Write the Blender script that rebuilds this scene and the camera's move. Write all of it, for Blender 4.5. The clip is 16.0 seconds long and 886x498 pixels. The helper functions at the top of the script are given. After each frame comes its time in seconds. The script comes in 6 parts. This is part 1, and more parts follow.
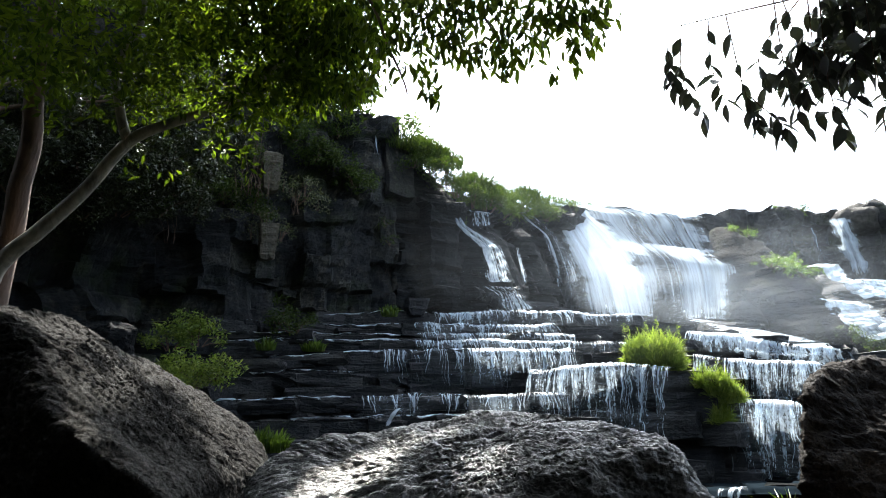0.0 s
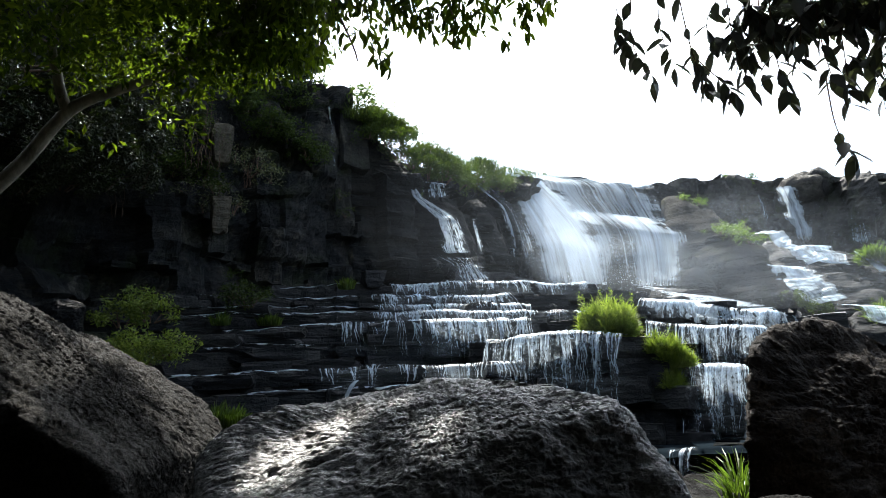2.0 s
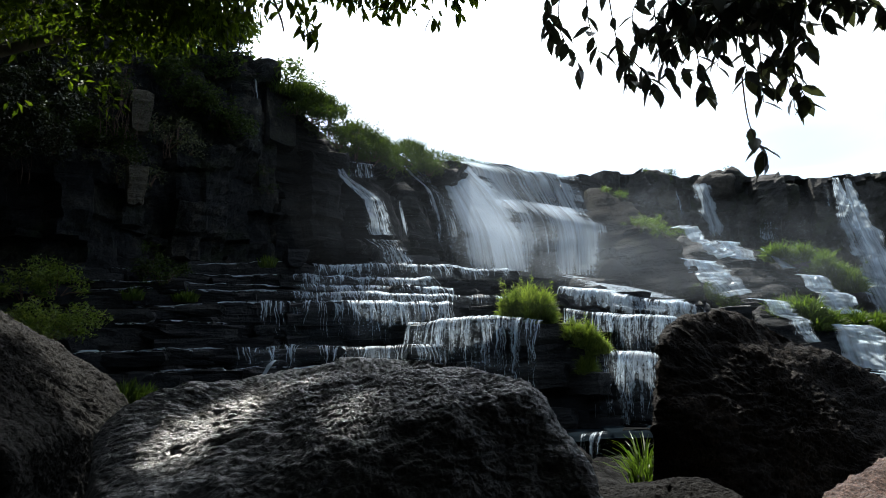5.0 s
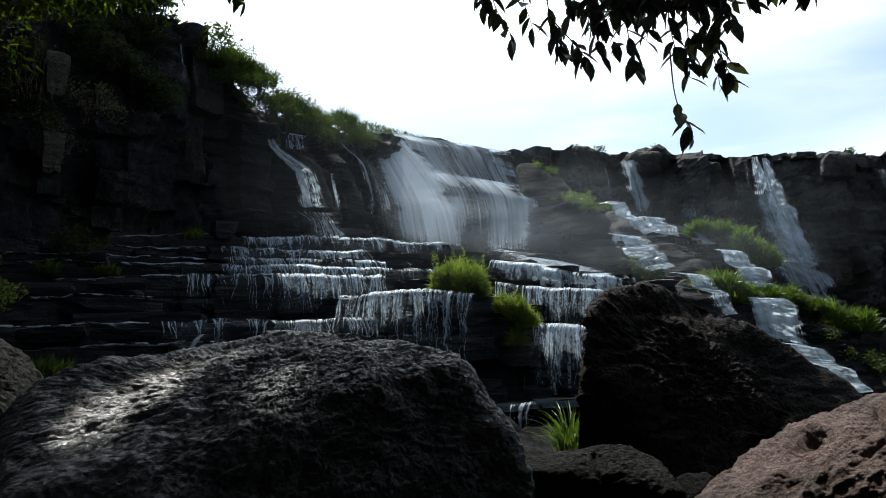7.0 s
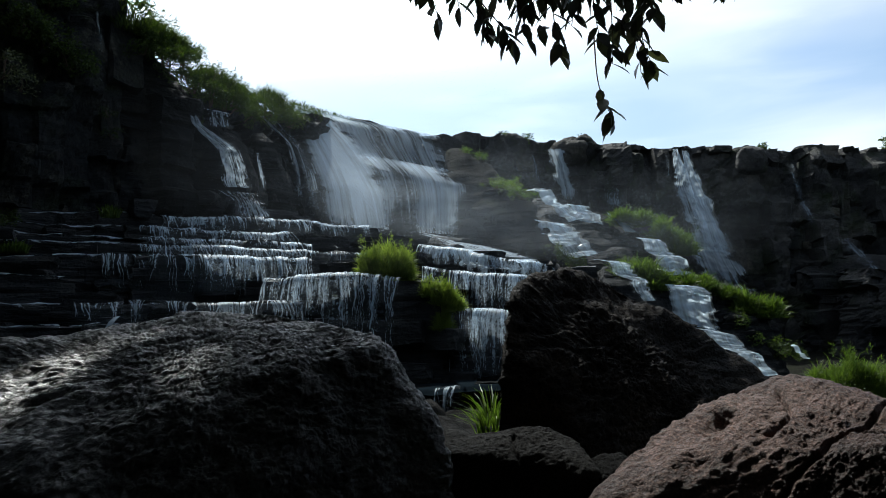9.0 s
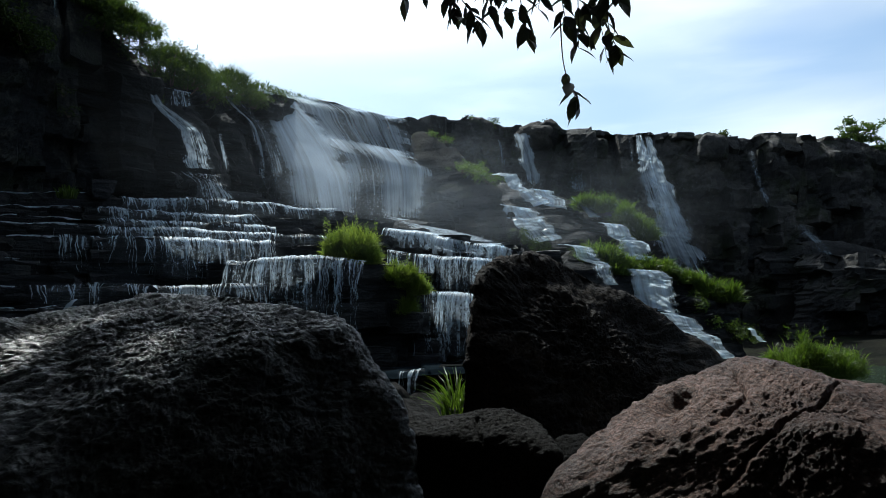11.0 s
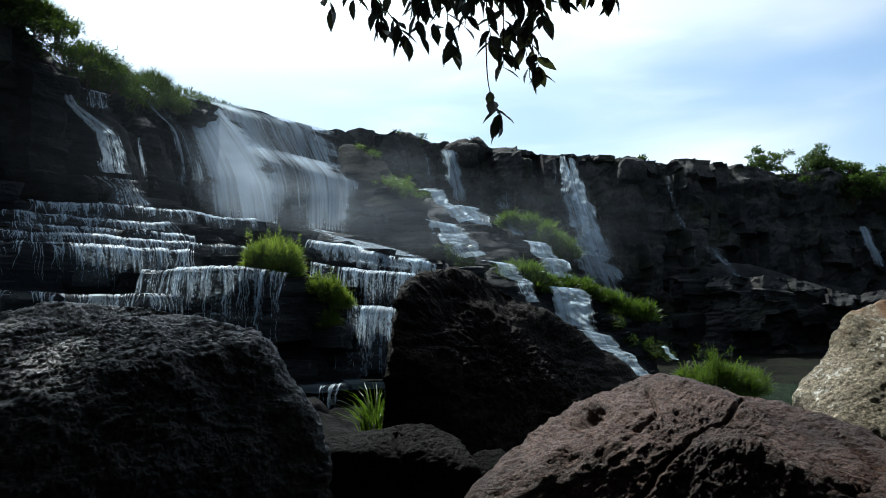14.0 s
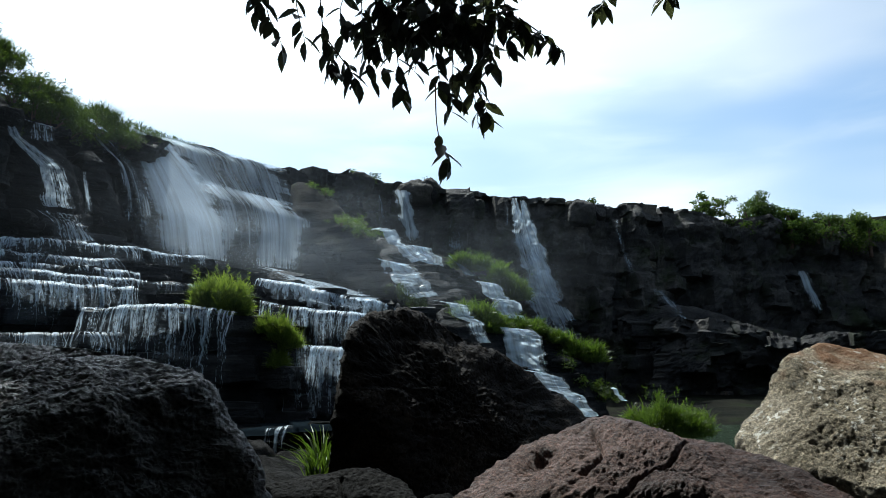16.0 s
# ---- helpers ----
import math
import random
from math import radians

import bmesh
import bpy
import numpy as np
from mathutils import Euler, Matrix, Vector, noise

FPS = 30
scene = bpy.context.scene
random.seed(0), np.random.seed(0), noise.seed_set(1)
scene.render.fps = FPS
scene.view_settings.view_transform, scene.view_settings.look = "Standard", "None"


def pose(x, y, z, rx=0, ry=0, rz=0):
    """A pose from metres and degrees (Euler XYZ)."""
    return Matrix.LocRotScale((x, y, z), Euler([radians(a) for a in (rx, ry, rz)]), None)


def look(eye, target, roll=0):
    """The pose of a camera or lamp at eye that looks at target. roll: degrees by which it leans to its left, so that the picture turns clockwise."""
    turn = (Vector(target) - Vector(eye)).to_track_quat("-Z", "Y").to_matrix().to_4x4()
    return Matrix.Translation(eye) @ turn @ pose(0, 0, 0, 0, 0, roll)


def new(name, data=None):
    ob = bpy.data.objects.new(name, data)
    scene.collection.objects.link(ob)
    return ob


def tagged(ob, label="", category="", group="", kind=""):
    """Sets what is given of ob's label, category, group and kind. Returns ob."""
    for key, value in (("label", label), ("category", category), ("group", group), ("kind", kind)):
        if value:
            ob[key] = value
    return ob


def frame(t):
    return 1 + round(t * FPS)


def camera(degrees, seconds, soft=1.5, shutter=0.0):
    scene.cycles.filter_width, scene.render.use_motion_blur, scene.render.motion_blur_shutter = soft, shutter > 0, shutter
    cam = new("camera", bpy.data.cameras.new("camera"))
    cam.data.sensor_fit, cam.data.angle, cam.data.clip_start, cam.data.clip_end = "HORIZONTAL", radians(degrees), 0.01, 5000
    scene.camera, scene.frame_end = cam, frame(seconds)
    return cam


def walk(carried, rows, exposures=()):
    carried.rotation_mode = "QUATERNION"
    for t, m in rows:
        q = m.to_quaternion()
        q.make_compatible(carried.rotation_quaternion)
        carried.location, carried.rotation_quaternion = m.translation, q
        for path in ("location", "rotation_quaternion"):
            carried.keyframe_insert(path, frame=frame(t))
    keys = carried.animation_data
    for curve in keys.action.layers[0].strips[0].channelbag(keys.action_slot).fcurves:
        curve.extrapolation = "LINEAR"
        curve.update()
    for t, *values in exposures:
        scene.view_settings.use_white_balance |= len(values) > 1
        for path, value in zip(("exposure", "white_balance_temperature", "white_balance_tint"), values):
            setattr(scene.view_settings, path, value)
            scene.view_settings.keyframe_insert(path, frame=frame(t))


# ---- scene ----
from mathutils.bvhtree import BVHTree

cam = camera(62.66, 16.0, soft=0.9)
ROWS = [
    (0.0, -0.000, -0.000, 3.000, 104.00, 0.97, 0.24),
    (0.5, 0.007, 0.014, 2.996, 103.76, 1.41, 0.13),
    (1.0, 0.018, 0.027, 2.995, 103.51, 1.92, -1.58),
    (1.5, 0.022, 0.042, 2.990, 103.08, 2.11, -1.99),
    (2.0, 0.022, 0.033, 2.989, 101.69, 2.46, -2.90),
    (2.5, 0.021, 0.029, 2.989, 101.67, 2.60, -3.61),
    (3.0, 0.024, 0.032, 2.990, 101.44, 2.59, -3.76),
    (3.5, 0.034, 0.057, 2.990, 100.78, 2.73, -4.87),
    (4.0, 0.042, 0.060, 2.985, 100.95, 1.96, -6.46),
    (6.5, 0.051, 0.086, 2.976, 98.24, 1.97, -12.80),
    (7.0, 0.063, 0.095, 2.975, 97.95, 1.84, -14.37),
    (7.5, 0.079, 0.107, 2.970, 97.38, 1.68, -16.30),
    (8.0, 0.088, 0.113, 2.969, 97.39, 1.24, -18.62),
    (10.5, 0.098, 0.131, 2.963, 95.14, 1.73, -21.53),
    (11.0, 0.096, 0.123, 2.962, 95.20, 1.52, -22.84),
    (11.5, 0.099, 0.126, 2.961, 95.54, 1.13, -23.81),
    (12.0, 0.099, 0.127, 2.960, 95.93, 0.44, -23.87),
    (12.5, 0.108, 0.129, 2.960, 95.82, 0.14, -24.56),
    (13.0, 0.115, 0.129, 2.962, 95.87, 0.42, -26.32),
    (13.5, 0.116, 0.129, 2.963, 96.10, 0.60, -27.77),
    (14.0, 0.113, 0.127, 2.962, 96.23, 0.71, -28.84),
    (14.5, 0.124, 0.131, 2.964, 94.60, 1.32, -31.52),
    (15.0, 0.128, 0.122, 2.962, 94.74, 1.17, -32.53),
    (15.5, 0.133, 0.121, 2.963, 94.09, 1.04, -33.73),
    (16.0, 0.127, 0.115, 2.968, 99.33, 0.55, -32.63),
]
EXPOSURES = [(0.0, 2.5, 6350, 9), (1.5, 2.15, 6350, 9), (3.0, 1.6, 6350, 9), (4.2, 1.2, 6300, 8), (6.4, 0.62, 6250, 8), (8.0, 0.42, 6100, 6),
             (10.5, 0.33, 5900, 4), (16.0, 0.5, 5850, 3)]
walk(cam, [(t, pose(x, y, z, rx, ry, rz)) for t, x, y, z, rx, ry, rz in ROWS], EXPOSURES)

# ---- sky and sun ----
SUN_AZ, SUN_EL = 4.0, 55.0      # degrees right of +y, degrees up


def make_world():
    world = bpy.data.worlds.new("daylight")
    scene.world = world
    world.use_nodes = True
    nt = world.node_tree
    nt.nodes.clear()
    out = nt.nodes.new("ShaderNodeOutputWorld")
    bg = nt.nodes.new("ShaderNodeBackground")
    sky = nt.nodes.new("ShaderNodeTexSky")
    sky.sky_type = "NISHITA"
    sky.sun_disc = False
    sky.sun_elevation = radians(SUN_EL)
    sky.sun_rotation = radians(SUN_AZ)
    sky.air_density, sky.dust_density, sky.ozone_density = 1.0, 3.0, 1.6
    # thin high cloud: broad drifting streaks, and a fine ripple in them
    co = nt.nodes.new("ShaderNodeTexCoord")
    def streaks(scale, turn, size, detail, lo, hi):
        mp = nt.nodes.new("ShaderNodeMapping")
        mp.inputs["Rotation"].default_value = turn
        mp.inputs["Scale"].default_value = scale
        nz = nt.nodes.new("ShaderNodeTexNoise")
        nz.inputs["Scale"].default_value = size
        nz.inputs["Detail"].default_value = detail
        nz.inputs["Roughness"].default_value = 0.5
        nz.inputs["Distortion"].default_value = 0.35
        rp = nt.nodes.new("ShaderNodeMapRange")
        rp.interpolation_type = "SMOOTHSTEP"
        rp.inputs["From Min"].default_value = lo
        rp.inputs["From Max"].default_value = hi
        nt.links.new(co.outputs["Generated"], mp.inputs["Vector"])
        nt.links.new(mp.outputs["Vector"], nz.inputs["Vector"])
        nt.links.new(nz.outputs["Fac"], rp.inputs["Value"])
        return rp.outputs["Result"]
    broad = streaks((0.8, 1.0, 3.6), (0.25, -0.62, 0.4), 1.1, 3, 0.36, 0.72)
    fine = streaks((1.2, 1.5, 6.5), (0.25, -0.55, 0.4), 2.6, 6, 0.45, 0.8)
    both = nt.nodes.new("ShaderNodeMath")
    both.operation = "MULTIPLY_ADD"
    both.use_clamp = True
    both.inputs[1].default_value = 0.35
    nt.links.new(fine, both.inputs[0])
    nt.links.new(broad, both.inputs[2])
    grey = nt.nodes.new("ShaderNodeRGBToBW")
    nt.links.new(sky.outputs["Color"], grey.inputs["Color"])
    def times(src, colour):
        n = nt.nodes.new("ShaderNodeMixRGB")
        n.blend_type = "MULTIPLY"
        n.inputs["Fac"].default_value = 1.0
        n.inputs["Color2"].default_value = (*colour, 1)
        nt.links.new(src, n.inputs["Color1"])
        return n.outputs["Color"]
    mix = nt.nodes.new("ShaderNodeMixRGB")
    nt.links.new(both.outputs["Value"], mix.inputs["Fac"])
    nt.links.new(times(sky.outputs["Color"], (1.3, 1.4, 1.42)), mix.inputs["Color1"])
    nt.links.new(times(grey.outputs["Val"], (2.3, 2.38, 2.45)), mix.inputs["Color2"])
    nt.links.new(mix.outputs["Color"], bg.inputs["Color"])
    bg.inputs["Strength"].default_value = 0.085
    nt.links.new(bg.outputs["Background"], out.inputs["Surface"])


make_world()
sun_data = bpy.data.lights.new("sun", "SUN")
sun_data.energy, sun_data.angle, sun_data.color = 5.0, radians(0.6), (1.0, 0.95, 0.86)
sun = new("sun", sun_data)
sun_dir = Vector((math.sin(radians(SUN_AZ)) * math.cos(radians(SUN_EL)), math.cos(radians(SUN_AZ)) * math.cos(radians(SUN_EL)), math.sin(radians(SUN_EL))))
sun.matrix_basis = look(sun_dir * 120, (0, 0, 0))


# ---- materials ----
def base_material(name, rough=0.6, spec=0.5):
    m = bpy.data.materials.new(name)
    m.use_nodes = True
    nt = m.node_tree
    b = nt.nodes["Principled BSDF"]
    b.inputs["Roughness"].default_value = rough
    b.inputs["Specular IOR Level"].default_value = spec
    return m, nt, b


def tex_noise(nt, vec, scale, detail=6, rough=0.6, distortion=0.0):
    n = nt.nodes.new("ShaderNodeTexNoise")
    n.inputs["Scale"].default_value = scale
    n.inputs["Detail"].default_value = detail
    n.inputs["Roughness"].default_value = rough
    n.inputs["Distortion"].default_value = distortion
    nt.links.new(vec, n.inputs["Vector"])
    return n.outputs["Fac"]


def ramp(nt, fac, stops):
    r = nt.nodes.new("ShaderNodeValToRGB")
    el = r.color_ramp.elements
    while len(el) < len(stops):
        el.new(0.5)
    for e, (p, c) in zip(el, stops):
        e.position, e.color = p, (*c, 1)
    nt.links.new(fac, r.inputs["Fac"])
    return r.outputs["Color"]


def mixed(nt, fac, a, b, kind="MIX"):
    n = nt.nodes.new("ShaderNodeMixRGB")
    n.blend_type = kind
    for sock, v in ((n.inputs["Fac"], fac), (n.inputs["Color1"], a), (n.inputs["Color2"], b)):
        if isinstance(v, bpy.types.NodeSocket):
            nt.links.new(v, sock)
        elif isinstance(v, (int, float)):
            sock.default_value = v
        else:
            sock.default_value = (*v, 1)
    return n.outputs["Color"]


def spread(nt, v, lo, hi, a=0.0, b=1.0):
    n = nt.nodes.new("ShaderNodeMapRange")
    for key, x in (("From Min", lo), ("From Max", hi), ("To Min", a), ("To Max", b)):
        n.inputs[key].default_value = x
    nt.links.new(v, n.inputs["Value"])
    return n.outputs["Result"]


def calc(nt, op, a, b):
    n = nt.nodes.new("ShaderNodeMath")
    n.operation = op
    for sock, v in zip(n.inputs, (a, b)):
        if isinstance(v, bpy.types.NodeSocket):
            nt.links.new(v, sock)
        else:
            sock.default_value = v
    return n.outputs["Value"]


def world_vec(nt, scale=(1, 1, 1)):
    g = nt.nodes.new("ShaderNodeNewGeometry")
    mp = nt.nodes.new("ShaderNodeMapping")
    mp.inputs["Scale"].default_value = scale
    nt.links.new(g.outputs["Position"], mp.inputs["Vector"])
    return mp.outputs["Vector"]


def add_bump(nt, b, height, strength, dist):
    n = nt.nodes.new("ShaderNodeBump")
    n.inputs["Strength"].default_value = strength
    n.inputs["Distance"].default_value = dist
    nt.links.new(height, n.inputs["Height"])
    nt.links.new(n.outputs["Normal"], b.inputs["Normal"])


def boulder_material(name, dark, mid, light, grain=1.0, rough=(0.35, 0.7), spec=0.1, lichen=None, rust=None, pitted=0.5):
    """Weathered, pitted rock at hand distance: mottling, pits, fine grain."""
    m, nt, b = base_material(name, 0.6, spec)
    v = world_vec(nt)
    big = tex_noise(nt, v, 1.6 * grain, 5, 0.6, 0.4)
    fine = tex_noise(nt, v, 22 * grain, 8, 0.7)
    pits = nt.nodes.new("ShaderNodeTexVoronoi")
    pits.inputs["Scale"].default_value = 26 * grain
    warp = tex_noise(nt, v, 9 * grain, 6, 0.7, 0.3)
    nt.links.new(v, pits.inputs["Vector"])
    col = ramp(nt, big, [(0.3, dark), (0.5, mid), (0.72, light)])
    col = mixed(nt, 0.75, col, ramp(nt, fine, [(0.3, (0.35, 0.35, 0.35)), (0.55, (0.8, 0.8, 0.8)), (0.8, (1.25, 1.22, 1.18))]), "MULTIPLY")
    # strong speckle, also standing in for shade in small pits
    speckle = tex_noise(nt, v, 70 * grain, 4, 0.8)
    col = mixed(nt, 0.85, col, ramp(nt, speckle, [(0.36, (0.3, 0.3, 0.3)), (0.5, (0.85, 0.85, 0.85)), (0.64, (1.9, 1.85, 1.75))]), "MULTIPLY")
    # pit centres darkened, standing in for their shade; pale grains between them
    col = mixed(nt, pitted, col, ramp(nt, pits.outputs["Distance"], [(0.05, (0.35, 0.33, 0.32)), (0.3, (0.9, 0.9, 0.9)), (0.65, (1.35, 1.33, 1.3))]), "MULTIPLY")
    if rust:
        sep = nt.nodes.new("ShaderNodeSeparateXYZ")
        nt.links.new(v, sep.inputs["Vector"])
        crown = calc(nt, "ADD", tex_noise(nt, v, 2.2, 5, 0.6, 0.6), spread(nt, sep.outputs["Z"], 2.7, 3.4, -0.25, 0.25))
        col = mixed(nt, spread(nt, crown, 0.46, 0.62, 0, 0.85), col, rust)
    if lichen:
        spots = tex_noise(nt, v, 24, 4, 0.55, 0.3)
        col = mixed(nt, calc(nt, "MULTIPLY", spread(nt, spots, 0.56, 0.62, 0, 0.9), spread(nt, tex_noise(nt, v, 2.6, 3, 0.5), 0.5, 0.6)), col, lichen)
    nt.links.new(col, b.inputs["Base Color"])
    nt.links.new(spread(nt, warp, 0.3, 0.7, *rough), b.inputs["Roughness"])
    pit = spread(nt, pits.outputs["Distance"], 0.0, 0.5)
    mp = nt.nodes.new("ShaderNodeMapping")
    mp.inputs["Rotation"].default_value = (0.2, -0.35, 0.3)
    mp.inputs["Scale"].default_value = (0.42, 0.9, 1.1)
    nt.links.new(v, mp.inputs["Vector"])
    crest = tex_noise(nt, mp.outputs["Vector"], 17 * grain, 6, 0.65, 0.5)
    crest = calc(nt, "SUBTRACT", 1.0, calc(nt, "MULTIPLY", calc(nt, "ABSOLUTE", calc(nt, "SUBTRACT", crest, 0.5), 0.0), 5.0))
    mid = tex_noise(nt, v, 45 * grain, 6, 0.75)
    h = calc(nt, "ADD", calc(nt, "MULTIPLY", crest, 0.22), calc(nt, "ADD", calc(nt, "MULTIPLY", pit, pitted), calc(nt, "ADD", calc(nt, "MULTIPLY", fine, 0.7), calc(nt, "MULTIPLY", mid, 0.35))))
    add_bump(nt, b, h, 1.0, 0.045 / grain)
    return m


def cliff_material(name, dark, mid, light, moss=None, rough=(0.3, 0.7), size=1.0, spec=0.25, lam=1.0, lichen=None):
    """Layered dark rock: horizontal strata, vertical seepage streaks, blocks that differ."""
    m, nt, b = base_material(name, 0.5, spec)
    v = world_vec(nt)
    layers = tex_noise(nt, world_vec(nt, (0.35 * size, 0.35 * size, (0.6 + 3.0 * lam) * size)), 1.0, 6, 0.62, 0.3)
    streaks = tex_noise(nt, world_vec(nt, (1.6 * size, 1.6 * size, 0.16 * size)), 1.0, 6, 0.6)
    fine = tex_noise(nt, v, 5.5 * size, 9, 0.7)
    info = nt.nodes.new("ShaderNodeObjectInfo")
    col = ramp(nt, layers, [(0.28, dark), (0.5, mid), (0.75, light)])
    col = mixed(nt, 0.8, col, ramp(nt, streaks, [(0.3, (0.4, 0.42, 0.46)), (0.55, (0.85, 0.85, 0.85)), (0.75, (1.3, 1.25, 1.15))]), "MULTIPLY")
    col = mixed(nt, 0.7, col, ramp(nt, fine, [(0.3, (0.45, 0.45, 0.45)), (0.7, (1.25, 1.25, 1.25))]), "MULTIPLY")
    col = mixed(nt, 1.0, col, ramp(nt, info.outputs["Random"], [(0.0, (0.6, 0.62, 0.65)), (0.6, (1, 1, 1)), (1.0, (1.45, 1.38, 1.25))]), "MULTIPLY")
    if lichen:
        pale = calc(nt, "MULTIPLY", spread(nt, tex_noise(nt, world_vec(nt, (1, 1, 0.55)), 0.75 * size, 7, 0.75, 0.6), 0.52, 0.66), spread(nt, fine, 0.4, 0.62))
        col = mixed(nt, calc(nt, "MULTIPLY", pale, 0.85), col, lichen)
    if moss:
        g = spread(nt, tex_noise(nt, v, 0.55 * size, 6, 0.7, 0.5), 0.52, 0.68, 0, 0.8)
        col = mixed(nt, g, col, moss)
    nt.links.new(col, b.inputs["Base Color"])
    nt.links.new(spread(nt, streaks, 0.3, 0.7, *rough), b.inputs["Roughness"])
    h = calc(nt, "ADD", calc(nt, "MULTIPLY", layers, 0.25 + 0.75 * lam), calc(nt, "MULTIPLY", fine, 0.8))
    add_bump(nt, b, h, 0.9, 0.25 / size)
    return m


def leaf_material(name, dark, light, trans=0.45, rough=0.45, spec=0.4):
    m, nt, b = base_material(name, rough, spec)
    out = nt.nodes["Material Output"]
    g = nt.nodes.new("ShaderNodeNewGeometry")
    col = ramp(nt, g.outputs["Random Per Island"], [(0.0, dark), (1.0, light)])
    col = mixed(nt, 0.6, col, ramp(nt, tex_noise(nt, world_vec(nt), 0.9, 3), [(0.3, (0.55, 0.6, 0.5)), (0.7, (1.25, 1.2, 1.1))]), "MULTIPLY")
    nt.links.new(col, b.inputs["Base Color"])
    t = nt.nodes.new("ShaderNodeBsdfTranslucent")
    nt.links.new(mixed(nt, 1.0, col, (1.5, 1.7, 0.55), "MULTIPLY"), t.inputs["Color"])
    mx = nt.nodes.new("ShaderNodeMixShader")
    mx.inputs["Fac"].default_value = trans
    nt.links.new(b.outputs["BSDF"], mx.inputs[1])
    nt.links.new(t.outputs["BSDF"], mx.inputs[2])
    nt.links.new(mx.outputs["Shader"], out.inputs["Surface"])
    return m


def falling_water(name, lo, hi, across=7.0, along=0.45, body=0.0, broken=0.0, most=1.0, tear=0.3):
    """White, broken water: streaks along the fall, and clear gaps where little of it flows."""
    m, nt, b = base_material(name, 0.3, 0.5)
    out = nt.nodes["Material Output"]
    uv = nt.nodes.new("ShaderNodeUVMap")
    def strip(su, sv, detail, warp):
        mp = nt.nodes.new("ShaderNodeMapping")
        mp.inputs["Scale"].default_value = (su, sv, 1)
        nt.links.new(uv.outputs["UV"], mp.inputs["Vector"])
        return tex_noise(nt, mp.outputs["Vector"], 1.0, detail, 0.6, warp)
    fine = strip(across, along, 4, 0.7 if broken > 0.1 else 0.25)
    threads = strip(across * 2.4, along * 0.7, 3, 0.3)
    broad = strip(across * 0.17, along * 0.5, 4, 0.4)
    wf, wb, wt = (0.5, 0.32, 0.18) if broken < 0.1 else (0.42, 0.2, 0.38)
    s = calc(nt, "ADD", calc(nt, "MULTIPLY", fine, wf), calc(nt, "ADD", calc(nt, "MULTIPLY", broad, wb), calc(nt, "MULTIPLY", threads, wt)))
    if broken:
        # the sheet tears into drops and small clots of foam
        s = calc(nt, "ADD", s, calc(nt, "MULTIPLY", calc(nt, "SUBTRACT", strip(across * 1.3, across * 0.8, 6, 0.6), 0.5), broken))
    amount = nt.nodes.new("ShaderNodeAttribute")
    amount.attribute_name = "flow"
    s2 = calc(nt, "ADD", s, calc(nt, "MULTIPLY", calc(nt, "SUBTRACT", amount.outputs["Fac"], 1.0), tear))
    mask = calc(nt, "MULTIPLY", spread(nt, s2, lo, hi, body, most), spread(nt, amount.outputs["Fac"], 0.0, 0.25))
    # blue tint puts the look of shaded falls into the water's colour
    b.inputs["Base Color"].default_value = (0.74, 0.87, 0.99, 1)
    t = nt.nodes.new("ShaderNodeBsdfTranslucent")
    t.inputs["Color"].default_value = (0.74, 0.87, 0.99, 1)
    mx = nt.nodes.new("ShaderNodeMixShader")
    mx.inputs["Fac"].default_value = 0.6
    clear = nt.nodes.new("ShaderNodeBsdfTransparent")
    fin = nt.nodes.new("ShaderNodeMixShader")
    nt.links.new(b.outputs["BSDF"], mx.inputs[1])
    nt.links.new(t.outputs["BSDF"], mx.inputs[2])
    nt.links.new(mask, fin.inputs["Fac"])
    nt.links.new(clear.outputs["BSDF"], fin.inputs[1])
    nt.links.new(mx.outputs["Shader"], fin.inputs[2])
    nt.links.new(fin.outputs["Shader"], out.inputs["Surface"])
    add_bump(nt, b, s, 0.25 if across < 3 else 0.5, 0.08)
    return m


def spray_material(name, amount):
    """Fine spray in the air, and pale veils for glare: very thin, uneven, fading to nothing at its edge."""
    m = bpy.data.materials.new(name)
    m.use_nodes = True
    nt = m.node_tree
    out = nt.nodes["Material Output"]
    nt.nodes.remove(nt.nodes["Principled BSDF"])
    uv = nt.nodes.new("ShaderNodeUVMap")
    dist = nt.nodes.new("ShaderNodeVectorMath")
    dist.operation = "LENGTH"
    nt.links.new(uv.outputs["UV"], dist.inputs[0])
    fade = nt.nodes.new("ShaderNodeMapRange")
    fade.interpolation_type = "SMOOTHSTEP"
    for key, x in (("From Min", 1.0), ("From Max", 0.0), ("To Min", 0.0), ("To Max", 1.0)):
        fade.inputs[key].default_value = x
    nt.links.new(dist.outputs["Value"], fade.inputs["Value"])
    clouds = spread(nt, tex_noise(nt, world_vec(nt), 0.35, 4, 0.55), 0.25, 0.75, 0.25, 1.0)
    thick = calc(nt, "MULTIPLY", calc(nt, "MULTIPLY", fade.outputs["Result"], clouds), amount)
    d = nt.nodes.new("ShaderNodeBsdfDiffuse")
    t = nt.nodes.new("ShaderNodeBsdfTranslucent")
    c = nt.nodes.new("ShaderNodeBsdfTransparent")
    for n in (d, t):
        n.inputs["Color"].default_value = (0.74, 0.85, 0.97, 1)
    a, b = nt.nodes.new("ShaderNodeMixShader"), nt.nodes.new("ShaderNodeMixShader")
    a.inputs["Fac"].default_value = 0.7
    nt.links.new(d.outputs["BSDF"], a.inputs[1])
    nt.links.new(t.outputs["BSDF"], a.inputs[2])
    nt.links.new(thick, b.inputs["Fac"])
    nt.links.new(c.outputs["BSDF"], b.inputs[1])
    nt.links.new(a.outputs["Shader"], b.inputs[2])
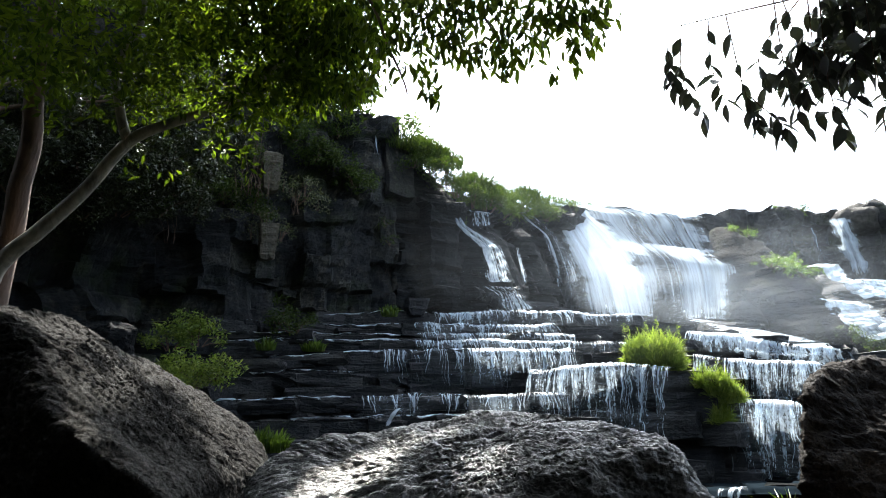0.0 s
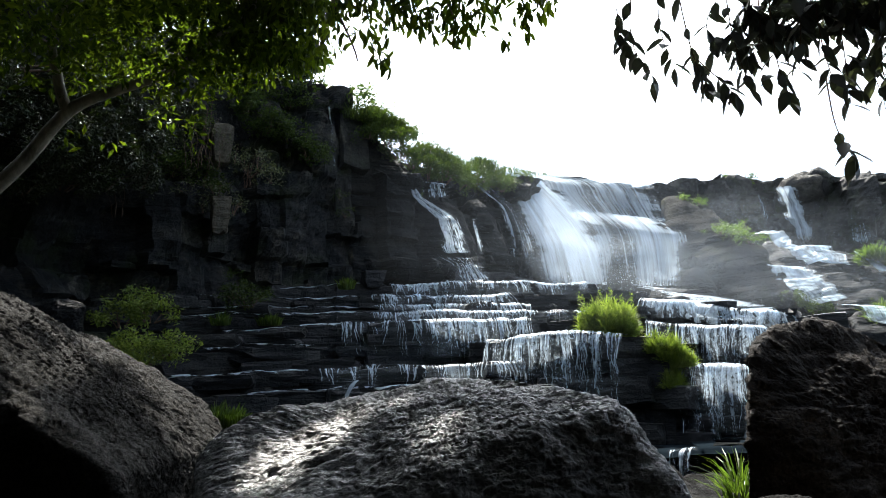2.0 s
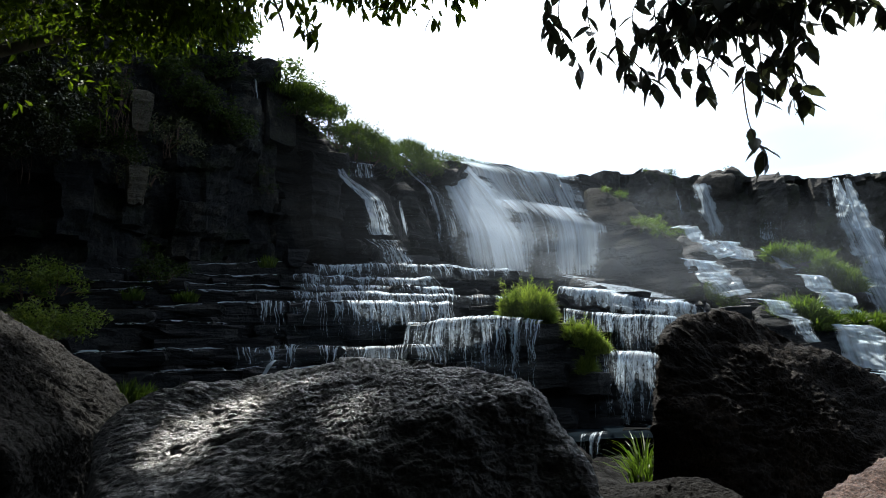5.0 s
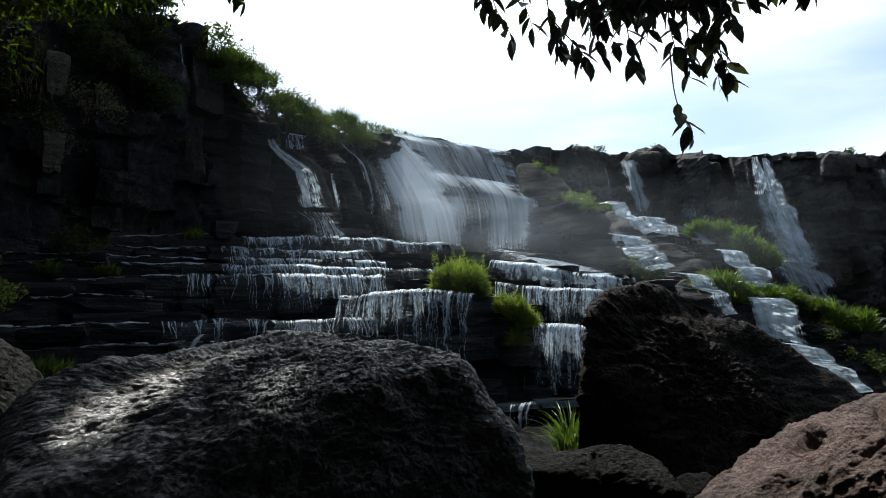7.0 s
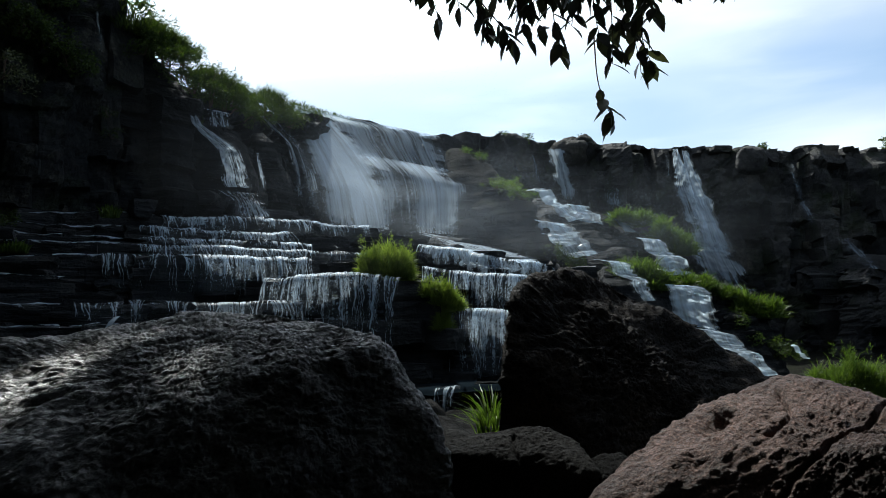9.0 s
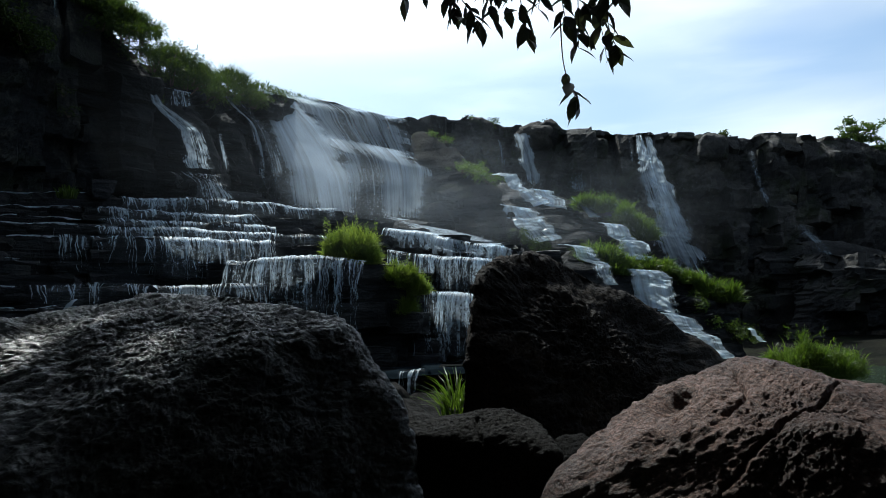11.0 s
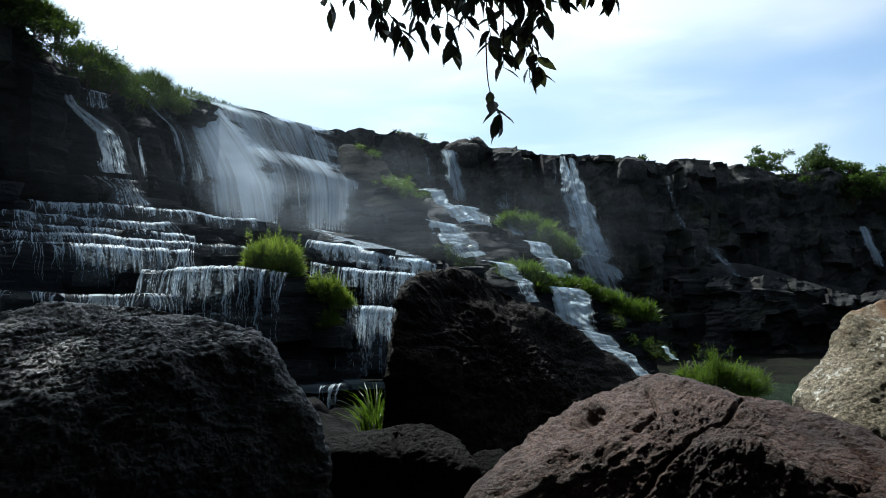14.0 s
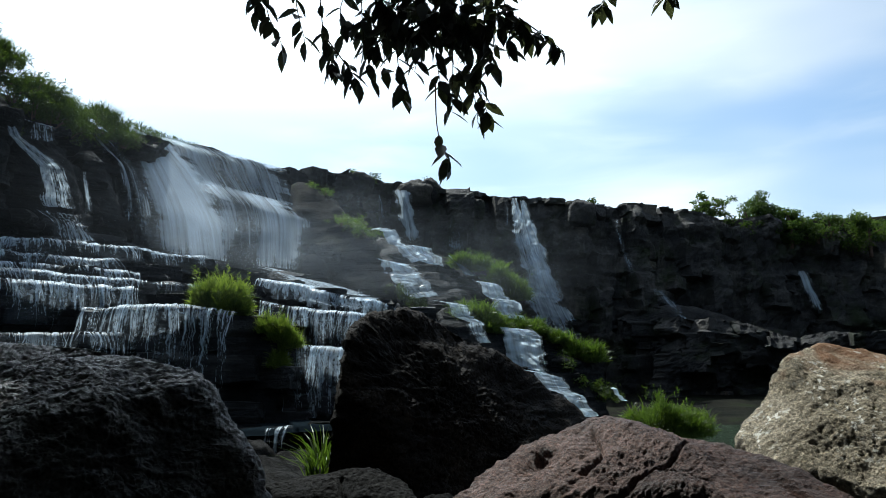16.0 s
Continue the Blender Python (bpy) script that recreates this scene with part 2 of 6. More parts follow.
    nt.links.new(b.outputs["Shader"], out.inputs["Surface"])
    return m


def pool_material(name, colour, rough, spec=0.3):
    m, nt, b = base_material(name, rough, spec)
    b.inputs["Base Color"].default_value = (*colour, 1)
    add_bump(nt, b, tex_noise(nt, world_vec(nt, (1.4, 1.4, 1.4)), 1.0, 5), 0.35, 0.08)
    return m


def bark_material(name, dark, light):
    m, nt, b = base_material(name, 0.8, 0.3)
    v = world_vec(nt, (9, 9, 2.2))
    n = tex_noise(nt, v, 1.0, 7, 0.65, 0.6)
    blot = tex_noise(nt, world_vec(nt), 5.0, 4, 0.6)
    col = mixed(nt, 0.6, ramp(nt, n, [(0.3, dark), (0.7, light)]), ramp(nt, blot, [(0.35, (0.5, 0.5, 0.5)), (0.65, (1.3, 1.3, 1.25))]), "MULTIPLY")
    nt.links.new(col, b.inputs["Base Color"])
    add_bump(nt, b, n, 0.7, 0.03)
    return m


def ground_material():
    m, nt, b = base_material("earth", 0.95, 0.02)
    v = world_vec(nt)
    col = ramp(nt, tex_noise(nt, v, 0.5, 8, 0.65), [(0.35, (0.006, 0.007, 0.006)), (0.55, (0.014, 0.014, 0.011)), (0.75, (0.014, 0.022, 0.008))])
    nt.links.new(col, b.inputs["Base Color"])
    add_bump(nt, b, tex_noise(nt, v, 3.0, 8, 0.7), 0.9, 0.2)
    return m


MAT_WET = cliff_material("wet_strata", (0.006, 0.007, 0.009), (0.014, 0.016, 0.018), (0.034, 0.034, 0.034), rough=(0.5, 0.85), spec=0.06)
# lighter, bluer copy of wet_strata: part of the sky's sheen is in the colour
MAT_STEP = cliff_material("wet_step_sheen", (0.010, 0.0115, 0.014), (0.024, 0.027, 0.031), (0.055, 0.057, 0.061), rough=(0.35, 0.7), spec=0.2)
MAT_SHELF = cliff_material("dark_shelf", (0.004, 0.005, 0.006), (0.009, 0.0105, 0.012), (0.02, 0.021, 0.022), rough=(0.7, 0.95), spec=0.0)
# colours darker than the stone itself: deep shade is put into them
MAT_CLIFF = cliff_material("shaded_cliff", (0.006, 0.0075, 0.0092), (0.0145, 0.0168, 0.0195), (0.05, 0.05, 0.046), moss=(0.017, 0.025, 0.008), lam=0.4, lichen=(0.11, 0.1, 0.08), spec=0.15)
# rock colour lightened to stand in for haze before the far cliff
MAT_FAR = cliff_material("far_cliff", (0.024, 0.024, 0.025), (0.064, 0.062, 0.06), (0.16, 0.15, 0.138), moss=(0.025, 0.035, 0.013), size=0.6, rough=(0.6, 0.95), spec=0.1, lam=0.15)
# lighter, warmer than far_cliff: sunlight on the blocks is put into the colour
MAT_FOOT = cliff_material("sunlit_tone_blocks", (0.05, 0.043, 0.036), (0.12, 0.105, 0.09), (0.27, 0.245, 0.21), rough=(0.6, 0.9), size=0.7, lam=0.2)
MAT_PALE = cliff_material("pale_rock", (0.06, 0.054, 0.04), (0.12, 0.106, 0.08), (0.2, 0.176, 0.13))
MAT_HAZY = cliff_material("dim_rock", (0.008, 0.0075, 0.007), (0.016, 0.015, 0.0135), (0.032, 0.029, 0.025), moss=(0.025, 0.028, 0.01), rough=(0.8, 1.0), spec=0.05)
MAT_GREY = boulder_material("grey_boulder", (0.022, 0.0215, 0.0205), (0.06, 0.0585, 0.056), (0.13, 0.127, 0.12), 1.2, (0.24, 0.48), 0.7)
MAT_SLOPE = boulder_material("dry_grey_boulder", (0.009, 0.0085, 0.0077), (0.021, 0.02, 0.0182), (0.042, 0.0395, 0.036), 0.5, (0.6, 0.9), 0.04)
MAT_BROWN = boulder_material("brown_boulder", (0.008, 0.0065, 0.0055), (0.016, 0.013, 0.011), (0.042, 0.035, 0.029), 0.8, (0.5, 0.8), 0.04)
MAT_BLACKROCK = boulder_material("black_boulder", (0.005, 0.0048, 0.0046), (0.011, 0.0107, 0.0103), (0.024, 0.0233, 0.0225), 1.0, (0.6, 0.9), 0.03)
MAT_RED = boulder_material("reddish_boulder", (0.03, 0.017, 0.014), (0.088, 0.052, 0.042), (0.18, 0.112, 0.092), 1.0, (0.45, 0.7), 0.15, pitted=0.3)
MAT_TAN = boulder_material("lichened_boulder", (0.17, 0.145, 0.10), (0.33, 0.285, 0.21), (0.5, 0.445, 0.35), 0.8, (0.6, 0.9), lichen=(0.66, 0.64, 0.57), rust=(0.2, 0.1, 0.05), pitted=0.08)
MAT_GROUND = ground_material()
MAT_POOL = pool_material("pool_water", (0.03, 0.045, 0.03), 0.06)
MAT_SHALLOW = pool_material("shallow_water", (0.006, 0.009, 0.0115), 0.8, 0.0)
MAT_STRAND = falling_water("strands_of_water", 0.34, 0.70, 12.0, 1.2, 0.0, 0.5, 0.85)
MAT_FALL = falling_water("plunging_water", 0.24, 0.68, 5.0, 0.10, 0.0, 0.08, 1.0, 0.4)
MAT_CASCADE = falling_water("cascading_water", 0.37, 0.69, 9.0, 0.7, 0.02, 0.45, 0.97)
MAT_THIN = falling_water("thin_water", 0.40, 0.72, 9.0, 0.5, 0.02, 0.3, 0.65)
MAT_BRIGHT = falling_water("bright_cascade", 0.28, 0.68, 4.0, 0.28, 0.0, 0.09)
# white lip lines: trickles, and painted glints of the wet ledge edges
MAT_TRICKLE = falling_water("trickle_glint_water", 0.34, 0.60, 2.0, 5.0, 0.0, 0.35, 0.85)
MAT_RUN = falling_water("running_white_water", 0.28, 0.62, 4.5, 1.6, 0.0, 0.5, 1.0)
MAT_SPRAY = spray_material("spray", 0.16)
MAT_MIST = spray_material("thin_mist", 0.055)
MAT_FAINT = spray_material("glare_veil", 0.018)
MAT_GRASS = leaf_material("grass_blades", (0.034, 0.058, 0.016), (0.09, 0.125, 0.034), 0.5)
MAT_TUSSOCK = leaf_material("tussock_blades", (0.05, 0.08, 0.02), (0.19, 0.225, 0.075), 0.5)
MAT_SHRUB = leaf_material("shrub_leaves", (0.022, 0.037, 0.013), (0.06, 0.082, 0.028), 0.4, 0.55, 0.2)
MAT_CROWN = leaf_material("tree_leaves", (0.017, 0.028, 0.006), (0.085, 0.112, 0.015), 0.6, 0.6, 0.12)
MAT_PLATEAU = leaf_material("plateau_leaves", (0.024, 0.045, 0.016), (0.075, 0.105, 0.036), 0.5, 0.5, 0.2)
MAT_DUSTY = leaf_material("dusty_leaves", (0.03, 0.038, 0.022), (0.12, 0.125, 0.09), 0.3)
# darkened copy of the leaf colours: shade is put into the colour
MAT_SHADELEAF = leaf_material("shade_painted_leaves", (0.010, 0.016, 0.005), (0.024, 0.034, 0.009), 0.12)
MAT_DARKLEAF = leaf_material("dark_leaves", (0.05, 0.052, 0.06), (0.11, 0.115, 0.126), 0.15)
MAT_BARK = bark_material("reddish_bark", (0.045, 0.026, 0.02), (0.13, 0.085, 0.065))
MAT_PALEBARK = bark_material("pale_bark", (0.12, 0.11, 0.09), (0.32, 0.29, 0.24))



# ---- builders ----
def mesh_from(name, verts, faces, material, smooth=False, uvs=None, flow=None):
    me = bpy.data.meshes.new(name)
    me.from_pydata(verts, [], faces)
    if uvs is not None:
        layer = me.uv_layers.new(name="UVMap")
        idx = np.empty(len(me.loops), dtype=np.int32)
        me.loops.foreach_get("vertex_index", idx)
        layer.data.foreach_set("uv", np.asarray(uvs, dtype=np.float32)[idx].ravel())
    if flow is not None:
        me.attributes.new("flow", "FLOAT", "POINT").data.foreach_set("value", np.asarray(flow, dtype=np.float32))
    if material:
        me.materials.append(material)
    if smooth:
        me.polygons.foreach_set("use_smooth", [True] * len(me.polygons))
    me.update()
    return me


def part(name, me, parent, label=""):
    ob = new(name, me)
    ob.parent = parent
    if label:
        tagged(ob, label)
    return ob


def fill(p, size, octaves=4, seed=0.0):
    return noise.fractal(Vector((p[0] / size + seed, p[1] / size - seed, p[2] / size + 2 * seed)), 0.9, 2.1, octaves)


def near_line(p, a, b):
    ab = b - a
    t = max(0.0, min(1.0, (p - a).dot(ab) / ab.length_squared))
    return (p - a - ab * t).length


def hull_mesh(name, pts, material, edge, rough, seed, smooth=2, strata=0.0, fine=0.0, layer=0.6, floor=-99.0, grain=(1, 0.3, 0), dents=(), cracks=()):
    """A solid rock mass: the hull of a few corner points, refined, worn, creased and cracked."""
    hull = bmesh.new()
    for p in pts:
        hull.verts.new(p)
    bmesh.ops.convex_hull(hull, input=hull.verts)
    bmesh.ops.delete(hull, geom=[v for v in hull.verts if not v.link_faces], context="VERTS")
    bmesh.ops.triangulate(hull, faces=hull.faces)
    shell = BVHTree.FromBMesh(hull)
    hull.free()
    upper = [Vector(p) for p in pts if p[2] > floor] or [Vector(p) for p in pts]
    center = sum(upper, Vector((0, 0, 0))) / len(upper)
    center = center.lerp(sum((Vector(p) for p in pts), Vector((0, 0, 0))) / len(pts), 0.1 if edge < 0.015 else 0.6)
    far = sum((p - center).length for p in upper) / len(upper)
    level = max(4, min(8, int(round(math.log2(1.05 * far / edge))) + 1))
    bm = bmesh.new()
    bmesh.ops.create_icosphere(bm, subdivisions=level, radius=1.0)
    for v in bm.verts:
        hit = shell.ray_cast(center, v.co.normalized())[0]
        v.co = hit if hit else center
    for _ in range(2 + smooth * 2 ** max(0, level - 5)):
        bmesh.ops.smooth_vert(bm, verts=bm.verts, factor=0.5, use_axis_x=True, use_axis_y=True, use_axis_z=True)
    bmesh.ops.recalc_face_normals(bm, faces=bm.faces)
    bm.normal_update()
    g = Vector(grain).normalized()
    off = Vector((seed, seed * 2, -seed))
    tree = BVHTree.FromBMesh(bm)
    lines = []
    for line in cracks:
        # lay the crack on the surface
        L = [Vector(p) for p in line]
        L = [a.lerp(b, i / 5) for a, b in zip(L, L[1:]) for i in range(5)] + [L[-1]]
        lines.append([tree.find_nearest(p + 0.03 * Vector((noise.noise(p * 9), noise.noise(p * 9 + off), 0)))[0] for p in L])
    moves = []
    for v in bm.verts:
        c, n = v.co, v.normal
        d = rough * fill(c, rough * 9, 4, seed) * 0.8
        if fine and c.z > floor:
            # knobs, sharp crests and pits, a little drawn out along the grain of the rock
            q = c - g * (c.dot(g) * 0.55)
            m = 0.8 + 0.6 * noise.noise(c * 2.1 + off)
            d += fine * (1.9 * noise.noise(q / (fine * 16) + off) + 3.2 * m * (0.3 - abs(noise.noise(q / (fine * 7) - off))) + 2.0 * (0.28 - abs(noise.noise(q / (fine * 2.9) + off))) + 0.9 * noise.noise(c / (fine * 1.3) - off))
            d -= fine * 1.9 * m * max(0.0, 0.36 - noise.voronoi(q / (fine * 3.4) + off)[0][0])
        if strata:
            k = c.z / layer + 0.5 * noise.noise(c / (layer * 5))
            d += strata * (noise.noise(Vector((math.floor(k) * 7.3, c.x / (layer * 3), c.y / (layer * 3)))) - 0.6 * abs((k % 1) - 0.5))
        for p, rad, deep in dents:
            w = (c - Vector(p)).length / rad
            if w < 1:
                d -= deep * (1 - w * w) ** 2
        for line in lines:
            w = min(near_line(c, a, b) for a, b in zip(line, line[1:])) + 0.006 * noise.noise(c * 22)
            if w < 0.017:
                d -= 0.04 * (1 - max(w, 0) / 0.017)
        moves.append(n * d)
    for v, d in zip(bm.verts, moves):
        v.co += d
    bmesh.ops.recalc_face_normals(bm, faces=bm.faces)
    me = bpy.data.meshes.new(name)
    bm.to_mesh(me)
    bm.free()
    me.materials.append(material)
    me.polygons.foreach_set("use_smooth", [True] * len(me.polygons))
    return me


def below(pts, z):
    return [(x, y, z) for x, y, _ in pts]


def back(pts, away, z):
    """The same points further from the viewer's stand, at the height z."""
    res = []
    for x, y, _ in pts:
        r = math.hypot(x, y)
        res.append((x * (r + away) / r, y * (r + away) / r, z))
    return res


def boulder(name, pts, material, label, edge=0.09, rough=0.05, seed=0.0, smooth=2, fine=0.012, floor=-99.0, grain=(1, 0.3, 0), dents=(), cracks=(), group=""):
    ob = new(name, hull_mesh(name, pts, material, edge, rough, seed, smooth, fine=fine, floor=floor, grain=grain, dents=dents, cracks=cracks))
    return tagged(ob, label, "boulder", group)


def rough_boxes(count, material, seed):
    """A few worn unit blocks, shared by all the blocks of a face."""
    res = []
    r = random.Random(seed)
    for k in range(count):
        bm = bmesh.new()
        bmesh.ops.create_cube(bm, size=1.0)
        bmesh.ops.subdivide_edges(bm, edges=bm.edges, cuts=2, use_grid_fill=True)
        for v in bm.verts:
            o = sum(1 for a in v.co if abs(a) > 0.4)
            s = {3: 0.93, 2: 0.975, 1: 1.0}.get(o, 1.0)
            v.co = Vector(a * s for a in v.co) + Vector((r.uniform(-1, 1), r.uniform(-1, 1), r.uniform(-1, 1))) * 0.05
        bmesh.ops.triangulate(bm, faces=bm.faces)
        me = bpy.data.meshes.new("rock_block")
        bm.to_mesh(me)
        bm.free()
        me.materials.append(material)
        res.append(me)
    return res


def along(pts, s):
    """The point at the share s of a polyline's length, and its direction in plan."""
    segs = [(Vector(a), Vector(b)) for a, b in zip(pts, pts[1:])]
    lens = [(b - a).to_2d().length for a, b in segs]
    d = s * sum(lens)
    for (a, b), n in zip(segs, lens):
        if d <= n or (a, b) == segs[-1]:
            k = min(1.0, d / max(n, 1e-6))
            t = (b - a).to_2d().normalized()
            return a.lerp(b, k), t
        d -= n
    return segs[-1][1], (segs[-1][1] - segs[-1][0]).to_2d().normalized()


def wavy(pts, seed, amount=0.32, step=0.3):
    """A lip line with the bays and noses of a broken rock edge."""
    n = max(6, int(plan_length(pts) / step))
    res = []
    for i in range(n + 1):
        p, t = along(pts, i / n)
        k = noise.noise(Vector((i * step * 0.45, seed * 3.1, 0))) + 0.6 * noise.noise(Vector((i * step * 1.3, seed * 3.1, 4)))
        k += 0.35 * noise.noise(Vector((i * step * 3.1, seed * 3.1, 6)))
        up = 0.09 * noise.noise(Vector((i * step * 0.5, seed * 1.7, 8))) + 0.07 * noise.noise(Vector((i * step * 1.6, seed * 1.7, 3)))
        res.append((p.x - t.y * k * amount, p.y + t.x * k * amount, p.z + up))
    return res


def plan_length(pts):
    return sum((Vector(b) - Vector(a)).to_2d().length for a, b in zip(pts, pts[1:]))


def cliff(name, foot, heights, material, label, bw, bh, depth, seed, cover=0.5, grid=0.3, jag=0.5, undercut=0.0, rise=-0.2):
    """A rock wall along a plan line (left to right as seen): a rugged jointed face, and blocks that stand proud of it."""
    r = random.Random(seed)
    total = plan_length(foot)
    top = [(x, y, h) for (x, y, _), h in zip(foot, heights)]
    nu, nv = max(8, int(total / grid)), max(8, int(13 / grid))
    off = Vector((seed * 3.3, 0, 0))
    verts, faces = [], []
    for i in range(nu + 1):
        a, t = along(foot, i / nu)
        b, _ = along(top, i / nu)
        n = Vector((-t.y, t.x))
        u = i / nu * total
        crest = jag * (noise.noise(Vector((u / bw * 0.45, seed, 0))) + 0.7 * math.floor(2.5 * noise.noise(Vector((u / bw * 0.9, seed, 5)))) / 2.5)
        for j in range(nv + 1):
            v = j / nv
            p = Vector((a.x + (b.x - a.x) * v, a.y + (b.y - a.y) * v, a.z - 2.2 + (b.z + crest - a.z + 2.2) * v))
            # columns, beds and joints
            col = math.floor(u / bw + 0.35 * noise.noise(Vector((p.z * 0.5, u * 0.3, seed))))
            bed = math.floor(p.z / bh + 0.4 * noise.noise(Vector((u * 0.35, p.z * 0.3, seed + 3))))
            cell = noise.cell(Vector((col * 1.37 + seed, bed * 2.71, 0.5)))
            column = noise.cell(Vector((col * 3.1 + seed, 7.7, 0.5)))
            d = depth * (0.55 * (cell - 0.5) + 0.7 * (column - 0.5) + 0.9 * fill(p, bw * 2.2, 5, seed)) + 0.25 * v * depth + 0.12 * depth * noise.noise(p * 4)
            d += depth * 1.2 * max(0.0, v - 0.9) * 8 * 0.3
            d += undercut * max(0.0, 1 - abs(v - 0.3) / 0.2) ** 0.6 * min(1.0, max(0.0, (0.78 - i / nu) * 6)) if v < 0.5 else 0.0
            verts.append((p.x + n.x * d, p.y + n.y * d, p.z))
    for i in range(nu):
        for j in range(nv):
            k = i * (nv + 1) + j
            faces.append((k, k + nv + 1, k + nv + 2, k + 1))
    # cap that runs back from the brow
    base = len(verts)
    for i in range(nu + 1):
        b, t = along(top, i / nu)
        n = Vector((-t.y, t.x))
        verts.append((b.x + n.x * (depth * 3 + 2), b.y + n.y * (depth * 3 + 2), b.z + rise))
    for i in range(nu):
        k = i * (nv + 1) + nv
        faces.append((k, k + nv + 1, base + i + 1, base + i))
    root = tagged(new(name, mesh_from(name, verts, faces, material)), label, "cliff", kind="structure")
    boxes = rough_boxes(8, material, seed)
    s = 0.0
    while s < total:
        w = bw * r.choice((0.5, 0.8, 1.0, 1.7)) * r.uniform(0.8, 1.2)
        mid = min(1.0, (s + w / 2) / total)
        a, t = along(foot, mid)
        b, _ = along(top, mid)
        n = Vector((-t.y, t.x))
        z = a.z - 1.0
        while z < b.z - 0.1:
            low = 0.42 if z - a.z < 0.22 * (b.z - a.z) else 1.0
            h = min(bh * low * r.choice((0.4, 0.7, 1.0, 1.5, 2.2)) * r.uniform(0.8, 1.2), b.z - z + 0.1 * bh)
            if r.random() < cover and not (undercut and s < 0.7 * total and z - a.z < 4.5):
                out = depth * r.uniform(0.2, 0.75) + 0.25 * depth * (z - a.z) / 10
                c = Vector((a.x + n.x * out, a.y + n.y * out, z + h / 2))
                ob = part("rock_block", boxes[r.randrange(8)], root)
                ang = math.degrees(math.atan2(t.y, t.x)) + r.uniform(-9, 9)
                ob.matrix_basis = pose(c.x, c.y, c.z, r.uniform(-6, 6), r.uniform(-5, 5), ang) @ Matrix.Diagonal((w * r.uniform(0.8, 1.15), depth * 1.6, h * r.uniform(0.9, 1.15), 1))
            z += h
        s += w
    return root


def ledge(lip, drop, deep, label, seed, material=None, thick=0.32, length=1.5, layers=None):
    """One step of the cascade: stacked rock slabs along a lip line, and the rock body behind them."""
    material = material or MAT_STEP
    r = random.Random(seed)
    total = plan_length(lip)
    verts, faces = [], []
    n_u = max(4, int(total / 0.7))
    prof = [(0.25, -drop - 0.4), (0.22, -0.12), (0.5, -0.05), (deep * 0.6, -0.02), (deep, 0.0)]
    for i in range(n_u + 1):
        a, t = along(lip, i / n_u)
        n = Vector((-t.y, t.x))
        for d, z in prof:
            w = 0.12 * fill(Vector((a.x, a.y, z)), 0.8, 3, seed)
            verts.append((a.x + n.x * (d + w), a.y + n.y * (d + w), a.z + z + 0.3 * w))
    k = len(prof)
    for i in range(n_u):
        for j in range(k - 1):
            faces.append((i * k + j, (i + 1) * k + j, (i + 1) * k + j + 1, i * k + j + 1))
    root = tagged(new("rock_ledge", mesh_from("rock_ledge", verts, faces, material, True)), label, "rock ledge", "steps of the cascade")
    boxes = rough_boxes(6, material, seed)
    layers = layers or max(1, int(round(drop / (thick * 1.5))))
    hs = [drop / layers] * layers
    for L in range(layers):
        s = -r.uniform(0, 0.6)
        while s < total:
            w = length * r.uniform(0.5, 1.7)
            a, t = along(lip, min(1, max(0, (s + w / 2) / total)))
            n = Vector((-t.y, t.x))
            h = hs[L] * r.uniform(0.85, 1.15)
            out = r.uniform(-0.16, 0.22) - 0.10 * L * (1 if r.random() < 0.7 else -1)
            dp = r.uniform(0.9, 1.5)
            c = Vector((a.x + n.x * (dp / 2 + out), a.y + n.y * (dp / 2 + out), a.z - drop + drop * (layers - L - 0.5) / layers + r.uniform(-0.04, 0.05)))
            ob = part("rock_slab", boxes[r.randrange(6)], root)
            ob.matrix_basis = pose(c.x, c.y, c.z, r.uniform(-3, 3), r.uniform(-2, 2), math.degrees(math.atan2(t.y, t.x)) + r.uniform(-7, 7)) @ Matrix.Diagonal((w * 1.08, dp, h * 1.05, 1))
            s += w
    return root


